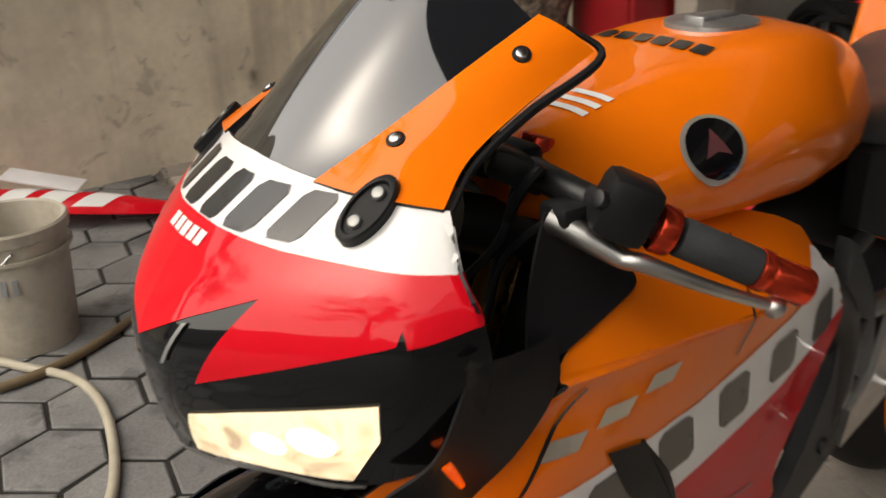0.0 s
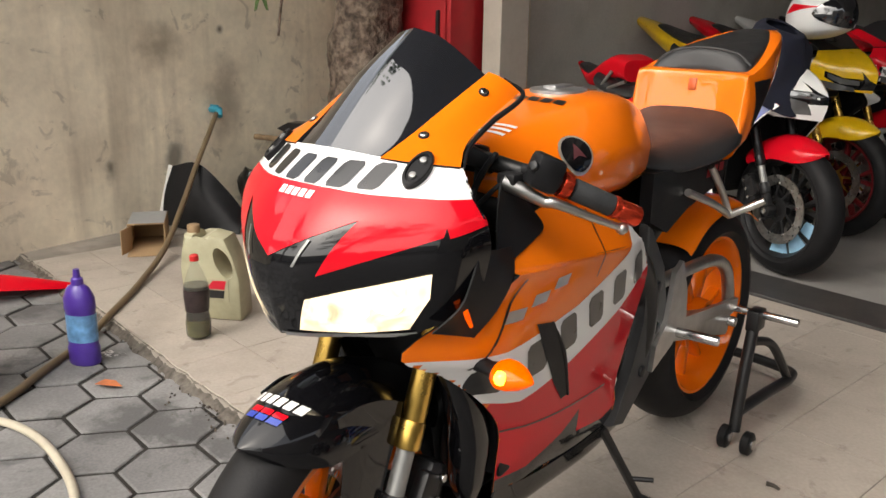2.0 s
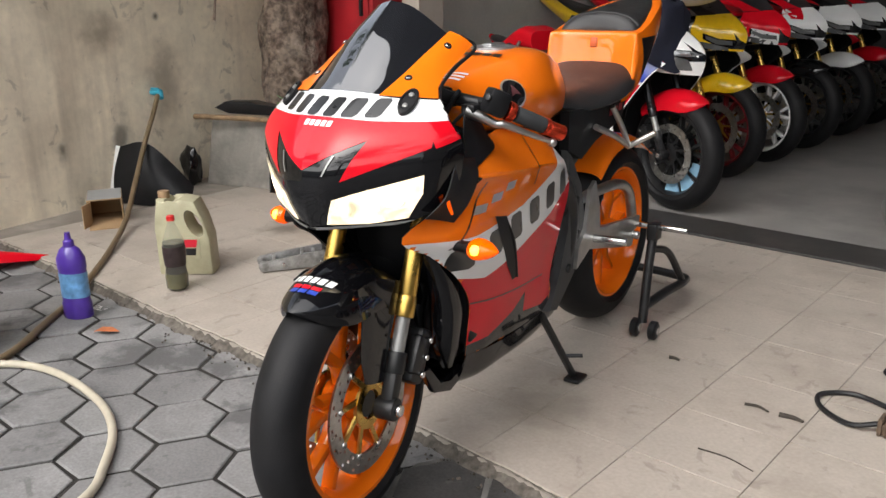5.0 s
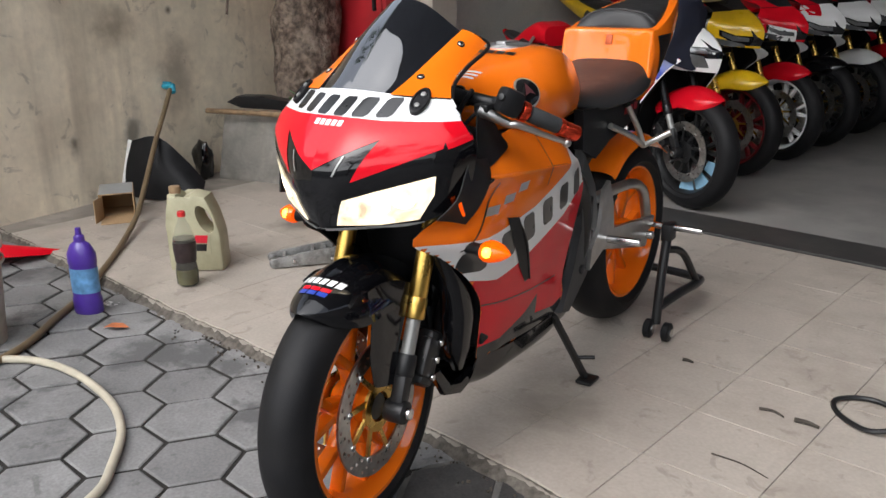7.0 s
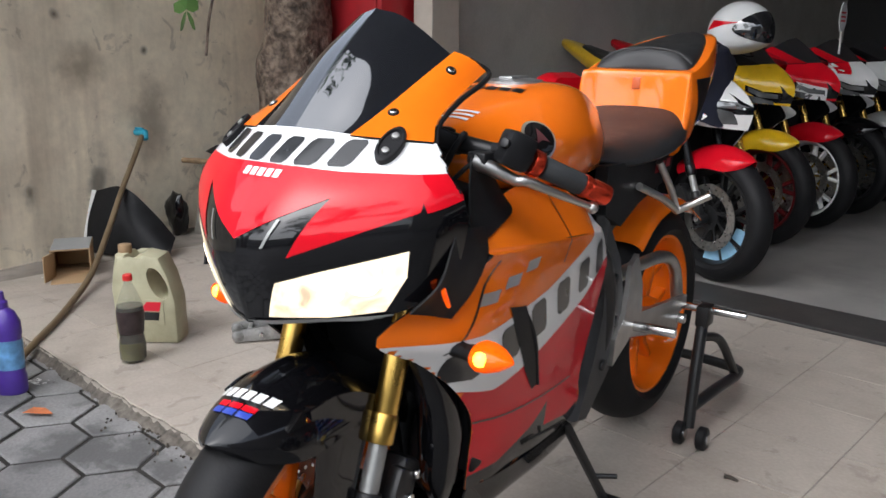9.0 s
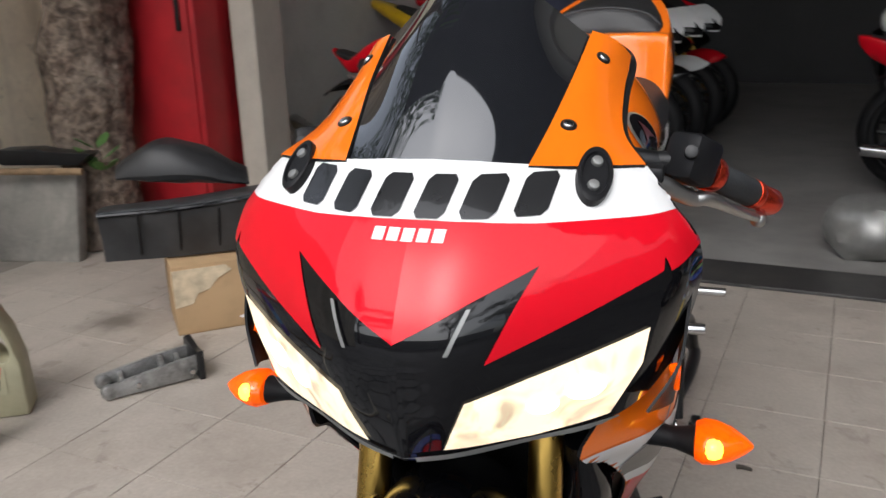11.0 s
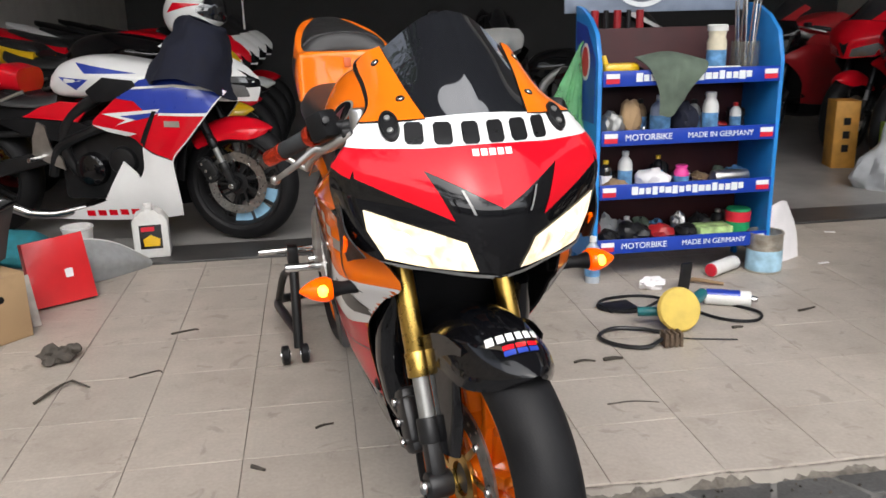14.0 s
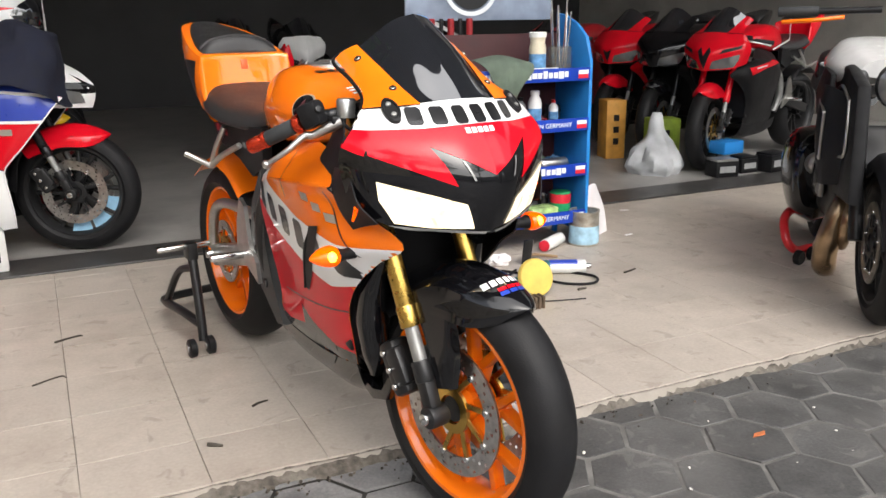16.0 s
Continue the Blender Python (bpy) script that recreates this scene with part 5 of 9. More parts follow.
box(bm, (0, 1.278, 0.970), (0.022, 0.008, 0.030), 0.002, Matrix.Rotation(radians(-12), 4, "X"))
part("tail_lock", bm, mat("dark orange plastic", (0.5, 0.08, 0.01), 0.4), H["tail"], "small square lock cover")

# handlebars
SM = H["S"]
for s in (1, -1):
    bm = B()
    p1, p2 = V(s * 0.256, 0.276, 0.894), V(s * 0.305, 0.341, 0.858)
    p0 = V(s * 0.125, 0.258, 0.912)
    reach = V(0, 0, 0) if s > 0 else V(-0.012, -0.060, -0.012)   # the brake lever stands further out
    d = (p2 - p1).normalized()
    rod(bm, p0, p1 - d * 0.045, 0.012, seg=14)
    rod(bm, p1 - d * 0.05, p2, 0.011, seg=14)
    hb = part("handlebar", bm, BLACK_METAL, hero)
    bm = B()
    rod(bm, p1 + d * 0.015, p2, 0.0175, seg=20, bevel=0.002)
    part("grip", bm, GRIP, hb, "black ribbed rubber grip")
    bm = B()
    rod(bm, p2, p2 + d * 0.012, 0.0185, seg=18, bevel=0.002)
    rod(bm, p2 + d * 0.012, p2 + d * 0.052, 0.0165, 0.0175, seg=18, bevel=0.004)
    part("bar_end", bm, RED_ANO, hb, "orange-red anodised bar end")
    bm = B()
    rod(bm, p1 - d * 0.008, p1 + d * 0.010, 0.0215, seg=18, bevel=0.003)
    part("grip_flange", bm, RED_ANO, hb)
    bm = B()
    q = p1 - d * 0.035 + V(0, 0, 0.006)
    mm, _ = frame_to(p1, p2)
    box_m(bm, Matrix.Translation(q) @ mm.to_3x3().to_4x4(), (0.048, 0.055, 0.05), 0.010)
    sw = part("switch_box", bm, BLACK_SATIN, hb)
    bm = B()
    rod(bm, q + V(0, -0.02, 0.01), q + V(0, -0.034, 0.016), 0.008, seg=12, bevel=0.002)
    part("switch_button", bm, BLACK_METAL, sw)
    bm = B()
    tube(bm, [V(s * 0.186, 0.212, 0.899), V(s * 0.214, 0.229, 0.885), V(s * 0.240, 0.246, 0.870), V(s * 0.256, 0.256, 0.868), V(s * 0.288, 0.302, 0.845) + reach * 0.6, V(s * 0.316, 0.352, 0.823) + reach], [0.0125, 0.0115, 0.009, 0.0085, 0.0065, 0.0055], 32, 12)
    lv = part("lever", bm, ALU, hb, "silver brake or clutch lever")
    bm = B()
    q = V(s * 0.318, 0.358, 0.820) + reach
    bmesh.ops.create_icosphere(bm, subdivisions=2, radius=0.0105, matrix=Matrix.Translation(q))
    part("lever_ball", bm, ALU, lv)
    bm = B()
    q = p0 + V(s * 0.0, -0.03, 0.012)
    box_m(bm, Matrix.Translation(q) @ mm.to_3x3().to_4x4(), (0.035, 0.03, 0.06), 0.008)
    part("lever_clamp", bm, BLACK_METAL, hb)
    bm = B()
    rod(bm, V(s * 0.130, 0.236, 0.922), V(s * 0.215, 0.250, 0.908), 0.0145, 0.013, 16, 0.003)
    box_m(bm, Matrix.Translation((s * 0.192, 0.226, 0.902)), (0.034, 0.034, 0.020), 0.005)
    part("master_cylinder", bm, BLACK_METAL, hb, "black lever bracket and cylinder")
    bm = B()
    tube(bm, [p0 + V(0, -0.03, 0), p0 + V(s * 0.01, -0.06, -0.05), V(s * 0.09, 0.16, 0.78), V(s * 0.06, 0.22, 0.66)], 0.0045, 20, 8)
    part("cable", bm, BLACK_SATIN, hb)
bm = B()
box_m(bm, SM @ Matrix.Translation((0, 0.26, 0.905)), (0.19, 0.07, 0.022), 0.008)
part("top_yoke", bm, BLACK_METAL, hero)
for s in (1, -1):
    bm = B()
    box_m(bm, Matrix.Translation((s * 0.090, 0.246, 0.920)), (0.075, 0.030, 0.044), 0.010)
    rod(bm, V(s * 0.060, 0.232, 0.935), V(s * 0.060, 0.225, 0.952), 0.014, 0.012, 14, 0.003)
    part("yoke_bracket", bm, BLACK_SATIN, hero)
    bm = B()
    tube(bm, [V(s * 0.150, 0.232, 0.925), V(s * 0.168, 0.214, 0.936), V(s * 0.150, 0.205, 0.905), V(s * 0.118, 0.215, 0.850), V(s * 0.100, 0.215, 0.78)], 0.0055, 28, 8)
    tube(bm, [V(s * 0.195, 0.222, 0.905), V(s * 0.170, 0.205, 0.880), V(s * 0.130, 0.205, 0.835), V(s * 0.10, 0.21, 0.76)], 0.004, 24, 8)
    part("brake_hose", bm, BLACK_SATIN, hero)
for s in (1, -1):
    bm = B()
    q = H["fk"](s, 0.91)
    rod(bm, q, q + V(0, 0.008, 0.022), 0.020, 0.018, 16, 0.003)
    part("fork_cap", bm, RED_ANO if s > 0 else ALU, hero)
bm = B()
q = SM @ V(-0.150, 0.235, 0.925)
lathe(bm, [(0, 0.022), (0.018, 0.022), (0.021, 0.017), (0.020, -0.018), (0, -0.02)], 22, Matrix.Translation(q))
part("fluid_reservoir", bm, CAP, hero, "round brake fluid reservoir")
bm = B()
box(bm, (0, 0.165, 0.955), (0.17, 0.05, 0.075), 0.012, Matrix.Rotation(radians(-35), 4, "X"))
part("dashboard", bm, BLACK_SATIN, hero)
# rear disc caliper arm, chain guard, exhaust pipe under the engine
bm = B()
for k in range(4):
    x = -0.075 + 0.05 * k
    tube(bm, [(x, 0.30, 0.50), (x * 0.9, 0.245, 0.40), (x * 0.8, 0.28, 0.29), (x * 0.4, 0.42, 0.245), (0, 0.60, 0.25)], 0.019, 22, 12)
part("exhaust_header", bm, BLACK_METAL, hero)
for s in (1, -1):
    bm = B()
    prism(bm, [(0.150, 0.300), (0.196, 0.226), (0.262, 0.204), (0.330, 0.226), (0.318, 0.250), (0.262, 0.228), (0.216, 0.240), (0.178, 0.302)], 0.020, "x", s * 0.098 - 0.010, 0.004)
    part("front_spoiler", bm, BLACK_GLOSS, hero, "black bent lip under the radiator")
    bm = B()
    tube(bm, [(s * 0.128, 0.150, 0.60), (s * 0.130, 0.195, 0.52), (s * 0.122, 0.225, 0.43), (s * 0.108, 0.240, 0.34), (s * 0.095, 0.265, 0.275)], [0.016, 0.034, 0.040, 0.034, 0.018], 30, 16)
    part("radiator_duct", bm, BLACK_GLOSS, hero, "black curved duct beside the radiator")
    bm = B()
    prism(bm, [(0.786, 0.715), (0.81, 0.70), (0.885, 0.60), (0.915, 0.50), (0.908, 0.455), (0.855, 0.345), (0.745, 0.262), (0.69, 0.275), (0.765, 0.382), (0.806, 0.488), (0.80, 0.60)], 0.026, "x", s * 0.142 - 0.013, 0.006)
    pv = part("pivot_plate", bm, DARK_CAST, hero, "dark grey cast frame plate behind the fairing")
    for py, pz in ((0.852, 0.56), (0.862, 0.46), (0.81, 0.37)):
        bm = B()
        rod(bm, (s * 0.150, py, pz), (s * 0.162, py, pz), 0.014, seg=14, bevel=0.003)
        part("bolt", bm, BLACK_METAL, pv)
    # guards that hang from the mudguard in front of the fork legs
    bm = B()
    sheet(bm, [[SM @ V(s * 0.078, -0.060, 0.560), SM @ V(s * 0.084, -0.010, 0.565), SM @ V(s * 0.088, 0.04, 0.555), SM @ V(s * 0.092, 0.085, 0.535)],
               [SM @ V(s * 0.076, -0.045, 0.490), SM @ V(s * 0.084, -0.015, 0.490), SM @ V(s * 0.089, 0.030, 0.485), SM @ V(s * 0.092, 0.065, 0.480)],
               [SM @ V(s * 0.076, -0.055, 0.415), SM @ V(s * 0.084, -0.030, 0.412), SM @ V(s * 0.089, 0.000, 0.408), SM @ V(s * 0.092, 0.030, 0.405)],
               [SM @ V(s * 0.080, -0.050, 0.345), SM @ V(s * 0.085, -0.038, 0.340), SM @ V(s * 0.089, -0.018, 0.335), SM @ V(s * 0.092, 0.004, 0.330)]], 14, 18, 0.003 * s)
    part("fork_guard", bm, BLACK_GLOSS, H["fender"], "black plastic fork guard")
bm = B()
prism(bm, [(1.02, 0.40), (1.38, 0.365), (1.38, 0.395), (1.02, 0.435)], 0.012, "x", 0.135)
part("chain_guard", bm, ALU, hero)
bm = B()
rod(bm, (-0.15, 1.375, 0.325), (0.15, 1.375, 0.325), 0.014, seg=18, bevel=0.003)
part("rear_axle", bm, STEEL, hero)
# side stand
bm = B()
bar(bm, (0.125, 0.70, 0.262), (0.165, 0.845, 0.022), 0.022, 0.016, 0.004)
st = part("side_stand", bm, BLACK_METAL, hero)
bm = B()
box(bm, (0.170, 0.852, 0.012), (0.05, 0.065, 0.012), 0.004)
part("stand_foot", bm, BLACK_METAL, st)
bm = B()
rod(bm, (0.155, 0.80, 0.10), (0.20, 0.83, 0.10), 0.006, seg=10)
part("stand_tang", bm, BLACK_METAL, st)
# mudguard marks
TREE_FEND = [bvh_of([H["fender"]])]
fdir = SM.to_3x3() @ V(0, 0.75, -0.66)
fo = SM @ V(0, -0.60, 0.98)
fu, fv = SM.to_3x3() @ V(1, 0, 0), SM.to_3x3() @ V(0, 0.66, 0.75)
FP = (fo, fu, fv, fdir)
for i in range(6):
    decal("sticker_mark", [slant(-0.044 + 0.0165 * i, 0.031, 0.0125, 0.016, 0.2)], FP, TREE_FEND, WHITE, H["fender"], "small white mark", lift=0.002, step=0.008)
for i, mt in enumerate((RED, BLUE, RED)):
    decal("sticker_mark", [slant(-0.022 + 0.022 * i, 0.011, 0.019, 0.009, 0.2)], FP, TREE_FEND, RED, H["fender"], "red mark", lift=0.002, step=0.008)
    decal("sticker_mark", [slant(-0.024 + 0.022 * i, 0.000, 0.019, 0.010, 0.2)], FP, TREE_FEND, BLUE, H["fender"], "blue mark", lift=0.002, step=0.008)

# paddock stand under the swingarm
stand = thing("paddock_stand", "black steel paddock stand with small wheels under the rear", "paddock stand", HERO)
for s in (1, -1):
    bm = B()
    tube(bm, [(s * 0.21, 1.295, 0.045), (s * 0.205, 1.33, 0.20), (s * 0.20, 1.375, 0.33)], 0.016, 12, 12)
    up = part("upright", bm, BLACK_METAL, stand)
    bm = B()
    box(bm, (s * 0.20, 1.385, 0.345), (0.035, 0.06, 0.06), 0.006)
    part("hook", bm, BLACK_METAL, up)
    bm = B()
    rod(bm, (s * 0.13, 1.395, 0.358), (s * 0.31, 1.395, 0.358), 0.011, seg=14, bevel=0.002)
    part("spool_bar", bm, STEEL, up)
    for dy in (-0.035, 0.035):
        bm = B()
        lathe(bm, [(0, -0.013), (0.026, -0.013), (0.032, -0.009), (0.032, 0.009), (0.026, 0.013), (0, 0.013)], 24, Matrix.Translation((s * 0.225 + dy * 0.9, 1.275, 0.033)) @ Matrix.Rotation(radians(90), 4, "Y"))
        wl = part("roller", bm, BLACK_SATIN, up)
        bm = B()
        rod(bm, (s * 0.225 + dy * 0.9 - 0.017, 1.275, 0.033), (s * 0.225 + dy * 0.9 + 0.017, 1.275, 0.033), 0.014, seg=14)
        part("bearing", bm, STEEL, wl)
bm = B()
tube(bm, [(0.21, 1.31, 0.10), (0.235, 1.44, 0.115), (0.24, 1.62, 0.10), (0.19, 1.74, 0.075), (0.0, 1.78, 0.07), (-0.19, 1.74, 0.075), (-0.24, 1.62, 0.10), (-0.235, 1.44, 0.115), (-0.21, 1.31, 0.10)], 0.016, 60, 12)
part("handle_loop", bm, BLACK_METAL, stand)
for s in (1, -1):
    bm = B()
    tube(bm, [(s * 0.203, 1.36, 0.29), (s * 0.225, 1.47, 0.25), (s * 0.24, 1.60, 0.11)], 0.013, 14, 10)
    part("brace", bm, BLACK_METAL, stand)

# ---- the other motorcycles ----
RIM_BLACK = mat("black wheel paint", (0.02, 0.02, 0.021), 0.35, metal=0.3, var=0.15)
RIM_RED = mat("dark red wheel paint", (0.16, 0.012, 0.015), 0.35, metal=0.3, var=0.15)
FORK_BLACK = mat("black fork tube", (0.03, 0.03, 0.032), 0.3, metal=0.8, var=0.1)
LIGHT_BLUE = mat("light blue plastic", (0.25, 0.45, 0.62), 0.45, var=0.1)
NAVY = mat("navy cloth", (0.012, 0.014, 0.028), 0.9, var=0.25, scale=25, bump=0.5, bscale=250)
ROW = "motorcycles parked in the garage"


def parked(label, x, y, rz, c, steer=0.0, lean=0.0):
    return motorcycle(label, pose(x, y, 0.03, 0, lean, rz), c, False, steer, ROW)


coats = []


def paint_side(parts, polys, material, label):
    trees = [bvh_of(parts["sides"])]
    for plane, side in ((LEFT_PLANE, parts["sides"][0]), (RIGHT_PLANE, parts["sides"][1])):
        coats.append(0)
        decal("paint", polys, plane, trees, material, side, label, lift=0.0016 + 0.0002 * (len(coats) % 30), step=0.02)


def paint_nose(parts, polys, material, label):
    trees = [bvh_of([parts["cowl"]])]
    for poly in polys:
        decal("paint", [poly], FRONT_PLANE, trees, material, parts["cowl"], label, lift=0.0016, step=0.03)
        decal("paint", [mirrored(poly)], FRONT_PLANE, trees, material, parts["cowl"], label, lift=0.0016, step=0.03)


def small_nose(rows):
    return [[(x * 0.74, y * 1.05 + 0.02 - 0.05 * max(0.0, 1 - abs(x) / 0.12), 0.74 + (z - 0.70) * 0.80) for x, y, z in r] for r in rows]


FAIR_W = [
    [(0.150, -0.010, 0.735), (0.185, 0.07, 0.790), (0.200, 0.16, 0.823), (0.188, 0.30, 0.812), (0.165, 0.43, 0.790)],
    [(0.190, 0.030, 0.690), (0.225, 0.12, 0.735), (0.235, 0.22, 0.745), (0.225, 0.38, 0.722), (0.190, 0.56, 0.685)],
    [(0.215, 0.075, 0.632), (0.238, 0.16, 0.640), (0.240, 0.25, 0.642), (0.228, 0.42, 0.622), (0.190, 0.655, 0.585)],
    [(0.222, 0.170, 0.520), (0.236, 0.22, 0.525), (0.238, 0.29, 0.530), (0.228, 0.38, 0.525), (0.205, 0.47, 0.530)],
    [(0.215, 0.263, 0.414), (0.225, 0.29, 0.430), (0.228, 0.33, 0.445), (0.222, 0.37, 0.465), (0.210, 0.41, 0.485)],
]


def low_nose(rows):
    return [[(x, y, z - 0.055) for x, y, z in r] for r in small_nose(rows)]


bike_w, W = parked("white, red and blue sports motorcycle with black wheels", -0.65, 2.88, 76,
                   dict(cowl=WHITE, panel=WHITE, fairing=RED, tank=WHITE, tail=RED, rim=RIM_BLACK, fender=RED, fork=FORK_BLACK, frame=BLACK_METAL, carrier=BLACK_METAL,
                        fair_rows=FAIR_W, nose=low_nose, tail_rings=[[(x, 1.05 + (y - 1.1) * 0.70, z - 0.05) for x, y, z in r] for r in SLIM_TAIL], tail_drop=0.21, seat_drop=0.135, tank_shift=(0.0, -0.085)), -6)
LOW_W = [
    [(0.215, 0.263, 0.411), (0.222, 0.31, 0.430), (0.222, 0.36, 0.450), (0.210, 0.408, 0.480)],
    [(0.205, 0.258, 0.300), (0.212, 0.32, 0.300), (0.212, 0.38, 0.310), (0.200, 0.440, 0.330)],
    [(0.185, 0.255, 0.200), (0.195, 0.36, 0.213), (0.190, 0.50, 0.216), (0.175, 0.650, 0.206)],
    [(0.160, 0.262, 0.131), (0.165, 0.40, 0.115), (0.155, 0.65, 0.105), (0.140, 0.990, 0.108)],
]
lows = []
for s in (1, -1):
    bm = B()
    sheet(bm, LOW_W if s > 0 else flip(LOW_W), 24, 24, -0.004 * s, False, 1)
    lows.append(part("belly_fairing", bm, [WHITE, BLACK_SATIN], bike_w, "white belly fairing"))
    bm = B()
    prism(bm, [(0.645, 0.212), (0.60, 0.29), (0.528, 0.406), (0.468, 0.352), (0.44, 0.30), (0.42, 0.212)], 0.012, "x", s * 0.180 - 0.006, 0.003)
    part("belly_fin", bm, WHITE, bike_w, "white upright fin of the belly fairing")
    bm = B()
    prism(bm, [(0.678, 0.748), (0.583, 0.812), (0.44, 0.794), (0.40, 0.74), (0.541, 0.700), (0.643, 0.690)], 0.03, "x", s * 0.172 - 0.015, 0.006)
    part("side_cover", bm, BLACK_SATIN, bike_w, "black triangular side cover")
    bm = B()
    prism(bm, [(1.036, 0.623), (0.93, 0.672), (0.829, 0.697), (0.664, 0.686), (0.747, 0.595)], 0.025, "x", s * 0.150 - 0.0125, 0.006)
    part("seat_panel", bm, RED, bike_w, "red panel under the seat")
    bm = B()
    prism(bm, [(1.20, 0.61), (1.03, 0.618), (0.747, 0.592), (0.66, 0.57), (0.70, 0.52), (0.82, 0.49), (1.05, 0.54)], 0.025, "x", s * 0.142 - 0.0125, 0.006)
    part("frame_cover", bm, BLACK_SATIN, bike_w, "black frame cover under the seat")
    bm = B()
    tube(bm, [(s * 0.15, 0.50, 0.62), (s * 0.16, 0.66, 0.56), (s * 0.15, 0.86, 0.47), (s * 0.14, 0.92, 0.33)], 0.026, 16, 10)
    part("frame_tube", bm, BLACK_METAL, bike_w)
    bm = B()
    lathe(bm, [(0, 0.03), (0.05, 0.028), (0.075, 0.016), (0.085, -0.01), (0.085, -0.06)], 28, Matrix.Translation((s * 0.155, 0.71, 0.36)) @ Matrix.Rotation(radians(90 * s), 4, "Y"))
    part("engine_cover", bm, BLACK_GLOSS, bike_w, "round black engine cover")
    bm = B()
    tube(bm, [(s * 0.152, -0.010, 0.735), (s * 0.192, 0.030, 0.690), (s * 0.217, 0.075, 0.632), (s * 0.224, 0.170, 0.520), (s * 0.217, 0.263, 0.414), (s * 0.207, 0.258, 0.30), (s * 0.187, 0.255, 0.20), (s * 0.162, 0.262, 0.131)], 0.0035, 30, 6)
    part("edge_trim", bm, WHITE, bike_w, "white pinstripe along the fairing edge")
    bm = B()
    sheet(bm, [[(s * 0.17, 0.06, 0.66), (s * 0.15, 0.12, 0.66), (s * 0.12, 0.20, 0.66)],
               [(s * 0.19, 0.19, 0.50), (s * 0.16, 0.22, 0.50), (s * 0.12, 0.26, 0.50)],
               [(s * 0.15, 0.245, 0.30), (s * 0.13, 0.27, 0.30), (s * 0.10, 0.30, 0.30)]], 8, 12, 0.003)
    part("inner_fairing", bm, BLACK_SATIN, bike_w, "black inner fairing")
    plane = LEFT_PLANE if s > 0 else RIGHT_PLANE
    for k in range(5):
        decal("paint", [slant(0.50 + 0.060 * k, 0.152 - 0.003 * k, 0.044, 0.030, 0.0)], plane, [bvh_of([lows[-1]])], RED, lows[-1], "red mark on the white paint", step=0.02)
bm = B()
box(bm, (0, 0.72, 0.38), (0.24, 0.34, 0.36), 0.03)
part("gearbox", bm, BLACK_METAL, bike_w)
bm = B()
box(bm, (0, 0.92, 0.60), (0.20, 0.34, 0.12), 0.03)
part("air_box", bm, BLACK_SATIN, bike_w)
paint_side(W, [[(-0.05, 0.70), (0.074, 0.633), (0.20, 0.640), (0.359, 0.644), (0.42, 0.70), (0.60, 0.72), (0.44, 0.82), (0.15, 0.85), (-0.05, 0.79)]], BLUE, "blue upper paint")
paint_side(W, [[(-0.02, 0.722), (0.10, 0.750), (0.22, 0.765), (0.45, 0.752), (0.45, 0.762), (0.22, 0.777), (0.10, 0.764), (-0.02, 0.735)]], WHITE, "white pinstripe")
paint_side(W, [[(0.06, 0.640), (0.08, 0.626), (0.30, 0.634), (0.30, 0.646)]], WHITE, "white line under the blue")
paint_side(W, [[(0.29, 0.665), (0.60, 0.640), (0.47, 0.612), (0.53, 0.585), (0.36, 0.628), (0.31, 0.640)]], WHITE, "white lightning stripe")
paint_side(W, [[(0.30, 0.650), (0.50, 0.630), (0.41, 0.612), (0.34, 0.628)]], BLUE, "blue lightning stripe")
paint_side(W, [[(0.308, 0.655), (0.330, 0.655), (0.432, 0.470), (0.405, 0.460)]], BLACK_SATIN, "black gap between the panels")
paint_side(W, [[(0.66, 0.588), (0.44, 0.500), (0.47, 0.535), (0.42, 0.548), (0.56, 0.572)]], WHITE, "white lower edge")
paint_side(W, [[(0.20, 0.606), (0.275, 0.608), (0.275, 0.580), (0.20, 0.578)]], SILVER, "pale sticker")
TW = [bvh_of([W["tank"]])]
for plane in (LEFT_PLANE, RIGHT_PLANE):
    decal("paint", [[(0.42, 0.825), (0.74, 0.880), (0.68, 0.828)]], plane, TW, BLUE, W["tank"], "blue flash", step=0.03)
    decal("paint", [[(0.66, 0.800), (0.84, 0.812), (0.74, 0.750)]], plane, TW, BLUE, W["tank"], "blue flash", step=0.03)
# muffler on its near side
bm = B()
rod(bm, (-0.19, 1.30, 0.246), (-0.19, 1.767, 0.430), 0.043, 0.046, 28, 0.008)
rod(bm, (-0.188, 1.037, 0.142), (-0.19, 1.295, 0.244), 0.026, 0.036, 24, 0.004)
rod(bm, (-0.19, 1.29, 0.242), (-0.19, 1.32, 0.254), 0.048, seg=28, bevel=0.003)
part("muffler", bm, STEEL, bike_w, "long polished steel muffler")
bm = B()
tube(bm, [(-0.12, 0.78, 0.16), (-0.16, 0.93, 0.135), (-0.188, 1.05, 0.147)], 0.022, 12, 12)
part("exhaust_pipe", bm, STEEL, bike_w)
bm = B()
for k in range(3):
    a = radians(205 + 32 * k)
    prism(bm, [(0.13 * math.cos(a - 0.22), 0.27 + 0.13 * math.sin(a - 0.22)), (0.205 * math.cos(a - 0.24), 0.27 + 0.205 * math.sin(a - 0.24)), (0.205 * math.cos(a + 0.24), 0.27 + 0.205 * math.sin(a + 0.24)), (0.13 * math.cos(a + 0.22), 0.27 + 0.13 * math.sin(a + 0.22))], 0.004, "x", -0.03)
part("wheel_sticker", bm, LIGHT_BLUE, bike_w, "light blue film in the front wheel")

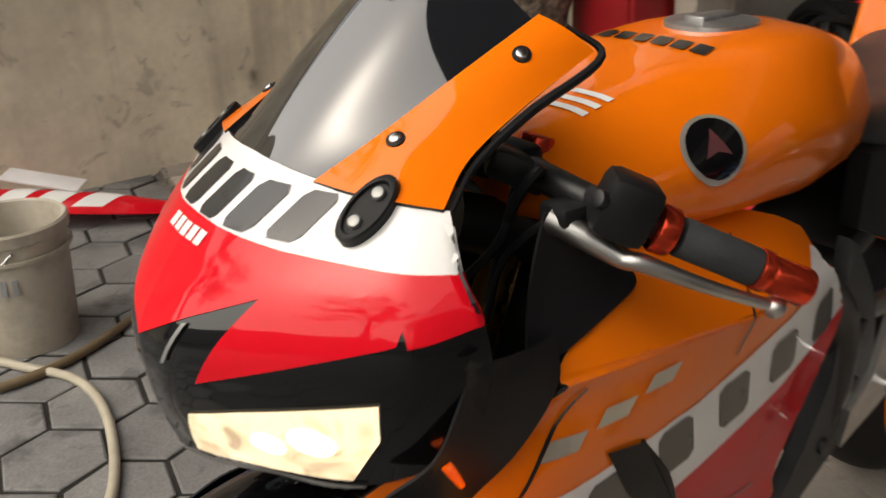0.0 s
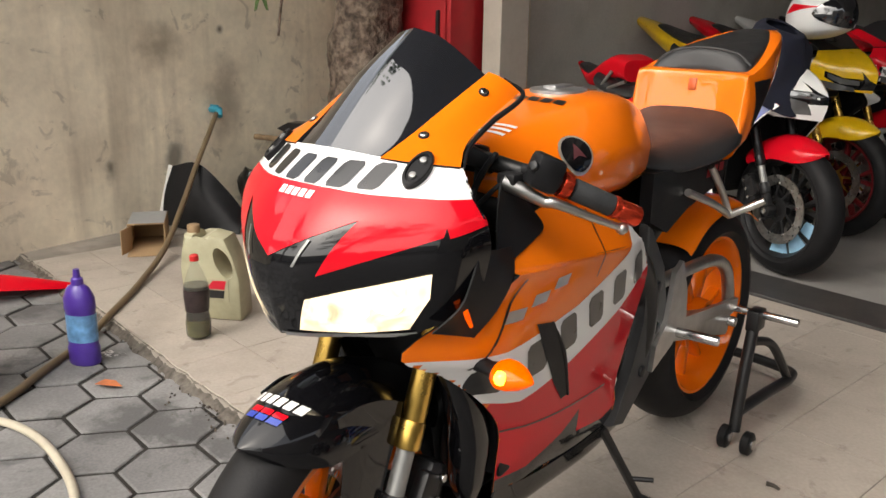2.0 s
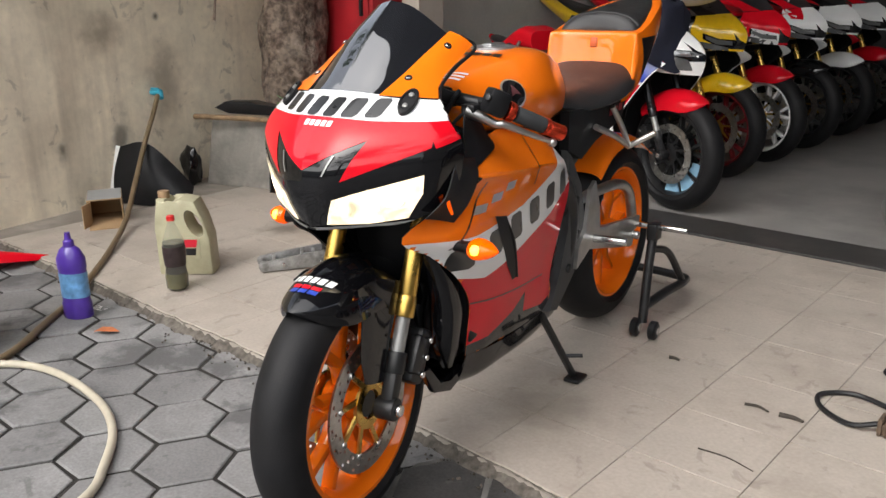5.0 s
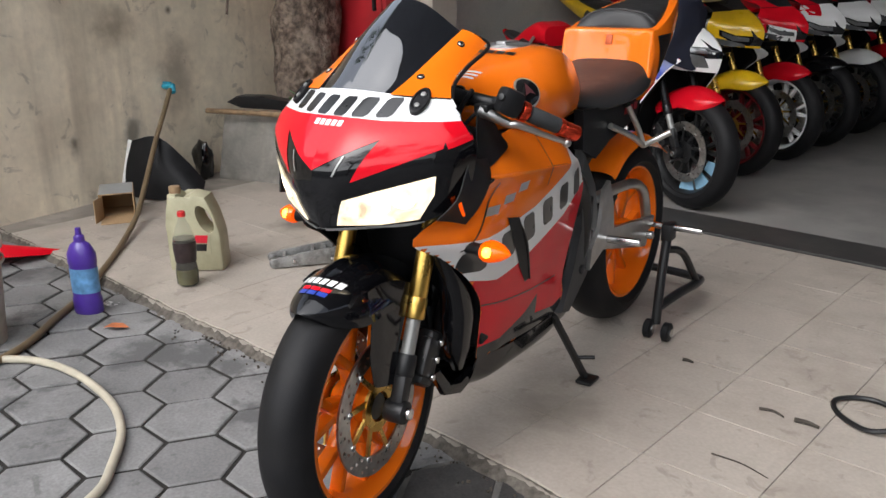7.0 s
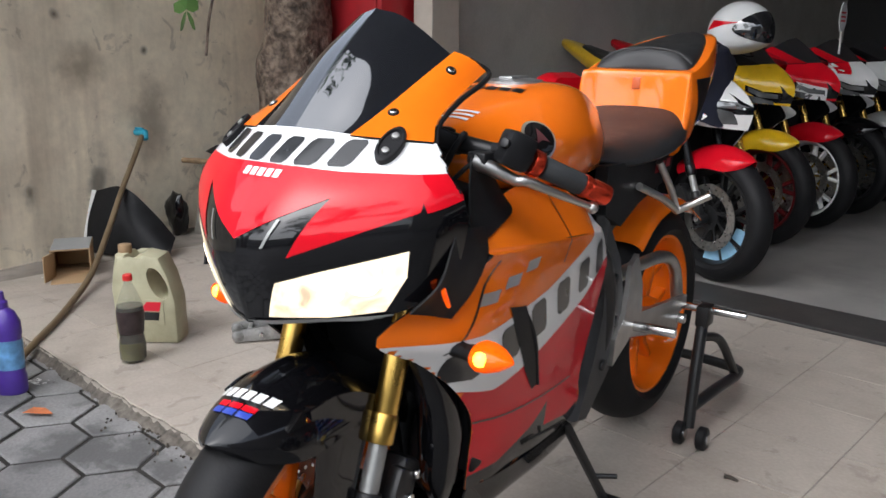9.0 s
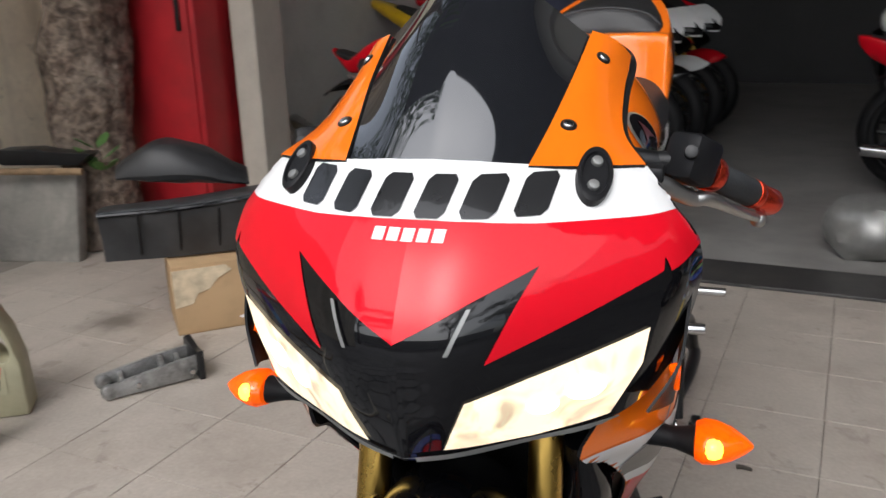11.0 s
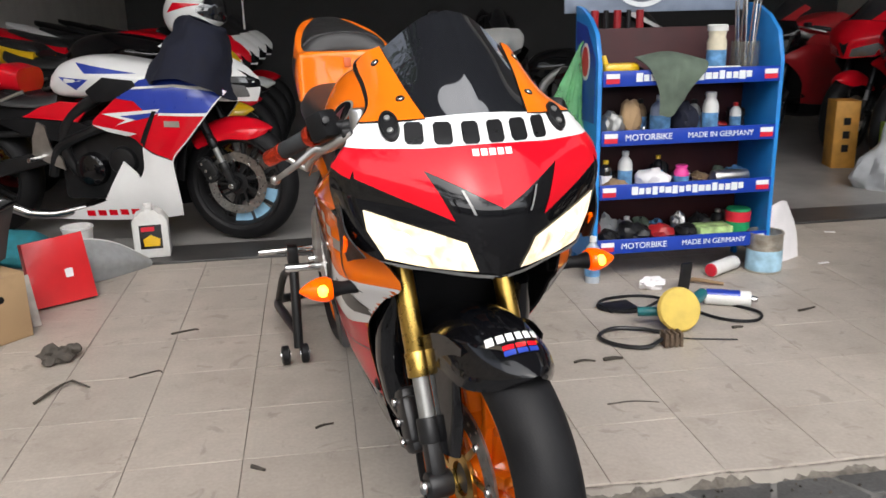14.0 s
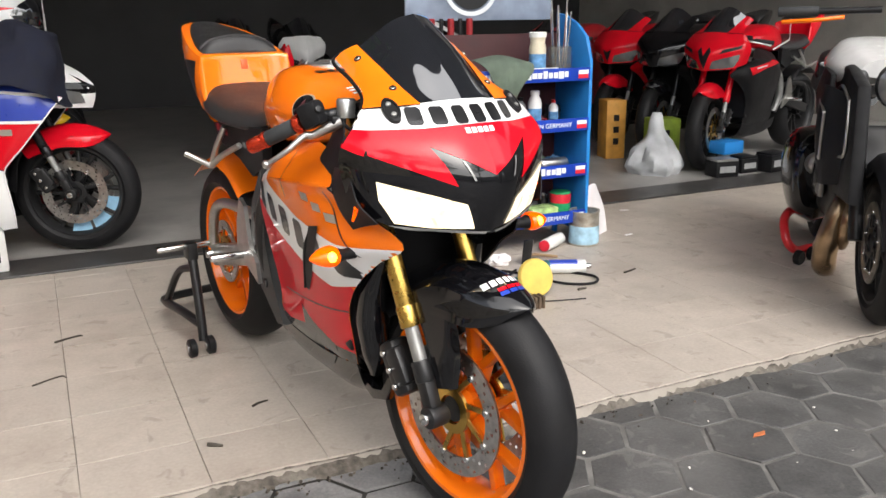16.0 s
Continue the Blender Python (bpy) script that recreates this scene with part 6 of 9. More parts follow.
bike_y, Y = parked("yellow sports motorcycle with gold forks and dark wheels", -0.80, 3.74, 73,
                   dict(cowl=YELLOW, panel=BLACK_GLOSS, fairing=YELLOW, tank=BLACK_GLOSS, tail=YELLOW, rim=RIM_RED, fender=YELLOW, belly=BLACK_SATIN, nose=small_nose, tail_rings=SLIM_TAIL), 4)
bike_r, RR = parked("red and white sports motorcycle with white front wheel", -0.78, 4.36, 73,
                    dict(cowl=RED, panel=RED, fairing=WHITE, tank=RED, tail=RED, rim=WHITE, fender=RED, belly=WHITE, nose=small_nose, tail_rings=SLIM_TAIL), 2)
paint_nose(RR, [[(0.03, 0.70), (0.05, 0.80), (0.24, 0.86), (0.24, 0.70)]], WHITE, "white lower nose")
bike_v, VV = parked("white and red sports motorcycle with black wheels", -0.76, 4.98, 73,
                    dict(cowl=WHITE, panel=RED, fairing=WHITE, tank=RED, tail=WHITE, rim=RIM_BLACK, fender=BLACK_GLOSS, belly=WHITE, nose=small_nose, tail_rings=SLIM_TAIL), 3)
paint_nose(VV, [[(0.10, 0.86), (0.25, 0.88), (0.25, 0.93), (0.06, 0.94)]], RED, "red stripe")
bike_s, SS = parked("white sports motorcycle with grey mudguard", -0.74, 5.66, 73,
                    dict(cowl=WHITE, panel=BLACK_GLOSS, fairing=WHITE, tank=BLACK_GLOSS, tail=BLACK_GLOSS, rim=RIM_BLACK, fender=WHITE, belly=WHITE, nose=small_nose, tail_rings=SLIM_TAIL), 3)
bike_t, TT = parked("white and dark red sports motorcycle in the dim garage", -0.72, 6.35, 73,
                    dict(cowl=WHITE, panel=RED, fairing=RED, tank=RED, tail=BLACK_GLOSS, rim=RIM_BLACK, fender=RED, belly=WHITE, nose=small_nose, tail_rings=SLIM_TAIL), 3)

for parts in (W, Y, RR, VV, SS, TT):
    for s in (1, -1):
        chin = [(0.0, 0.742), (0.0, 0.775), (0.03, 0.795), (0.055, 0.835), (0.045, 0.795), (0.10, 0.80), (0.165, 0.832), (0.16, 0.80), (0.11, 0.762), (0.05, 0.742)]
        decal("lamp_surround", [chin if s > 0 else mirrored(chin)], FRONT_PLANE, [bvh_of([parts["cowl"]])], BLACK_GLOSS, parts["cowl"], "black lamp surround", lift=0.001, step=0.02)
        eye = [(0.050, 0.765), (0.055, 0.788), (0.11, 0.798), (0.155, 0.822), (0.150, 0.800), (0.105, 0.770)]
        decal("lamp_glass", [eye if s > 0 else mirrored(eye)], FRONT_PLANE, [bvh_of([parts["cowl"]])], LAMP_OFF, parts["cowl"], "clear lamp glass", lift=0.004, step=0.02)

# right-hand group
bike_a, AA = parked("red and black sports motorcycle with clear screen", 3.58, 3.12, -72,
                    dict(cowl=RED, panel=RED, fairing=BLACK_SATIN, tank=RED, tail=RED, rim=RIM_BLACK, fender=RED, fork=RED, belly=BLACK_SATIN), 10)
bike_b, BB = parked("black sports motorcycle with dark screen", 3.58, 3.68, -72,
                    dict(cowl=BLACK_GLOSS, panel=BLACK_GLOSS, fairing=BLACK_SATIN, tank=BLACK_GLOSS, tail=BLACK_GLOSS, rim=RIM_BLACK, fork=FORK_BLACK), 10)
bike_c, CC = parked("red sports motorcycle with dark screen", 3.56, 4.22, -72,
                    dict(cowl=RED, panel=RED, fairing=RED, tank=RED, tail=BLACK_GLOSS, rim=RIM_BLACK, fender=RED, fork=FORK_BLACK), 10)
bike_d, DD = parked("dark red and black sports motorcycle in the shade", 3.30, 4.95, -74,
                    dict(cowl=BLACK_GLOSS, panel=RED_SHEET, fairing=RED_SHEET, tank=RED_SHEET, tail=BLACK_GLOSS, rim=RIM_BLACK, fork=FORK_BLACK), 10)
paint_nose(AA, [[(0.0, 0.70), (0.02, 0.74), (0.05, 0.82), (0.03, 0.85), (0.0, 0.79)], [(0.10, 0.80), (0.22, 0.84), (0.22, 0.86), (0.12, 0.83)]], BLACK_SATIN, "black nose intake")
paint_side(AA, [[(0.16, 0.70), (0.50, 0.745), (0.66, 0.72), (0.40, 0.69), (0.18, 0.65)]], RED, "red flash on the side")
paint_side(AA, [[(0.24, 0.70), (0.40, 0.715), (0.40, 0.705), (0.24, 0.69)]], WHITE, "thin white mark")
paint_nose(CC, [[(0.0, 0.70), (0.02, 0.74), (0.04, 0.80), (0.0, 0.78)]], BLACK_SATIN, "black nose intake")
# deep in the garage
for x, lb in ((0.66, "white and black motorcycle deep in the garage"), (1.17, "white and grey motorcycle parked deep in the garage")):
    parked(lb, x, 5.0, -7, dict(cowl=WHITE, panel=BLACK_GLOSS, fairing=BLACK_GLOSS, tank=BLACK_GLOSS, tail=BLACK_GLOSS, rim=RIM_BLACK, fork=FORK_BLACK, belly=ALU_GREY, fender=BLACK_GLOSS, carrier=STEEL, nose=small_nose, tail_rings=SLIM_TAIL), 8)
bike_f, FF = parked("low black motorcycle with red tail, standing side on", 2.07, 4.06, 80,
                    dict(cowl=WHITE, panel=WHITE, fairing=BLACK_GLOSS, tank=BLACK_GLOSS, tail=RED, rim=RIM_BLACK, fork=STEEL, belly=ALU_GREY, fender=RED_SHEET, carrier=STEEL, tail_drop=0.30, seat_drop=0.22, tank_shift=(0, -0.18)), 0)
bm = B()
rod(bm, (-0.17, 1.05, 0.20), (-0.18, 1.62, 0.225), 0.030, 0.034, 20, 0.005)
part("muffler", bm, STEEL, bike_f, "straight chromed muffler")


# ---- black naked motorcycle on a red stand at the apron's edge ----
PEARL = mat("pearl white tank paint", (0.75, 0.75, 0.74), 0.25, coat=1, var=0.04)
HEADER = mat("heat-tinted exhaust", (0.34, 0.24, 0.15), 0.3, metal=1, var=0.35, scale=14)
REDCAP_PAINT = mat("bright red enamel", (0.62, 0.02, 0.025), 0.35, coat=0.5, var=0.08, scale=10)
nk = thing("motorcycle", "black naked motorcycle with white tank on red stand", "motorcycle", pose(1.94, 0.37, 0.0, 0, 0, -41), ROW)
nm = dict(rim=RIM_BLACK, carrier=BLACK_METAL)
wheel(nk, (0, 0, 0.30), 0.30, 0.12, 0.222, nm, 0.15, (1, -1), 5)
wheel(nk, (0, 1.20, 0.315), 0.315, 0.18, 0.225, nm, 0.11, (-1,), 5)
for s in (1, -1):
    bm = B()
    rod(bm, (s * 0.105, 0.02, 0.30), (s * 0.105, 0.27, 0.90), 0.026, seg=18, bevel=0.003)
    part("fork_leg", bm, FORK_BLACK, nk)
    bm = B()
    rod(bm, (s * 0.06, 0.27, 1.12), (s * 0.41, 0.36, 1.115), 0.013, seg=14)
    hb = part("handlebar", bm, BLACK_METAL, nk)
    bm = B()
    rod(bm, (s * 0.27, 0.325, 1.117), (s * 0.41, 0.36, 1.115), 0.019, seg=16, bevel=0.002)
    part("grip", bm, GRIP, hb)
    bm = B()
    tube(bm, [(s * 0.19, 0.25, 1.095), (s * 0.29, 0.25, 1.085), (s * 0.40, 0.30, 1.078)], 0.008, 14, 8)
    part("lever", bm, ORANGE, hb, "orange lever")
    bm = B()
    sheet(bm, [[(s * 0.12, 0.20, 0.80), (s * 0.20, 0.34, 0.84), (s * 0.19, 0.50, 0.82)],
               [(s * 0.13, 0.16, 0.66), (s * 0.22, 0.30, 0.66), (s * 0.20, 0.46, 0.66)],
               [(s * 0.12, 0.18, 0.48), (s * 0.20, 0.30, 0.46), (s * 0.18, 0.42, 0.48)]], 12, 16, 0.012 * s)
    sc = part("radiator_shroud", bm, BLACK_SATIN, nk, "black shroud with a rimmed panel")
    bm = B()
    tube(bm, [(s * 0.222, 0.26, 0.74), (s * 0.222, 0.37, 0.78), (s * 0.218, 0.38, 0.58), (s * 0.222, 0.27, 0.56), (s * 0.222, 0.26, 0.74)], 0.006, 30, 8, smooth=False)
    part("panel_rim", bm, ALU, sc)
    bm = B()
    tube(bm, [(s * 0.07, 0.30, 0.42), (s * 0.10, 0.22, 0.33), (s * 0.10, 0.28, 0.22), (s * 0.07, 0.48, 0.19)], 0.024, 18, 12)
    part("exhaust_header", bm, HEADER, nk)
    bm = B()
    lathe(bm, [(0, 0.02), (0.05, 0.018), (0.085, 0.006), (0.092, -0.02), (0.08, -0.05)], 28, Matrix.Translation((s * 0.17, 0.60, 0.44)) @ Matrix.Rotation(radians(90 * s), 4, "Y"))
    part("engine_cover", bm, BLACK_GLOSS, nk)
bm = B()
box(bm, (0, 0.52, 0.44), (0.30, 0.42, 0.34), 0.035)
box(bm, (0, 0.36, 0.56), (0.28, 0.18, 0.22), 0.03, Matrix.Rotation(radians(-25), 4, "X"))
part("engine", bm, BLACK_METAL, nk)
bm = B()
loft(bm, [[(x * 1.05, y, z + 0.02) for x, y, z in r] for r in TANK_RINGS], 30, 20)
part("fuel_tank", bm, PEARL, nk)
bm = B()
loft(bm, [[(x, 0.86 + (y - 0.86) * 0.8, z - 0.05) for x, y, z in r] for r in SEAT_RINGS], 18, 16)
part("seat", bm, SEAT, nk)
bm = B()
loft(bm, [[(x * 0.9, 1.10 + (y - 1.235) * 0.6, z - 0.11 - (y - 1.235) * 0.12) for x, y, z in r] for r in TAIL_RINGS], 18, 16)
part("tail_cowl", bm, BLACK_GLOSS, nk)
bm = B()
lathe(bm, [(0, -0.05), (0.05, -0.048), (0.085, -0.02), (0.09, 0.01), (0.06, 0.06), (0, 0.08)], 28, Matrix.Translation((0, 0.08, 0.86)) @ Matrix.Rotation(radians(-90), 4, "X"))
part("headlight", bm, LAMP_OFF, nk)
for s in (1, -1):
    bm = B()
    bar(bm, (s * 0.11, 0.86, 0.42), (s * 0.115, 1.21, 0.32), 0.035, 0.07, 0.01)
    part("swingarm", bm, BLACK_METAL, nk)
bm = B()
loft(bm, [[(0, 0.68, 0.57), (0.06, 0.68, 0.55), (0.085, 0.68, 0.46), (0.06, 0.68, 0.30), (0, 0.68, 0.27)],
          [(0, 0.74, 0.61), (0.08, 0.74, 0.58), (0.115, 0.74, 0.46), (0.09, 0.74, 0.26), (0, 0.74, 0.20)],
          [(0, 0.95, 0.61), (0.09, 0.95, 0.58), (0.13, 0.95, 0.44), (0.09, 0.95, 0.24), (0, 0.95, 0.17)],
          [(0, 1.15, 0.54), (0.06, 1.15, 0.52), (0.10, 1.15, 0.42), (0.06, 1.15, 0.28), (0, 1.15, 0.24)]], 24, 20)
bmesh.ops.transform(bm, matrix=Matrix.Translation((-0.15, 0, 0)), verts=bm.verts[:])
cc = part("crankcase", bm, BLACK_GLOSS, nk, "dark rounded engine side case")
bm = B()
lathe(bm, [(0, 0.020), (0.026, 0.018), (0.034, 0.010), (0.045, 0.012), (0.050, 0.002), (0.048, -0.03)], 28, Matrix.Translation((-0.165, 0.678, 0.475)) @ Matrix.Rotation(radians(90), 4, "X"))
part("oil_cap", bm, ALU, cc, "round bright cap")
bm = B()
tube(bm, [(-0.10, 0.30, 0.42), (-0.13, 0.27, 0.34), (-0.155, 0.28, 0.22), (-0.15, 0.33, 0.12), (-0.12, 0.46, 0.085), (-0.10, 0.75, 0.09)], [0.030, 0.042, 0.048, 0.048, 0.042, 0.036], 28, 16)
part("exhaust_bend", bm, HEADER, nk, "bronze heat-tinted exhaust bend")
bm = B()
prism(bm, [(-0.02, 0.44), (0.30, 0.42), (0.52, 0.52), (0.62, 0.70), (0.58, 0.88), (0.30, 0.92), (0.04, 0.86)], 0.05, "x", -0.155, 0.012)
slab = part("side_shroud", bm, BLACK_SATIN, nk, "black side shroud with a bright-rimmed panel")
bm = B()
tube(bm, [(-0.162, 0.12, 0.80), (-0.162, 0.30, 0.84), (-0.162, 0.44, 0.77), (-0.162, 0.43, 0.60), (-0.162, 0.14, 0.59), (-0.162, 0.10, 0.68), (-0.162, 0.12, 0.80)], 0.006, 50, 8)
part("panel_rim", bm, ALU, slab, "bright rim of the shroud panel")
bm = B()
box(bm, (-0.17, 0.50, 0.44), (0.02, 0.10, 0.14), 0.006)
part("guard_plate", bm, ALU_GREY, nk)
bm = B()
prism(bm, [(0.30, 0.66), (0.62, 0.70), (0.66, 0.80), (0.50, 0.90), (0.33, 0.88)], 0.02, "x", -0.20, 0.004)
part("air_scoop", bm, BLACK_SATIN, nk, "black side scoop under the tank")
bm = B()
bar(bm, (-0.16, 0.74, 0.34), (-0.25, 0.76, 0.345), 0.05, 0.02, 0.004)
part("footpeg", bm, ALU, nk)
bm = B()
sheet(bm, [[(0, -0.30, 0.36), (0.06, -0.29, 0.35), (0.075, -0.26, 0.33)], [(0, -0.20, 0.56), (0.06, -0.19, 0.55), (0.075, -0.17, 0.50)], [(0, 0.0, 0.635), (0.06, 0.0, 0.62), (0.075, 0.0, 0.56)], [(0, 0.18, 0.58), (0.06, 0.17, 0.57), (0.075, 0.14, 0.51)]], 8, 18, 0.003, True)
part("mudguard", bm, BLACK_SATIN, nk)
rs = thing("paddock_stand", "red steel paddock stand with black rollers", "paddock stand", pose(2.40, 1.08, 0, 0, 0, 10))
bm = B()
tube(bm, [(0.24, 0.0, 0.035), (0.02, 0.02, 0.045), (-0.09, 0.03, 0.05), (-0.125, 0.06, 0.10), (-0.06, 0.12, 0.18), (0.08, 0.16, 0.21)], 0.02, 30, 12)
part("frame_tube", bm, REDCAP_PAINT, rs)
for dx in (-0.14, -0.03):
    bm = B()
    lathe(bm, [(0, -0.016), (0.028, -0.016), (0.034, -0.010), (0.034, 0.010), (0.028, 0.016), (0, 0.016)], 22, Matrix.Translation((dx, -0.02, 0.034)) @ Matrix.Rotation(radians(90), 4, "X"))
    part("roller", bm, BLACK_SATIN, rs)

# ---- loose things on the ground and along the wall ----
rnd = random.Random(11)
CARD = mat("brown cardboard", (0.42, 0.28, 0.15), 0.85, var=0.12, scale=12, bump=0.25, bscale=150, dirt=(0.25, 0.16, 0.09), dirt_amount=0.4, dirt_scale=6)
PURPLE = mat("purple plastic", (0.07, 0.03, 0.28), 0.35, coat=0.3, var=0.08)
LABEL_BLUE = mat("printed blue label", (0.12, 0.28, 0.5), 0.4, var=0.5, scale=25)
OILJUG = mat("beige plastic jug", (0.42, 0.40, 0.27), 0.4, var=0.1, scale=10, dirt=(0.2, 0.18, 0.1), dirt_amount=0.4, dirt_scale=8)
COLA = mat("dark used oil in a bottle", (0.02, 0.016, 0.012), 0.12, coat=1, var=0.2)
CLEARP = mat("cloudy clear plastic", (0.20, 0.20, 0.17), 0.15, coat=0.5, var=0.1, alpha=0.2)
OLIVE = mat("murky olive liquid", (0.075, 0.07, 0.022), 0.2, coat=0.6, var=0.3, scale=30)
REDCAP = mat("red plastic", (0.55, 0.02, 0.02), 0.4, var=0.06)
WHITEP = mat("white plastic", (0.72, 0.72, 0.70), 0.4, var=0.06, scale=12, dirt=(0.4, 0.38, 0.33), dirt_amount=0.35, dirt_scale=9)
BUCKETP = mat("dirty cream bucket plastic", (0.50, 0.46, 0.38), 0.5, var=0.1, scale=8, dirt=(0.2, 0.16, 0.11), dirt_amount=0.6, dirt_scale=7)
HOSE_BROWN = mat("brown rubber hose", (0.16, 0.115, 0.065), 0.5, var=0.15, scale=20)
HOSE_PALE = mat("pale plastic hose", (0.46, 0.42, 0.33), 0.4, var=0.1, scale=20)
TEAL = mat("teal plastic", (0.015, 0.13, 0.14), 0.4, var=0.1)
CYAN = mat("blue plastic fitting", (0.04, 0.33, 0.46), 0.35, var=0.08)
CONCRETE = mat("rough concrete", (0.24, 0.225, 0.20), 0.9, var=0.3, scale=9, bump=1.0, bscale=70, dirt=(0.10, 0.09, 0.08), dirt_amount=0.6, dirt_scale=5)
BARK = mat("tree bark", (0.13, 0.095, 0.072), 0.95, var=0.5, scale=14, fine=0.4, bump=1.0, bscale=28, bdist=0.03, dirt=(0.30, 0.25, 0.20), dirt_amount=0.8, dirt_scale=7)
LEAF = mat("green leaf", (0.06, 0.13, 0.03), 0.5, var=0.3, scale=12, island=0.35)
DRYLEAF = mat("dry leaf", (0.45, 0.14, 0.05), 0.7, var=0.3, scale=40)
WOOD = mat("weathered wood", (0.24, 0.16, 0.09), 0.8, var=0.3, scale=18, bump=0.4, bscale=120)
RAG = mat("grey green cloth", (0.10, 0.13, 0.10), 0.95, var=0.25, scale=14, bump=0.6, bscale=200)
FELT = mat("yellow polishing foam", (0.60, 0.44, 0.10), 0.9, var=0.12, scale=20, bump=0.5, bscale=250)
PINK = mat("pink plastic", (0.75, 0.06, 0.30), 0.4, var=0.05)
GREENBAG = mat("green plastic film", (0.16, 0.46, 0.20), 0.25, var=0.35, scale=9, alpha=0.6)
WHITEBAG = mat("white plastic film", (0.56, 0.58, 0.60), 0.35, var=0.25, scale=6, bump=0.6, bscale=30, alpha=0.85)
TWIG = mat("dark debris", (0.05, 0.042, 0.034), 0.9, var=0.4, scale=60)
PAPER = mat("white paper", (0.75, 0.73, 0.74), 0.7, var=0.08, scale=10)
GREYP = mat("grey plastic panel", (0.30, 0.31, 0.31), 0.4, var=0.1)
SHELF_BLUE = mat("bright blue painted steel", (0.02, 0.22, 0.60), 0.4, var=0.08, scale=6, dirt=(0.02, 0.1, 0.28), dirt_amount=0.3, dirt_scale=5)
SHELF_DEEP = mat("deep blue print", (0.01, 0.045, 0.36), 0.35, var=0.06)
PRINT_WHITE = mat("white print", (0.75, 0.78, 0.8), 0.4, var=0.04)
PRINT_RED = mat("red print", (0.6, 0.02, 0.04), 0.4, var=0.04)


def bottle(name, label, x, y, z, prof, material, cap=None, cap_prof=None, seg=26, squash=1.0, rz=0.0, m=None, extra=()):
    t = thing(name, label, "bottle", m or pose(x, y, z, 0, 0, rz))
    sq = Matrix.Diagonal((1, squash, 1, 1))
    bm = B()
    lathe(bm, prof, seg, sq)
    part("body", bm, material, t)
    if cap:
        bm = B()
        lathe(bm, cap_prof, 18)
        part("cap", bm, cap, t)
    for nm, pr, mt, lb in extra:
        bm = B()
        lathe(bm, pr, seg, sq, closed=True)
        part(nm, bm, mt, t, lb)
    return t


# hoses
bm = B()
tube(bm, [(-3.19, 1.42, 0.56), (-3.10, 1.33, 0.48), (-2.98, 1.18, 0.32), (-2.82, 1.02, 0.17), (-2.55, 0.80, 0.055), (-2.25, 0.55, 0.015), (-2.01, 0.345, 0.008), (-1.86, 0.19, -0.014), (-1.70, 0.01, -0.016), (-1.52, -0.20, -0.017), (-1.46, -0.42, -0.017), (-1.60, -0.62, -0.017)], 0.0135, 110, 12)
hose = solo("garden_hose", bm, HOSE_BROWN, "brown rubber hose running from a wall tap", "hose")
bm = B()
tube(bm, [(-1.75, -0.50, -0.018), (-1.55, -0.33, -0.018), (-1.406, -0.205, -0.018), (-1.212, -0.155, -0.018), (-0.95, -0.168, -0.018), (-0.764, -0.228, -0.018), (-0.618, -0.327, -0.018), (-0.511, -0.432, -0.018), (-0.46, -0.62, -0.018), (-0.56, -0.85, -0.018)], 0.0125, 90, 12)
hose2 = solo("garden_hose", bm, HOSE_PALE, "pale plastic hose curled on the pavers", "hose")
tap = thing("wall_tap", "blue plastic hose tap on the plaster wall", "tap", pose(-3.235, 1.44, 0.572, 0, 0, 9.5))
bm = B()
rod(bm, (-0.07, 0, 0.0), (0.04, 0.0, 0.005), 0.016, 0.018, 16, 0.003)
part("valve_body", bm, CYAN, tap)
bm = B()
rod(bm, (0.03, 0.0, 0.0), (0.055, -0.015, -0.028), 0.019, 0.015, 16, 0.003)
part("hose_nut", bm, CYAN, tap)
bm = B()
box(bm, (-0.01, 0.0, 0.024), (0.06, 0.018, 0.01), 0.003)
part("lever", bm, CYAN, tap)

# bucket
bk = thing("bucket", "dirty cream plastic bucket standing on the pavers", "bucket", pose(-1.735, -0.285, GZ))
bm = B()
lathe(bm, [(0, 0.004), (0.120, 0.004), (0.125, 0.0), (0.150, 0.33), (0.158, 0.335), (0.160, 0.365), (0.154, 0.372), (0.146, 0.368), (0.142, 0.33), (0.118, 0.012), (0, 0.012)], 44)
part("tub", bm, BUCKETP, bk)
bm = B()
lathe(bm, [(0.1525, 0.285), (0.158, 0.285), (0.158, 0.295), (0.153, 0.295)], 44, closed=True)
part("rib", bm, BUCKETP, bk)
bm = B()
tube(bm, [(0.155, 0, 0.32), (0.11, -0.10, 0.22), (0.0, -0.165, 0.17), (-0.11, -0.10, 0.22), (-0.155, 0, 0.32)], 0.004, 30, 8)
part("handle", bm, STEEL, bk)
bm = B()
for k in range(4):
    a = radians(-40 + 12 * k)
    box_m(bm, Matrix.Translation((0.1435 * math.cos(a), 0.1435 * math.sin(a), 0.22)) @ Matrix.Rotation(a, 4, "Z"), (0.004, 0.016, 0.045), 0.0)
part("printed_bars", bm, GREYP, bk, "faded grey print on the bucket")

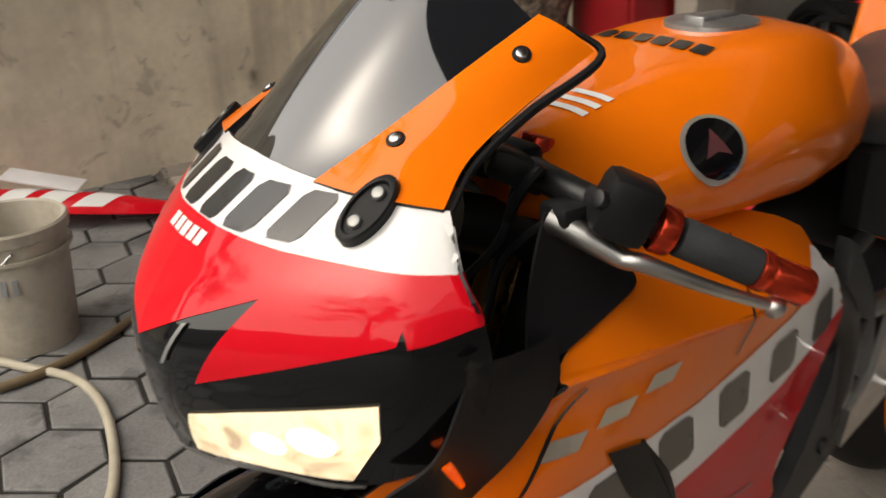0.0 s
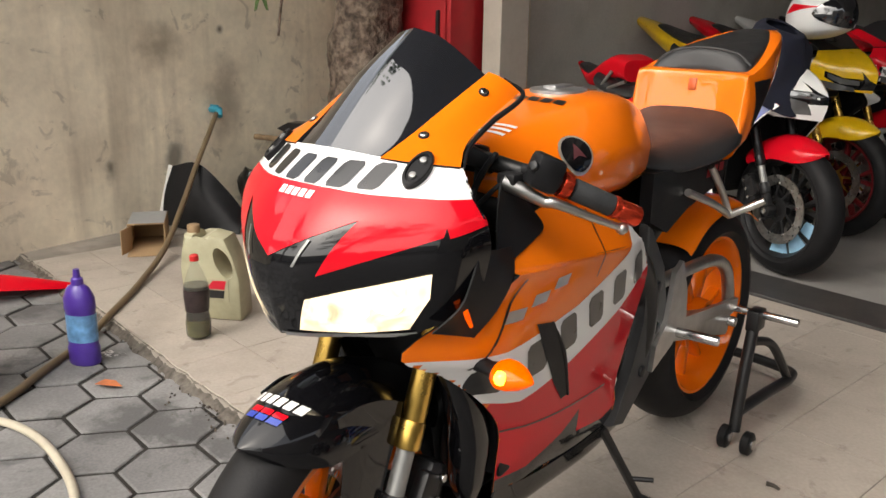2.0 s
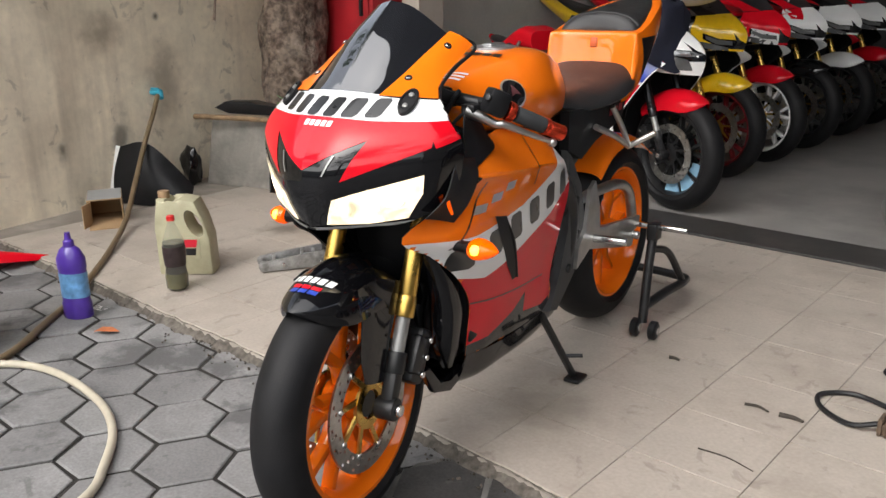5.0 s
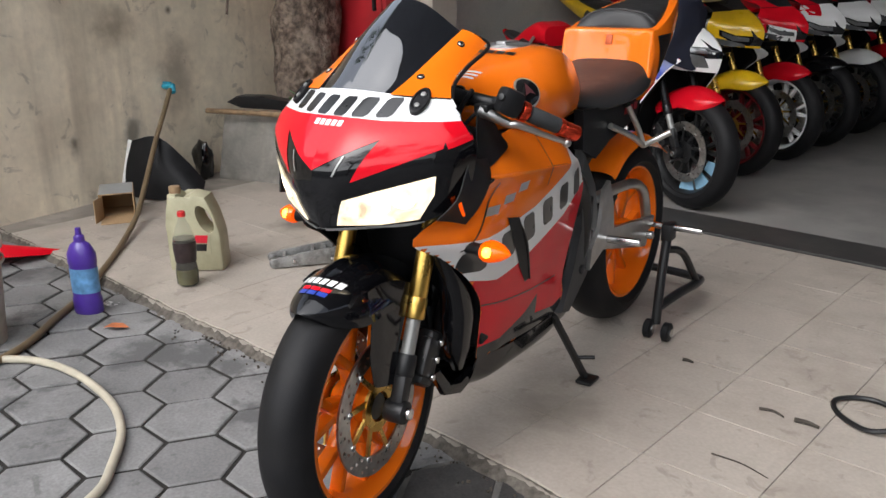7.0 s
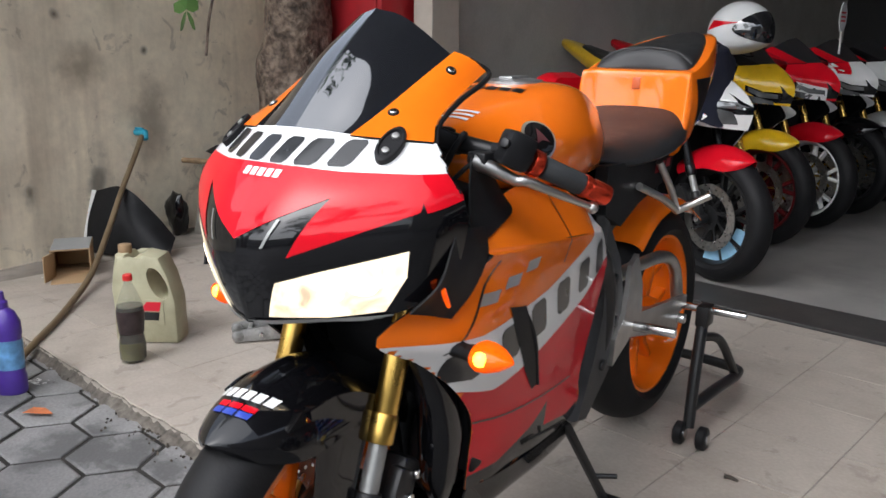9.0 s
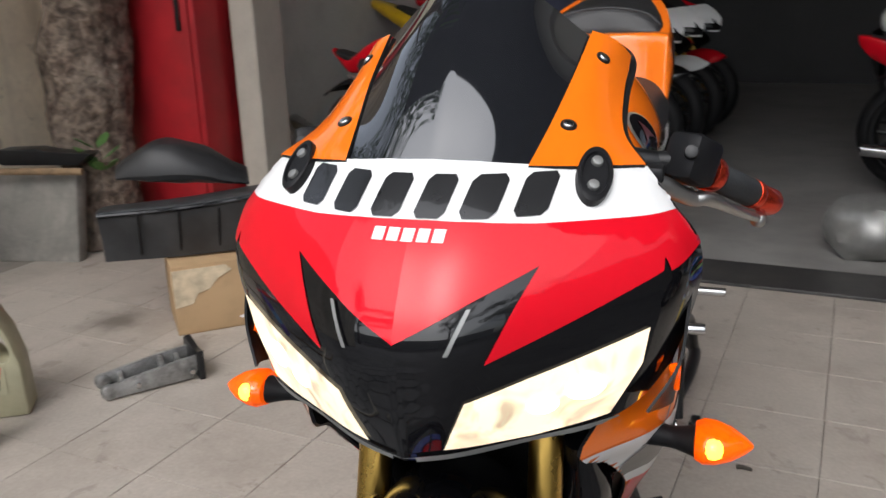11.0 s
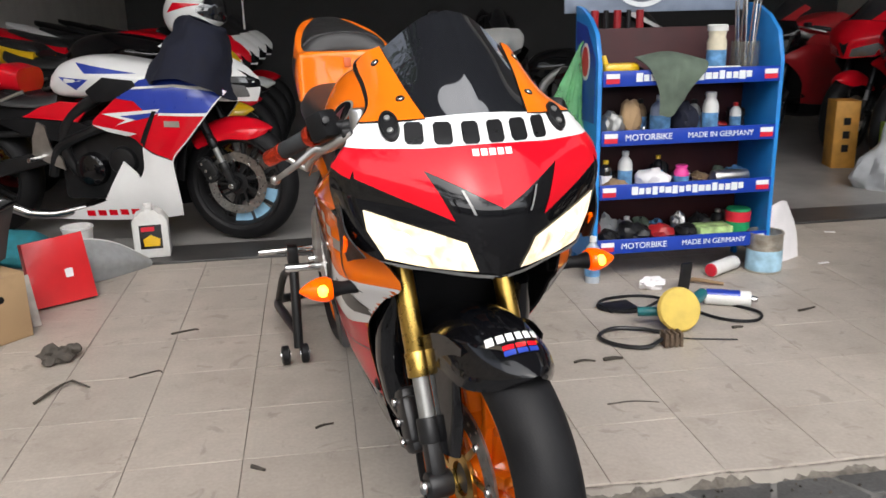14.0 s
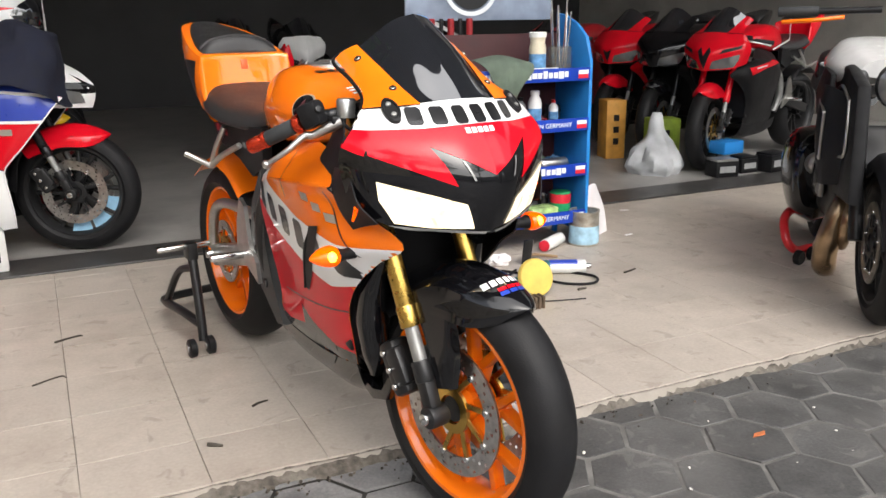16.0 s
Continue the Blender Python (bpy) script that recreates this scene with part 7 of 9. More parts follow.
# fallen fairing panel with white stripes
fp = thing("loose_fairing", "loose red and white motorcycle fairing lying on the ground", "fairing", pose(-2.60, 0.06, GZ, 0, 0, 68))
bm = B()
sheet(bm, [[(-0.50, -0.10, 0.10), (-0.25, -0.13, 0.09), (0.05, -0.11, 0.06), (0.32, -0.02, 0.015)],
           [(-0.50, 0.0, 0.15), (-0.25, -0.01, 0.14), (0.05, -0.01, 0.10), (0.34, 0.0, 0.03)],
           [(-0.48, 0.13, 0.02), (-0.25, 0.14, 0.01), (0.05, 0.11, 0.005), (0.30, 0.05, 0.002)]], 24, 14, 0.004)
pan = part("shell", bm, RED, fp)
tr = [bvh_of([pan])]
for a in (-0.42, -0.27, -0.12):
    decal("white_stripe", [[(a, -0.10), (a + 0.11, -0.09), (a + 0.21, 0.01), (a + 0.10, 0.0)]], ((0, 0, 1), (1, 0, 0), (0, 1, 0), (0, 0, -1)), tr, WHITE, pan, "white stripe", lift=0.002)
bm = B()
box(bm, (0, 0, 0.0), (0.30, 0.10, 0.006), 0.002)
solo("cardboard_sheet", bm, PAPER, "white printed card lying across the fairing panel", "card", pose(-2.72, -0.16, 0.135, 8, 10, 60))

# purple cleaner bottle
bottle("cleaner_bottle", "purple plastic cleaner bottle on the pavers", -1.70, 0.135, GZ,
       [(0, 0), (0.050, 0), (0.056, 0.008), (0.056, 0.06), (0.052, 0.07), (0.052, 0.19), (0.055, 0.20), (0.054, 0.235), (0.038, 0.268), (0.020, 0.282), (0, 0.284)], PURPLE, PURPLE,
       [(0, 0.332), (0.010, 0.332), (0.012, 0.306), (0.019, 0.300), (0.020, 0.280), (0, 0.28)], 30, 0.72, 35, None,
       [("label", [(0.0525, 0.085), (0.0532, 0.085), (0.0532, 0.18), (0.0525, 0.18)], LABEL_BLUE, "blue printed label")])
# dark bottle with red cap
bottle("drink_bottle", "plastic drink bottle half full of dark oil, red cap", -1.60, 0.50, 0.0,
       [(0, 0.0), (0.030, 0.0), (0.043, 0.012), (0.045, 0.06), (0.039, 0.10), (0.044, 0.16), (0.043, 0.20), (0.028, 0.245), (0.014, 0.275), (0.014, 0.285), (0, 0.285)], CLEARP, REDCAP,
       [(0, 0.306), (0.013, 0.306), (0.016, 0.302), (0.016, 0.286), (0, 0.284)], 26, 1.0, 0, None,
       [("oil_filling", [(0.001, 0.073), (0.0425, 0.073), (0.0387, 0.10), (0.0435, 0.16), (0.0425, 0.198), (0.001, 0.198)], COLA, "dark oil filling"),
        ("sediment", [(0.001, 0.004), (0.0305, 0.004), (0.0425, 0.014), (0.0443, 0.058), (0.0425, 0.073), (0.001, 0.073)], OLIVE, "murky olive layer at the bottom"),
        ("label", [(0.0405, 0.105), (0.0412, 0.105), (0.0452, 0.155), (0.0448, 0.185), (0.0440, 0.185), (0.0445, 0.155)], mat("dark printed label", (0.03, 0.02, 0.02), 0.4, var=0.5, scale=40), "dark printed label")])
# oil jug
jug = thing("oil_jug", "beige plastic oil jug with handle on the tiles", "jug", pose(-1.76, 0.66, 0.0, 0, 0, 40))
bm = B()
prism(bm, [(-0.11, 0.0), (0.11, 0.0), (0.115, 0.02), (0.112, 0.16), (0.09, 0.25), (0.06, 0.318), (0.0, 0.33), (-0.055, 0.30), (-0.062, 0.325), (-0.098, 0.325), (-0.102, 0.27), (-0.112, 0.20), (-0.115, 0.02)], 0.12, "y", -0.06, 0.016)
jug_body = part("body", bm, OILJUG, jug)
bm = B()
prism(bm, oval(0.052, 0.225, 0.030, 0.062, radians(24)), 0.30, "y", -0.15)
cut_through(jug_body, bm)
bm = B()
rod(bm, (-0.08, 0, 0.32), (-0.08, 0, 0.352), 0.024, seg=18, bevel=0.003)
part("cap", bm, WOOD, jug)
bm = B()
prism(bm, [(-0.03, 0.075), (0.07, 0.075), (0.07, 0.165), (-0.03, 0.165)], 0.002, "y", -0.0625)
lab = part("label", bm, OILJUG, jug, "worn label with red and black print")
bm = B()
prism(bm, [(-0.015, 0.125), (0.055, 0.125), (0.062, 0.158), (0.01, 0.158)], 0.001, "y", -0.064)
part("red_print", bm, PRINT_RED, lab)
bm = B()
prism(bm, [(-0.02, 0.090), (0.05, 0.090), (0.055, 0.120), (-0.02, 0.120)], 0.001, "y", -0.064)
part("black_print", bm, INK, lab)


def carton(name, label, m, w, d, h, open_x=False, flap=True, t=0.006):
    """A cardboard box with walls of board and folded flaps."""
    c = thing(name, label, "box", m)
    walls = [("base", (0, 0, t / 2), (w, d, t)), ("side", (0, -d / 2 + t / 2, h / 2), (w, t, h)), ("side", (0, d / 2 - t / 2, h / 2), (w, t, h)), ("end", (-w / 2 + t / 2, 0, h / 2), (t, d - 2 * t, h))]
    if not open_x:
        walls.append(("end", (w / 2 - t / 2, 0, h / 2), (t, d - 2 * t, h)))
    walls.append(("lid", (0, 0, h - t / 2 + 0.001), (w, d, t)))
    for nm, ce, si in walls:
        bm = B()
        box(bm, ce, si, 0.0015)
        part(nm, bm, CARD, c)
    if flap:
        bm = B()
        box(bm, (w / 2 + 0.05, 0, 0.006), (0.11, d * 0.95, 0.005), 0.001, Matrix.Rotation(radians(4), 4, "Y"))
        part("flap", bm, CARD, c)
        bm = B()
        box(bm, (w / 2 + 0.045, -d / 2 + 0.0, h / 2), (0.10, 0.005, h * 0.9), 0.001, Matrix.Rotation(radians(-22), 4, "Z"))
        part("flap", bm, CARD, c)
    return c


cb = carton("cardboard_box", "small open cardboard box beside the plaster wall", pose(-2.86, 0.86, 0, 0, 0, -28), 0.24, 0.17, 0.13, True)
bm = B()
box(bm, (0, -0.0875, 0.065), (0.23, 0.002, 0.115))
part("printed_side", bm, GREYP, cb, "grey printed side")
bm = B()
box(bm, (0, 0, 0.1328), (0.235, 0.165, 0.002))
part("printed_lid", bm, GREYP, cb, "grey printed lid")
bm = B()
box(bm, (-0.02, -0.0895, 0.05), (0.05, 0.002, 0.04))
part("yellow_print", bm, YELLOW, cb, "small yellow print")
# black fairing piece with white strip
bp = thing("fairing_piece", "black plastic fairing piece leaning on the wall", "fairing piece", pose(-3.06, 1.27, 0, 0, 0, 20))
bm = B()
sheet(bm, [[(-0.16, -0.06, 0.30), (0.02, -0.06, 0.33), (0.16, -0.02, 0.20), (0.26, 0.0, 0.08)],
           [(-0.17, -0.12, 0.16), (0.02, -0.13, 0.18), (0.17, -0.10, 0.12), (0.29, -0.06, 0.04)],
           [(-0.18, -0.14, 0.0), (0.02, -0.16, 0.0), (0.18, -0.14, 0.0), (0.31, -0.1, 0.0)]], 20, 14, 0.01)
part("shell", bm, BLACK_SATIN, bp)
bm = B()
box(bm, (-0.19, -0.10, 0.16), (0.035, 0.012, 0.30), 0.003, Matrix.Rotation(radians(-14), 4, "X") @ Matrix.Rotation(radians(6), 4, "Y"))
part("edge_strip", bm, WHITEP, bp, "white edge strip")
bm = B()
box(bm, (-0.23, -0.09, 0.10), (0.03, 0.012, 0.19), 0.003, Matrix.Rotation(radians(14), 4, "Y"))
part("orange_strip", bm, ORANGE, bp, "orange strip")
# concrete slab leaning, stick and plate
bm = B()
box(bm, (0, 0, 0), (0.50, 0.075, 0.42), 0.012)
for v in bm.verts:
    v.co += Vector((noise.noise(v.co * 9), noise.noise(v.co * 9 + V(3, 0, 0)), noise.noise(v.co * 9 + V(0, 5, 0)))) * 0.012
solo("concrete_slab", bm, CONCRETE, "broken concrete slab leaning against the wall", "slab", pose(-2.96, 1.83, 0.19, -14, 0, 14))
bm = B()
tube(bm, [(-3.24, 1.68, 0.405), (-2.95, 1.78, 0.408), (-2.66, 1.88, 0.405)], 0.016, 20, 10)
solo("bamboo_stick", bm, WOOD, "brown bamboo stick lying on the concrete slab", "stick")
bm = B()
prism(bm, [(-0.28, 0.03), (-0.18, 0.0), (0.18, 0.0), (0.24, 0.05), (0.05, 0.06), (-0.02, 0.075), (-0.2, 0.07)], 0.10, "y", -0.05, 0.004)
solo("metal_tray", bm, BLACK_METAL, "bent dark metal tray on the slab", "tray", pose(-2.90, 1.90, 0.425, 0, 0, 18))
bm = B()
bmesh.ops.create_icosphere(bm, subdivisions=3, radius=0.10)
for v in bm.verts:
    v.co = Vector((v.co.x * 0.8, v.co.y * 0.5, v.co.z * 1.2)) * (1 + 0.35 * noise.noise(v.co * 16))
solo("plastic_sack", bm, BLACK_GLOSS, "crumpled black plastic sack beside the slab", "sack", pose(-3.23, 1.62, 0.11))

# cast alloy bracket
br = thing("alloy_bracket", "grey cast alloy motorcycle bracket on the tiles", "bracket", pose(-1.46, 0.99, 0.002, 0, 0, 58))
DULL = mat("dull oily alloy", (0.38, 0.38, 0.37), 0.5, metal=0.7, var=0.3, scale=25, dirt=(0.04, 0.037, 0.033), dirt_amount=0.8, dirt_scale=14)
for s in (-1, 1):
    bm = B()
    prism(bm, [(-0.14, 0.004), (0.10, 0.004), (0.125, 0.03), (0.12, 0.075), (0.05, 0.068), (-0.06, 0.055), (-0.14, 0.045)], 0.014, "y", s * 0.05 - 0.007, 0.003)
    part("side_plate", bm, DULL, br)
bm = B()
prism(bm, [(-0.075, 0.0), (0.075, 0.0), (0.08, 0.09), (0.05, 0.105), (-0.02, 0.085), (-0.08, 0.095)], 0.018, "x", 0.118, 0.003)
part("end_plate", bm, BLACK_METAL, br, "dark end plate")
for x, z in ((-0.10, 0.03), (0.02, 0.05), (0.07, 0.045)):
    bm = B()
    bar(bm, (x, -0.05, z), (x + 0.012, 0.05, z), 0.016, 0.03, 0.004)
    part("cross_web", bm, DULL, br)
bm = B()
box(bm, (-0.01, 0, 0.010), (0.22, 0.09, 0.006), 0.002)
part("base_plate", bm, BLACK_METAL, br)
for x in (0.10, -0.06):
    bm = B()
    rod(bm, (x, -0.058, 0.03), (x, -0.070, 0.03), 0.009, seg=8, bevel=0.002)
    part("bolt", bm, STEEL, br)
for s in (-1, 1):
    bm = B()
    rod(bm, (-0.14, s * 0.045 - 0.014, 0.024), (-0.14, s * 0.045 + 0.014, 0.024), 0.022, seg=16, bevel=0.004)
    part("lug", bm, DULL, br)

# leaf and litter
bm = B()
prism(bm, [(-0.045, 0), (-0.02, 0.018), (0.02, 0.018), (0.05, 0.004), (0.02, -0.016), (-0.02, -0.016)], 0.002, "z", 0)
for v in bm.verts:
    v.co.z += 0.012 * abs(v.co.y) / 0.018
solo("fallen_leaf", bm, DRYLEAF, "dry orange-brown leaf on the pavers", "leaf", pose(-1.465, 0.118, GZ + 0.004, 0, 0, 35))
bm = B()
prism(bm, [(-0.03, 0), (-0.01, 0.012), (0.03, 0.004), (0.01, -0.01)], 0.002, "z", 0)
solo("fallen_leaf", bm, DRYLEAF, "small dry brown leaf on the pavers", "leaf", pose(0.93, -0.05, GZ + 0.003, 0, 0, 10))


def debris(label, x, y, pts, r, material=None, category="debris"):
    bm = B()
    tube(bm, [(a, b, r * 0.9 + c) for a, b, c in pts], [r, r * 0.9, r * 0.6] if len(pts) > 2 else r, 14, 7)
    return solo("twig", bm, material or TWIG, label, category, pose(x, y, 0.0005))


debris("dark bent twig on the tiles", 0.225, 1.149, [(-0.015, 0, 0), (0.0, 0.004, 0), (0.02, 0, 0)], 0.006)
debris("dark crumpled twig on the tiles", 0.554, 1.0, [(-0.035, 0, 0), (0.0, 0.01, 0), (0.035, -0.004, 0)], 0.0045)
debris("short thick dark twig on the tiles", 0.653, 0.997, [(-0.035, 0, 0), (0.0, 0.006, 0), (0.03, 0.0, 0)], 0.007)
debris("thin bent wire on the tiles", 0.60, 0.687, [(-0.076, 0.007, 0), (0.0, 0.012, 0), (0.075, -0.008, 0)], 0.0022)
debris("small bent wire on the tiles", -0.79, 1.55, [(-0.045, -0.01, 0), (0.03, 0.02, 0), (0.05, 0.015, 0)], 0.004)
debris("hooked wire on the tiles", -0.86, 1.19, [(-0.05, -0.02, 0), (0.03, 0.02, 0), (0.05, 0.0, 0)], 0.003)
debris("broken dark twig on the tiles", -1.11, 1.12, [(-0.05, -0.09, 0), (0.0, 0.0, 0.01), (0.03, 0.04, 0.01)], 0.005)
debris("dark twig with a fork on the tiles", -1.07, 1.15, [(-0.02, 0.03, 0.0), (0.0, 0.0, 0.01), (0.05, -0.03, 0.0)], 0.004)
debris("small dark chip on the tiles", 1.18, 1.18, [(-0.02, 0, 0), (0.0, 0.003, 0), (0.02, 0, 0)], 0.006)
debris("short dark stick on the tiles", 1.52, 1.30, [(-0.04, -0.01, 0), (0.0, 0.0, 0), (0.04, 0.015, 0)], 0.005)
debris("small dark chip on the tiles", -0.30, 0.72, [(-0.02, -0.01, 0), (0.0, 0.004, 0), (0.03, 0.01, 0)], 0.004)
debris("small dark chip on the tiles", -0.47, 0.52, [(-0.015, 0.01, 0), (0.0, 0.0, 0), (0.02, -0.015, 0)], 0.006)
for x, y, a in ((1.92, 1.83, 10), (2.25, 2.3, -20)):
    bm = B()
    box(bm, (0, 0, 0.002), (0.05, 0.014, 0.004), 0.001)
    solo("paper_scrap", bm, PAPER, "small white paper scrap on the tiles", "scrap", pose(x, y, 0, 0, 0, a))
bm = B()
for cx, cy, r in ((-0.035, 0.0, 0.045), (0.04, 0.012, 0.036), (0.005, -0.03, 0.026)):
    n0 = len(bm.verts)
    bmesh.ops.create_icosphere(bm, subdivisions=3, radius=r)
    bm.verts.ensure_lookup_table()
    for v in bm.verts[n0:]:
        c = v.co * (1 + 0.9 * noise.noise(v.co * 30 + V(cx * 40, 2, 0)) + 0.5 * noise.noise(v.co * 70))
        v.co = Vector((cx + c.x * 1.15, cy + c.y, max(-0.022, c.z * 0.8)))
solo("crumpled_rag", bm, mat("dirty dark rag", (0.075, 0.065, 0.055), 0.95, var=0.3, scale=30, bump=0.6), "small crumpled dark oily rag on the tiles", "rag", pose(-1.165, 1.37, 0.024, 0, 0, 25) @ Matrix.Diagonal((0.80, 0.72, 0.80, 1)))

# cardboard box, seat tray and black bag on the left of the apron
big_box = carton("cardboard_box", "large worn cardboard box lying on the tiles", pose(-1.605, 1.575, 0, 0, 0, 48), 0.46, 0.30, 0.245, False, False)
bm = B()
prism(bm, [(-0.23, 0.235), (-0.05, 0.235), (-0.03, 0.215), (-0.08, 0.19), (-0.11, 0.155), (-0.15, 0.145), (-0.17, 0.11), (-0.23, 0.10)], -0.003, "y", -0.1505)
part("torn_liner", bm, mat("torn pale paper liner", (0.55, 0.45, 0.31), 0.9, var=0.25, scale=25, bump=0.5, bscale=90), big_box, "torn pale paper layer")
bm = B()
prism(bm, oval(0.13, 0.165, 0.013, 0.013), -0.002, "y", -0.1505)
part("hand_hole", bm, BLACK_SATIN, big_box, "small dark hole")
bm = B()
prism(bm, [(-0.01, 0.03), (0.05, 0.055), (0.045, 0.06), (-0.02, 0.037)], -0.002, "y", -0.1505)
part("tape_scrap", bm, PAPER, big_box, "pale scrap of tape")
bm = B()
box(bm, (0, 0, 0), (0.030, 0.20, 0.004), 0.001)
solo("cardboard_strip", bm, mat("pale grey card", (0.42, 0.38, 0.34), 0.85, var=0.2, scale=20), "strip of torn cardboard leaning on the box", "cardboard", pose(-1.372, 1.765, 0.095, 68, 0, 34))
bt = thing("seat_unit", "black plastic motorcycle seat unit on the cardboard box", "seat unit", pose(-1.705, 1.605, 0.253, 0, 0, 40) @ Matrix.Diagonal((0.88, 0.9, 1.1, 1)))
bm = B()
sheet(bm, [[(-0.42, -0.15, 0.0), (-0.1, -0.17, 0.0), (0.2, -0.16, 0.005), (0.34, -0.09, 0.02)],
           [(-0.42, -0.17, 0.08), (-0.1, -0.20, 0.085), (0.2, -0.19, 0.10), (0.37, -0.10, 0.12)],
           [(-0.42, -0.20, 0.155), (-0.1, -0.235, 0.165), (0.2, -0.225, 0.185), (0.40, -0.11, 0.20)],
           [(-0.42, -0.16, 0.17), (-0.1, -0.19, 0.18), (0.2, -0.18, 0.20), (0.38, -0.08, 0.21)],
           [(-0.40, 0.0, 0.15), (-0.1, 0.0, 0.16), (0.2, 0.0, 0.18), (0.40, 0.0, 0.19)],
           [(-0.42, 0.17, 0.06), (-0.1, 0.20, 0.06), (0.2, 0.19, 0.07), (0.36, 0.10, 0.08)],
           [(-0.40, 0.12, 0.0), (-0.1, 0.14, 0.0), (0.2, 0.13, 0.0), (0.33, 0.07, 0.0)]], 26, 24, 0.006)
part("shell", bm, mat("scuffed black plastic", (0.032, 0.033, 0.035), 0.42, var=0.25, scale=9, spec=0.5, dirt=(0.07, 0.07, 0.07), dirt_amount=0.4, dirt_scale=5), bt)
bm = B()
tube(bm, [(-0.42, -0.203, 0.158), (-0.1, -0.238, 0.168), (0.2, -0.228, 0.188), (0.40, -0.112, 0.203)], 0.008, 24, 8)
part("rim", bm, BLACK_GLOSS, bt)
for k in range(4):
    bm = B()
    x = -0.28 + 0.15 * k
    tube(bm, [(x, -0.172, 0.02), (x + 0.005, -0.205, 0.085), (x + 0.012, -0.236, 0.16)], 0.005, 10, 6)
    part("rib", bm, BLACK_SATIN, bt)
bm = B()
loft(bm, [[(0, -0.36, 0.17), (0.08, -0.36, 0.165), (0.12, -0.36, 0.14), (0, -0.36, 0.13)], [(0, -0.1, 0.27), (0.10, -0.1, 0.25), (0.15, -0.1, 0.17), (0, -0.1, 0.14)],
          [(0, 0.12, 0.29), (0.09, 0.12, 0.27), (0.13, 0.12, 0.18), (0, 0.12, 0.15)], [(0, 0.33, 0.21), (0.05, 0.33, 0.20), (0.07, 0.33, 0.18), (0, 0.33, 0.17)]], 22, 14)
bmesh.ops.transform(bm, matrix=Matrix.Translation((-0.11, 0.05, 0.06)) @ Matrix.Rotation(radians(90), 4, "Z") @ Matrix.Diagonal((0.95, 0.75, 1, 1)), verts=bm.verts[:])
for v in bm.verts:
    v.co += Vector((0, 0, 1)) * 0.010 * noise.noise(v.co * 9)
part("cushion", bm, SEAT, bt)
# red tray, grey panel, teal cloth, white tub
bm = B()
prism(bm, [(-0.125, 0.0), (0.125, 0.0), (0.115, 0.275), (-0.125, 0.265)], 0.05, "y", -0.025, 0.006)
rb = solo("plastic_tray", bm, REDCAP_PAINT, "red plastic tray standing on edge on the tiles", "tray", pose(-1.315, 1.985, 0.005, -14, 0, 34))
bm = B()
box(bm, (0.03, -0.033, 0.12), (0.03, 0.003, 0.035))
part("sticker", bm, PAPER, rb, "small white sticker")
bm = B()
sheet(bm, [[(-0.18, 0.05, 0.185), (-0.06, 0.055, 0.185), (0.08, 0.045, 0.135), (0.22, 0.02, 0.035)],
           [(-0.19, 0.0, 0.10), (-0.06, -0.01, 0.10), (0.08, -0.015, 0.075), (0.22, 0.0, 0.02)],
           [(-0.19, 0.01, 0.004), (-0.06, 0.0, 0.004), (0.08, 0.0, 0.004), (0.22, 0.01, 0.004)]], 20, 14, 0.005)
gp = solo("fairing_piece", bm, GREYP, "grey plastic fairing piece standing on the tiles", "fairing piece", pose(-1.21, 2.30, 0.0, 0, 0, 46))
bm = B()
tube(bm, [(-0.18, 0.05, 0.187), (-0.06, 0.055, 0.188), (0.08, 0.045, 0.138), (0.22, 0.02, 0.037)], 0.005, 24, 8)
part("edge_strip", bm, WHITEP, gp, "white edge strip")
bm = B()
lathe(bm, [(0, 0.0), (0.06, 0.0), (0.07, 0.14), (0.075, 0.145), (0.075, 0.155), (0.066, 0.155), (0.056, 0.008), (0, 0.008)], 28)
solo("plastic_tub", bm, WHITEP, "small white plastic tub on the tiles", "tub", pose(-1.43, 2.70, 0.0))
bm = B()
bmesh.ops.create_icosphere(bm, subdivisions=3, radius=0.14)
for v in bm.verts:
    v.co = Vector((v.co.x * 1.2, v.co.y, max(-0.06, v.co.z * 0.7))) * (1 + 0.25 * noise.noise(v.co * 10))
solo("teal_cloth", bm, mat("teal cloth weave", (0.02, 0.17, 0.21), 0.8, var=0.2, scale=20, bump=0.4), "bunched teal cloth behind the red panel", "cloth", pose(-1.70, 2.66, 0.065))
# white jug
wj = thing("oil_jug", "white plastic oil jug with printed label", "jug", pose(-1.075, 2.63, 0.005, 0, 0, 5) @ Matrix.Diagonal((0.92, 1, 0.86, 1)))
bm = B()
prism(bm, [(-0.085, 0.0), (0.085, 0.0), (0.09, 0.02), (0.088, 0.21), (0.06, 0.255), (0.02, 0.262), (0.015, 0.28), (-0.025, 0.28), (-0.028, 0.258), (-0.07, 0.25), (-0.09, 0.21), (-0.09, 0.02)], 0.10, "y", -0.05, 0.012)
part("body", bm, WHITEP, wj)
bm = B()
rod(bm, (-0.005, 0, 0.275), (-0.005, 0, 0.30), 0.022, seg=18, bevel=0.003)
part("cap", bm, WHITEP, wj)
bm = B()
prism(bm, [(-0.055, 0.055), (0.055, 0.055), (0.055, 0.19), (-0.055, 0.19)], 0.002, "y", -0.0525)
lab = part("label", bm, INK, wj, "black printed label")
bm = B()
prism(bm, [(-0.045, 0.155), (0.02, 0.155), (0.02, 0.18), (-0.045, 0.18)], 0.001, "y", -0.054)
part("red_bar", bm, PRINT_RED, lab)
bm = B()
prism(bm, [(-0.035, 0.07), (0.04, 0.07), (0.045, 0.11), (0.0, 0.135), (-0.04, 0.11)], 0.001, "y", -0.054)
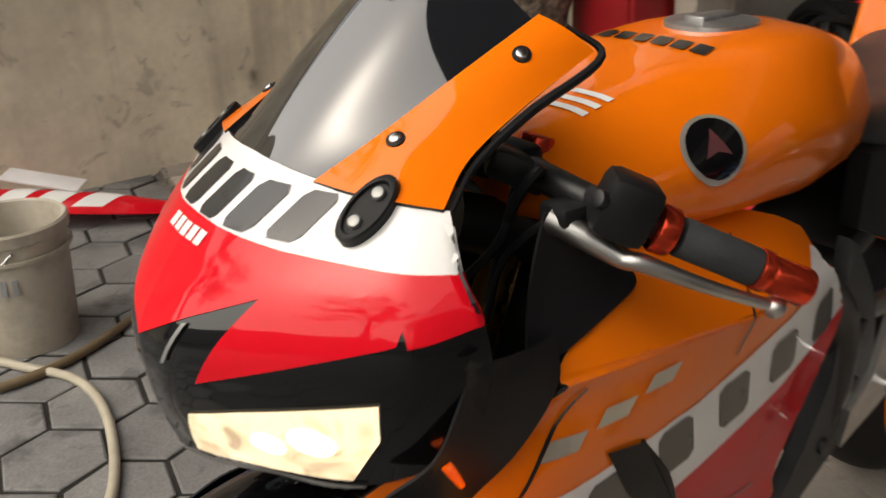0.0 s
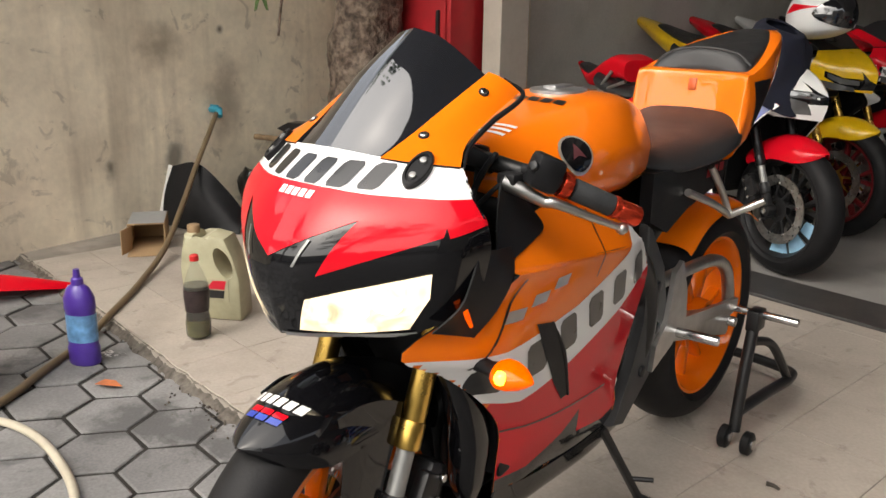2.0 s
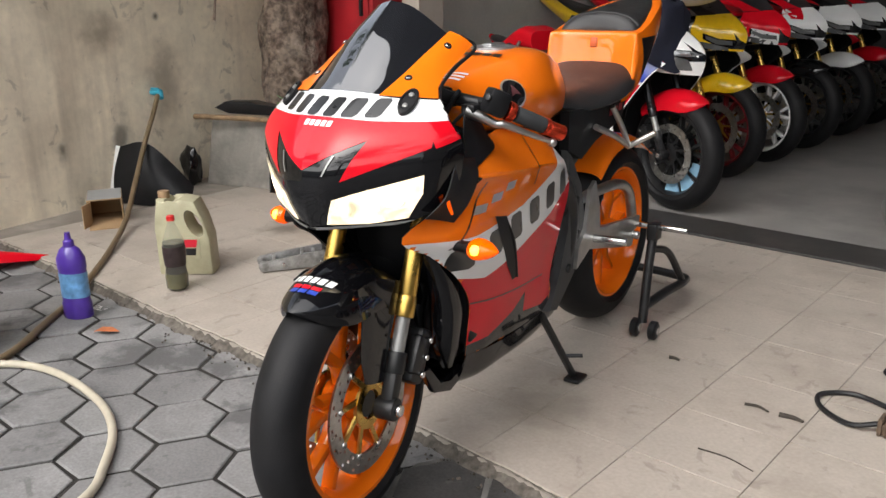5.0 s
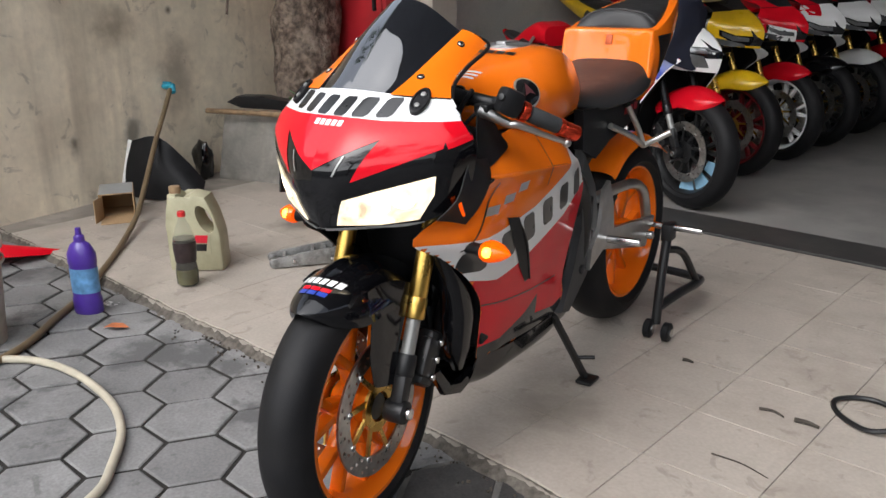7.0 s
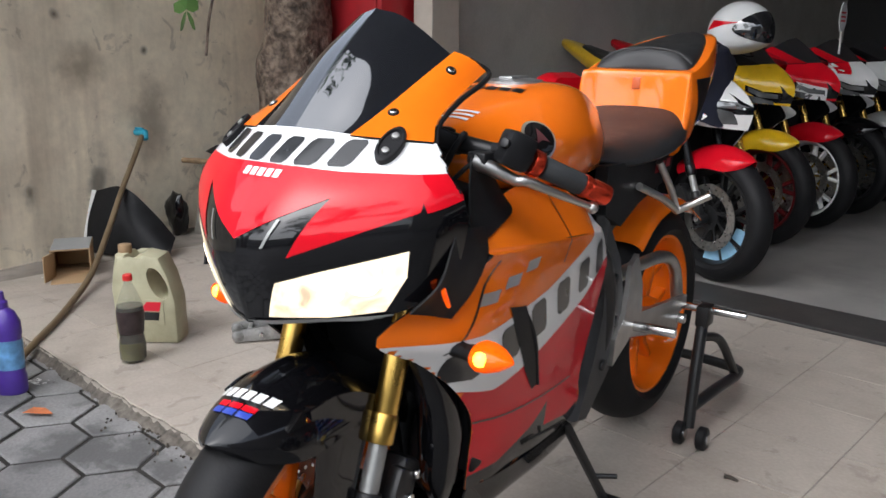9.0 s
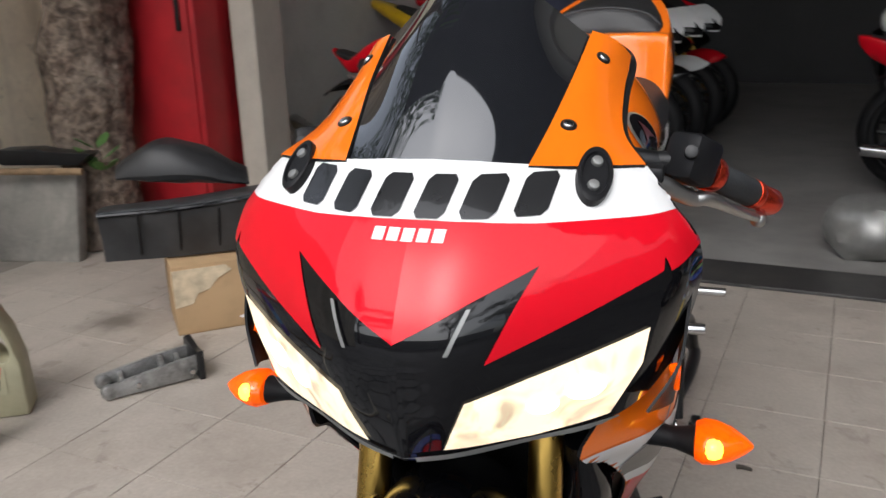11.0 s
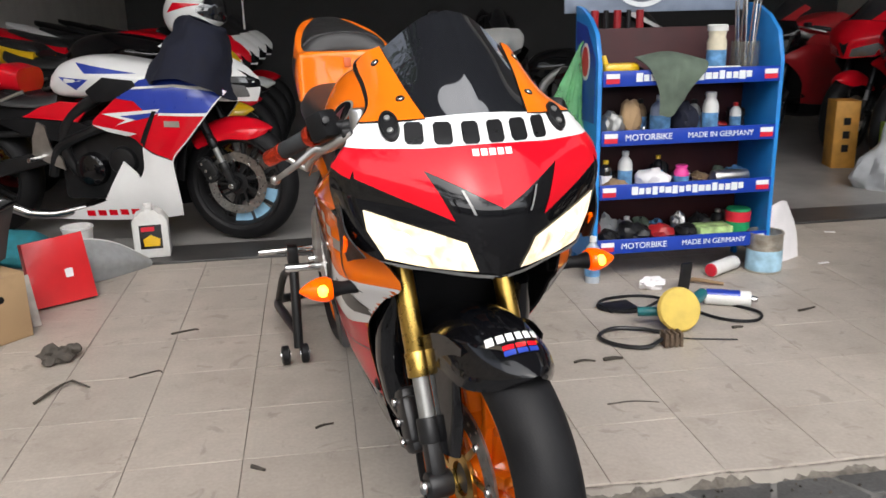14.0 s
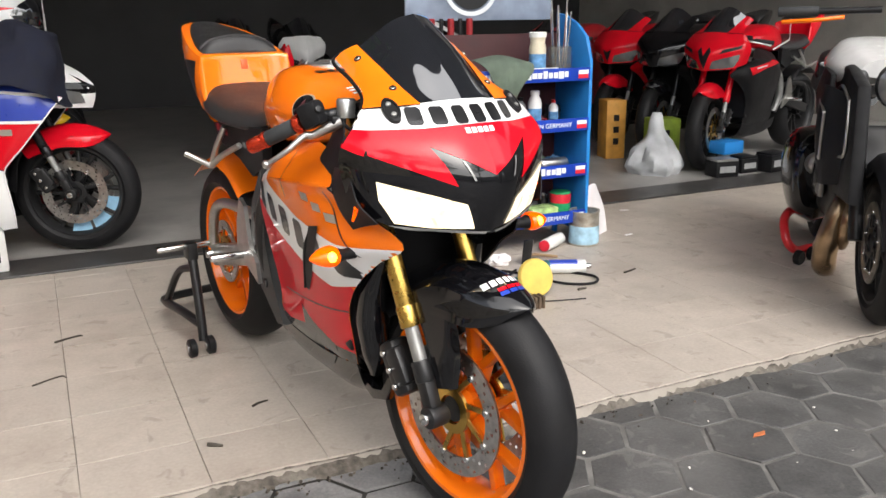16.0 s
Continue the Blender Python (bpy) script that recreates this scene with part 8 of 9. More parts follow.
part("gold_shape", bm, YELLOW, lab)

# red cabinet beside the pillar
rc = thing("red_cabinet", "tall red painted metal cabinet beside the pillar", "cabinet", pose(-2.62, 2.56, 0))
bm = B()
box(bm, (0, 0, 1.05), (0.48, 0.34, 2.1), 0.008)
part("body", bm, RED_SHEET, rc)
bm = B()
box(bm, (0.0, -0.176, 1.05), (0.42, 0.012, 1.9), 0.004)
dr = part("door", bm, RED_SHEET, rc)
bm = B()
box(bm, (0.16, -0.19, 1.05), (0.02, 0.02, 0.14), 0.004)
part("handle", bm, BLACK_METAL, dr)


# tree in the corner
def leaf_cloud(bm, centre, radius, count, size, rn, flat=1.0):
    for _ in range(count):
        d = Vector((rn.gauss(0, 1), rn.gauss(0, 1), rn.gauss(0, 1))).normalized() * radius * rn.random() ** 0.4
        d.z *= flat
        p = Vector(centre) + d
        m = Matrix.Translation(p) @ Euler((rn.uniform(-1, 1), rn.uniform(-1, 1), rn.uniform(0, 6.3))).to_matrix().to_4x4()
        s = size * rn.uniform(0.6, 1.3)
        vs = [bm.verts.new(m @ V(a * s, b * s, c * s)) for a, b, c in ((-0.5, 0, 0), (-0.1, 0.24, 0.05), (0.5, 0, -0.06), (-0.1, -0.24, 0.05))]
        bm.faces.new(vs)


tree = thing("tree", "old tree trunk with rough bark beside the wall", "tree", pose(-2.86, 2.16, -0.01))
bm = B()
tube(bm, [(0.05, -0.02, 0.0), (0.02, 0.0, 0.35), (-0.02, 0.02, 0.8), (0.04, 0.04, 1.4), (0.0, 0.1, 2.2), (-0.1, 0.15, 3.4)], [0.20, 0.15, 0.20, 0.17, 0.16, 0.14], 150, 56)
for v in bm.verts:
    c = Vector((0.02, 0.02, v.co.z))
    d = (v.co - c)
    v.co = c + d * (1 + 0.24 * noise.noise(v.co * 4) + 0.10 * noise.noise(V(v.co.x * 16, v.co.y * 16, v.co.z * 6)) + 0.04 * noise.noise(v.co * 41))
part("trunk", bm, BARK, tree)
bm = B()
tube(bm, [(0.0, 0.1, 2.6), (0.4, -0.4, 3.2), (0.6, -0.9, 3.9)], [0.07, 0.05, 0.02], 16, 10)
tube(bm, [(0.0, 0.1, 2.9), (-0.4, -0.3, 3.6), (-0.6, -0.8, 4.2)], [0.07, 0.05, 0.02], 16, 10)
part("limb", bm, BARK, tree)
bm = B()
for dx, dy, dz, rad in ((0.1, -0.4, 4.1, 1.2), (0.9, -0.9, 4.3, 1.0), (-0.3, -1.6, 4.2, 1.1), (0.5, -2.4, 4.5, 0.9), (0.9, 0.3, 4.5, 0.9)):
    leaf_cloud(bm, (dx, dy, dz), rad, 900, 0.13, rnd, 0.6)
part("crown", bm, LEAF, tree)
sp = thing("shoot", "thin leafy shoot hanging by the plaster wall", "plant", pose(-2.98, 1.62, 0))
bm = B()
tube(bm, [(0.10, 0.45, 1.35), (0.14, 0.12, 1.36), (0.16, 0.02, 1.20), (0.13, 0.0, 0.98)], 0.008, 18, 6)
part("stem", bm, BARK, sp)
for k in range(5):
    bm = B()
    a = radians(72 * k + 20)
    m = Matrix.Translation((0.05 + 0.06 * math.cos(a), -0.05, 1.20 + 0.06 * math.sin(a))) @ Matrix.Rotation(-a, 4, "Y") @ Matrix.Rotation(radians(20), 4, "X")
    prism(bm, [(-0.055, 0), (-0.02, 0.03), (0.03, 0.034), (0.062, 0.0), (0.03, -0.032), (-0.02, -0.028)], 0.002, "y", 0)
    bmesh.ops.transform(bm, matrix=m, verts=bm.verts[:])
    part("leaf", bm, LEAF, sp)
wd = thing("weed", "small green weed at the foot of the tree", "plant", pose(-2.66, 1.98, 0))
for k in range(7):
    bm = B()
    a = radians(51 * k)
    m = Matrix.Translation((0.07 * math.cos(a), 0.05 * math.sin(a), 0.42 + 0.05 * (k % 3))) @ Matrix.Rotation(a, 4, "Z") @ Matrix.Rotation(radians(-35), 4, "Y")
    prism(bm, [(-0.05, 0), (-0.015, 0.024), (0.03, 0.024), (0.055, 0.0), (0.03, -0.024), (-0.015, -0.022)], 0.002, "z", 0)
    bmesh.ops.transform(bm, matrix=m, verts=bm.verts[:])
    part("leaf", bm, LEAF, wd)
bm = B()
tube(bm, [(0, 0.06, 0.0), (0.0, 0.02, 0.2), (0.01, 0.0, 0.48)], 0.006, 12, 6)
part("stem", bm, BARK, wd)

# ---- blue display shelf and what stands round it ----
SX0, SX1, SY0, SY1 = 0.855, 1.625, 1.80, 2.10
shelf = thing("display_shelf", "blue steel display shelf with printed fronts, crowded with bottles", "shelf")
for x in (SX0, SX1):
    bm = B()
    prism(bm, [(SY0, 0.0), (SY0 + 0.03, 0.0), (SY0 + 0.03, 0.06), (SY1 - 0.03, 0.06), (SY1 - 0.03, 0.0), (SY1, 0.0), (SY1, 1.12), (SY1 - 0.08, 1.11), (SY0 + 0.12, 1.07), (SY0 + 0.04, 1.01), (SY0, 0.90)], 0.018, "x", x - 0.009, 0.002)
    sd = part("side_panel", bm, SHELF_BLUE, shelf)
    bm = B()
    out = -1 if x == SX0 else 1
    xo = x + out * 0.0095
    prism(bm, [(SY0 + 0.03, 0.66), (SY1 - 0.02, 0.66), (SY1 - 0.02, 1.06), (SY0 + 0.14, 1.04), (SY0 + 0.03, 0.92)], out * 0.002, "x", xo)
    part("side_print", bm, SHELF_DEEP, sd, "deep blue printed side")
    bm = B()
    prism(bm, oval(SY0 + 0.15, 0.90, 0.055, 0.075), out * 0.001, "x", xo + out * 0.0025)
    part("round_print", bm, PRINT_WHITE, sd, "white oval print")
    bm = B()
    prism(bm, oval(SY0 + 0.15, 0.90, 0.04, 0.06), out * 0.001, "x", xo + out * 0.004)
    part("round_print", bm, PRINT_RED, sd, "red oval print")
    for z0 in (0.18, 0.42):
        bm = B()
        prism(bm, [(SY0 + 0.06, z0), (SY1 - 0.05, z0), (SY1 - 0.05, z0 + 0.18), (SY0 + 0.06, z0 + 0.18)], out * 0.001, "x", xo)
        part("photo_print", bm, GREYP, sd, "grey photo print")
LEVELS = (0.148, 0.381, 0.603, 0.840)
for i, z in enumerate(LEVELS):
    bm = B()
    box(bm, ((SX0 + SX1) / 2, (SY0 + SY1) / 2, z - 0.020), (SX1 - SX0 - 0.02, SY1 - SY0 - 0.01, 0.012), 0.002)
    bd = part("board", bm, SHELF_DEEP, shelf)
    bm = B()
    box(bm, ((SX0 + SX1) / 2, SY0 - 0.004, z), (SX1 - SX0 - 0.02, 0.008, 0.062), 0.002)
    part("front_strip", bm, SHELF_DEEP, bd, "printed blue front strip")
    for x in (SX0 + 0.05, SX1 - 0.05):
        for dz, mt in ((0.010, PRINT_WHITE), (-0.010, PRINT_RED)):
            bm = B()
            box(bm, (x, SY0 - 0.0092, z + dz), (0.056, 0.0015, 0.019))
            part("logo_bar", bm, mt, bd, "small red and white print")
    face = Matrix.Translation(((SX0 + SX1) / 2, SY0 - 0.0088, z)) @ Matrix.Rotation(radians(90), 4, "X")
    if i in (0, 2):
        words("MOTORBIKE", 0.036, PRINT_WHITE, bd, face @ Matrix.Translation((-0.175, 0, 0)), "white lettering")
        words("MADE IN GERMANY", 0.032, PRINT_WHITE, bd, face @ Matrix.Translation((0.135, 0, 0)), "white lettering")
    else:
        for k in range(17):
            bm = B()
            h = 0.026 if k % 3 else 0.034
            box(bm, (SX0 + 0.16 + 0.029 * k, SY0 - 0.0092, z + (0.003 if k % 4 == 0 else 0)), (0.022 if k % 5 else 0.027, 0.0015, h))
            part("print_bar", bm, PRINT_WHITE, bd)
bm = B()
box(bm, ((SX0 + SX1) / 2, SY1 - 0.006, 0.55), (SX1 - SX0 - 0.02, 0.006, 0.95), 0.001)
part("back_panel", bm, mat("dark maroon sheet", (0.05, 0.012, 0.013), 0.6, var=0.25, scale=6), shelf, "dark maroon back sheet")


def stand_bottle(label, x, z, h, r, material, cap, category_name="bottle", y=None, neck=0.4):
    t = thing("bottle", label, "bottle", pose(x, y if y is not None else SY0 + 0.10, z))
    bm = B()
    lathe(bm, [(0, 0), (r * 0.94, 0), (r, h * 0.03), (r, h * 0.66), (r * 0.85, h * 0.76), (r * neck, h * 0.86), (r * neck, h * 0.9), (0, h * 0.9)], 20)
    part("body", bm, material, t)
    bm = B()
    lathe(bm, [(0, h), (r * neck, h), (r * neck * 1.15, h * 0.985), (r * neck * 1.15, h * 0.88), (0, h * 0.88)], 16)
    part("cap", bm, cap, t)
    bm = B()
    lathe(bm, [(r * 1.003, h * 0.15), (r * 1.012, h * 0.15), (r * 1.012, h * 0.52), (r * 1.003, h * 0.52)], 20, closed=True)
    part("label", bm, LABEL_BLUE if material is not COLA else PAPER, t)
    return t


def lump(name, label, category, x, y, z, s, material, k=0.35, f=12):
    bm = B()
    bmesh.ops.create_icosphere(bm, subdivisions=3, radius=1.0)
    for v in bm.verts:
        d = 1 + k * noise.noise(v.co * 1.7 + V(x * 7, y * 5, z))  + 0.5 * k * noise.noise(v.co * 4 + V(x, 3, z))
        v.co = Vector((v.co.x * s[0] * d, v.co.y * s[1] * d, max(-s[2] * 0.85, v.co.z * s[2] * d)))
    return solo(name, bm, material, label, category, pose(x, y, z + s[2] * 0.85))


T = [z - 0.014 for z in LEVELS]
# lowest board
for x, s, mt, lb in ((0.95, (0.05, 0.05, 0.03), BLACK_SATIN, "black bundled cable"), (1.06, (0.07, 0.06, 0.045), BLACK_METAL, "dark metal motor part"), (1.19, (0.06, 0.05, 0.04), RED_SHEET, "dark red metal part"), (1.30, (0.05, 0.05, 0.035), BLACK_SATIN, "black rubber part")):
    lump("motor_part", lb + " on the lowest shelf board", "part", x, SY0 + 0.11, T[0], s, mt)
tin = thing("paint_tin", "green labelled tin on the lowest board", "tin", pose(1.535, SY0 + 0.10, T[0]))
bm = B()
lathe(bm, [(0, 0), (0.052, 0), (0.052, 0.12), (0.048, 0.125), (0, 0.122)], 26)
part("body", bm, mat("green tin print", (0.02, 0.28, 0.10), 0.4, var=0.2, scale=30), tin)
bm = B()
lathe(bm, [(0.0523, 0.07), (0.053, 0.07), (0.053, 0.115), (0.0523, 0.115)], 26, closed=True)
part("label", bm, PRINT_RED, tin)
bm = B()
box(bm, (0, 0, 0.03), (0.15, 0.10, 0.05), 0.006)
solo("printed_box", bm, mat("green white packaging", (0.35, 0.5, 0.2), 0.5, var=0.6, scale=22), "green and white printed packet on the lowest board", "packet", pose(1.41, SY0 + 0.085, T[0] + 0.006))
# second board
stand_bottle("white spray bottle with dark print on the shelf", 1.01, T[1], 0.165, 0.030, WHITEP, WHITEP)
lump("folded_cloth", "crumpled pale cloth on the shelf", "cloth", 1.14, SY0 + 0.10, T[1], (0.075, 0.06, 0.045), PAPER)
stand_bottle("pink plastic bottle on the shelf", 1.262, T[1], 0.095, 0.032, PINK, PINK, neck=0.7)
bm = B()
rod(bm, (1.40, SY0 + 0.09, T[1] + 0.034), (1.56, SY0 + 0.10, T[1] + 0.034), 0.032, 0.030, 20, 0.006)
solo("spray_can", bm, ALU, "grey metal spray can lying on the shelf", "spray can")
stand_bottle("small dark bottle with yellow cap", 0.925, T[1], 0.13, 0.026, COLA, YELLOW)
bm = B()
rod(bm, (1.30, SY0 + 0.06, T[1] + 0.018), (1.345, SY0 + 0.06, T[1] + 0.018), 0.017, seg=16, bevel=0.003)
solo("steel_bush", bm, STEEL, "short polished steel bush on the shelf", "bush")
lump("motor_part", "tangled brown motor part on the shelf", "part", 0.955, SY0 + 0.06, T[1], (0.05, 0.04, 0.03), WOOD)
# third board
lump("motor_part", "grey speckled metal part on the shelf", "part", 0.94, SY0 + 0.09, T[2], (0.05, 0.05, 0.06), ALU_GREY)
lump("paper_bag", "brown paper bag on the shelf", "bag", 1.03, SY0 + 0.12, T[2], (0.045, 0.05, 0.085), CARD, 0.25)
stand_bottle("pale blue plastic bottle on the shelf", 1.155, T[2], 0.17, 0.042, mat("pale blue plastic", (0.25, 0.3, 0.42), 0.4), WHITEP)
stand_bottle("tall white bottle on the shelf", 1.375, T[2], 0.175, 0.033, WHITEP, WHITEP, neck=0.6)
bm = B()
tube(bm, [(1.06, SY0 + 0.04, T[2] + 0.05), (1.07, SY0 + 0.03, T[2] + 0.012), (1.16, SY0 + 0.03, T[2] + 0.012), (1.26, SY0 + 0.04, T[2] + 0.014)], 0.008, 20, 8)
solo("bent_pipe", bm, STEEL, "bent chrome pipe lying on the shelf", "pipe")
lump("tool_bundle", "dark bundle of small tools on the shelf", "tools", 1.49, SY0 + 0.08, T[2], (0.08, 0.05, 0.018), BLACK_METAL)
lump("black_pouch", "black cloth pouch on the shelf", "pouch", 1.27, SY0 + 0.13, T[2], (0.055, 0.05, 0.07), NAVY)
# top board
gun = thing("spray_gun", "yellow plastic power tool on the top board", "tool", pose(0.965, SY0 + 0.07, T[3], 0, 0, 0))
bm = B()
box(bm, (0, 0, 0.045), (0.15, 0.05, 0.05), 0.018)
rod(bm, (-0.06, 0, 0.05), (-0.075, 0, 0.10), 0.014, 0.010, 12, 0.003)
part("body", bm, YELLOW, gun)
bm = B()
rod(bm, (0.06, 0, 0.04), (0.09, 0, 0.03), 0.02, 0.016, 14, 0.003)
part("nozzle", bm, BLACK_SATIN, gun)
stand_bottle("cream bottle with orange filling on the top board", 1.385, T[3], 0.21, 0.040, mat("cream plastic", (0.62, 0.56, 0.42), 0.4), WHITEP, neck=0.9)
jar = thing("glass_jar", "clear jar holding long metal rods", "jar", pose(1.515, SY0 + 0.11, T[3]))
bm = B()
lathe(bm, [(0, 0), (0.058, 0), (0.060, 0.01), (0.060, 0.13), (0.056, 0.14), (0.054, 0.13), (0.054, 0.012), (0, 0.012)], 28)
part("glass", bm, CLEARP, jar)
for k in range(7):
    bm = B()
    a = k * 0.9
    rod(bm, (0.03 * math.cos(a), 0.03 * math.sin(a), 0.014), (0.05 * math.cos(a + 0.3), 0.05 * math.sin(a + 0.3), 0.30 + 0.03 * (k % 3)), 0.004, seg=8)
    part("metal_rod", bm, STEEL, jar)
bm = B()
rod(bm, (1.24, SY0 + 0.04, T[3] + 0.024), (1.46, SY0 + 0.035, T[3] + 0.024), 0.023, seg=18, bevel=0.004)
solo("white_tube", bm, WHITEP, "white plastic tube lying on the top board", "tube")
rag = B()
sheet(rag, [[(-0.10, 0.12, 0.075), (0.02, 0.13, 0.09), (0.14, 0.12, 0.07)],
            [(-0.12, 0.04, 0.075), (0.02, 0.05, 0.095), (0.17, 0.04, 0.06)],
            [(-0.09, -0.018, 0.04), (0.03, -0.026, 0.05), (0.15, -0.018, 0.03)],
            [(-0.05, -0.030, -0.05), (0.02, -0.040, -0.05), (0.09, -0.030, -0.03)],
            [(-0.045, -0.028, -0.14), (0.0, -0.036, -0.15), (0.035, -0.028, -0.11)]], 20, 26, 0.004)
for v in rag.verts:
    v.co.y -= 0.010 * abs(noise.noise(V(v.co.x * 30, v.co.z * 8, 0)))
solo("cleaning_rag", rag, RAG, "grey-green rag hanging over the shelf edge", "rag", pose(1.14, SY0, T[3] + 0.01))
# poster board over the shelf
pb = thing("poster_board", "grey and blue printed poster board above the shelf", "poster")
bm = B()
box(bm, (1.20, SY1 + 0.02, 1.30), (0.80, 0.012, 0.42), 0.002)
part("board", bm, mat("grey blue poster print", (0.22, 0.26, 0.33), 0.4, var=0.5, scale=5), pb)
bm = B()
prism(bm, [(0.86, 1.20), (1.02, 1.20), (1.02, 1.24), (0.86, 1.24)], -0.002, "y", SY1 + 0.0135)
part("print_bar", bm, PRINT_RED, pb, "red printed bar")
for r0, r1, mt, k in ((0.15, 0.13, PRINT_WHITE, 0), (0.12, 0.0, INK, 1)):
    bm = B()
    lathe(bm, [(max(r1, 0.0001), 0), (r0, 0), (r0, 0.002), (max(r1, 0.0001), 0.002)], 36, Matrix.Translation((1.14, SY1 + 0.0125 - 0.003 * k, 1.26)) @ Matrix.Rotation(radians(90), 4, "X"), closed=True)
    part("ring_print", bm, mt, pb)
for k in range(5):
    bm = B()
    rod(bm, (0.93 + 0.05 * k, SY1 + 0.008, 0.84), (0.93 + 0.05 * k, SY1 + 0.008, 1.10), 0.010 if k % 2 else 0.016, seg=10)
    part("post", bm, RED_SHEET if k % 2 == 0 else BLACK_METAL, pb)
# green bag hung on the shelf's side
bag = thing("plastic_bag", "thin green plastic bag hanging on the shelf", "bag", pose(0.0, 1.99, 0.0))
bm = B()
rings = []
for cx, z, r in ((0.825, 0.945, 0.008), (0.818, 0.90, 0.022), (0.805, 0.84, 0.040), (0.785, 0.76, 0.062), (0.768, 0.67, 0.088), (0.764, 0.60, 0.100), (0.775, 0.555, 0.082), (0.785, 0.53, 0.030)):
    rings.append([(0, -r * 0.55, z), (r * 0.7, -r * 0.42, z), (r, 0, z), (r * 0.7, r * 0.42, z), (0, r * 0.55, z)])
loft(bm, rings, 60, 26)
mid = [(0.945, 0.825), (0.84, 0.805), (0.76, 0.785), (0.67, 0.768), (0.60, 0.764), (0.53, 0.785)]
for v in bm.verts:
    a = math.atan2(v.co.y, v.co.x)
    d = 1 + 0.22 * noise.noise(V(math.cos(a) * 3.2, math.sin(a) * 3.2, v.co.z * 5)) + 0.12 * noise.noise(V(math.cos(a) * 9, math.sin(a) * 9, v.co.z * 9))
    v.co.x = float(np.interp(-v.co.z, [-z for z, _ in mid], [x for _, x in mid])) + v.co.x * d
    v.co.y *= d
part("film", bm, GREENBAG, bag, "thin green film with folds")
bm = B()
tube(bm, [(0.825, 0.0, 0.935), (0.835, 0.0, 0.965), (0.85, -0.01, 0.985)], [0.010, 0.006, 0.004], 12, 8)
part("handle_knot", bm, GREENBAG, bag, "twisted handles of the bag")
# water bottle, bowl and parts beside the shelf
stand_bottle("clear water bottle by the shelf's foot", 0.845, 0.0, 0.20, 0.032, mat("clear water bottle", (0.7, 0.75, 0.8), 0.1, alpha=0.55), WHITEP, y=1.80)
bowl = B()
lathe(bowl, [(0, 0.0), (0.10, 0.0), (0.135, 0.02), (0.155, 0.09), (0.172, 0.115), (0.172, 0.119), (0.150, 0.10), (0.130, 0.028), (0, 0.010)], 48)
solo("steel_bowl", bowl, STEEL, "shiny stainless steel bowl on the floor", "bowl", pose(0.76, 2.62, 0.005))
lump("engine_block", "grey alloy engine casing on the garage floor", "engine part", 0.52, 3.05, 0.0, (0.20, 0.14, 0.14), ALU_GREY, 0.2)
cn = thing("canister", "cream plastic canister behind the bowl", "canister", pose(0.95, 2.98, 0.0))
bm = B()
lathe(bm, [(0, 0), (0.075, 0), (0.085, 0.015), (0.085, 0.21), (0.07, 0.25), (0.03, 0.265), (0.028, 0.285), (0, 0.287)], 28)
part("body", bm, mat("cream canister", (0.36, 0.34, 0.29), 0.5), cn)
bm = B()
lathe(bm, [(0, 0.31), (0.03, 0.31), (0.033, 0.30), (0.033, 0.282), (0, 0.28)], 20)
part("cap", bm, BLACK_SATIN, cn)
carton("cardboard_box", "small brown carton beside the shelf", pose(0.80, 2.32, 0.0, 0, 0, 10), 0.13, 0.12, 0.09, False, False)

# tools on the tiles
pol = thing("polisher", "teal angle polisher with round yellow foam pad", "polisher", pose(0.965, 1.20, 0.0, 0, 0, 0))
bm = B()
lathe(bm, [(0, 0.014), (0.055, 0.014), (0.074, 0.008), (0.080, -0.006), (0.076, -0.020), (0, -0.024)], 36, Matrix.Translation((0, 0, 0.082)) @ Matrix.Rotation(radians(68), 4, "X") @ Matrix.Rotation(radians(10), 4, "Z"))
part("foam_pad", bm, FELT, pol, "round yellow foam pad")
bm = B()
tube(bm, [(0.0, 0.03, 0.075), (0.06, 0.10, 0.06), (0.14, 0.18, 0.045), (0.20, 0.24, 0.045)], [0.030, 0.030, 0.024, 0.022], 20, 14)
part("motor_body", bm, TEAL, pol)
bm = B()
rod(bm, (-0.03, 0.06, 0.055), (-0.12, 0.09, 0.05), 0.016, 0.018, 14, 0.004)
part("side_handle", bm, TEAL, pol)
bm = B()
tube(bm, [(0.20, 0.24, 0.045), (0.28, 0.22, 0.01), (0.36, 0.10, 0.008), (0.30, 0.02, 0.008), (0.18, 0.08, 0.008), (0.05, 0.34, 0.008), (-0.14, 0.36, 0.008), (-0.20, 0.26, 0.008), (-0.08, 0.20, 0.01), (0.08, 0.30, 0.02)], 0.006, 80, 8)
part("cable", bm, BLACK_SATIN, pol, "black power cable in loops")
bm = B()
box(bm, (0, 0, 0.005), (0.13, 0.09, 0.008), 0.002)
solo("scraper_pad", bm, BLACK_SATIN, "flat black rubber pad on the tiles", "pad", pose(0.84, 1.47, 0.003, 3, 2, 14))
can = thing("spray_can", "white and blue spray can lying on the tiles", "spray can", pose(1.26, 1.41, 0.031, 0, 0, -24))
bm = B()
rod(bm, (-0.09, 0, 0), (0.08, 0, 0), 0.030, seg=24, bevel=0.005)
part("body", bm, WHITEP, can)
bm = B()
rod(bm, (-0.085, 0, 0.003), (0.04, 0, 0.003), 0.0285, seg=24)
part("label", bm, BLUE, can)
bm = B()
rod(bm, (0.08, 0, 0), (0.105, 0, 0), 0.014, 0.010, 14, 0.002)
part("nozzle", bm, STEEL, can)
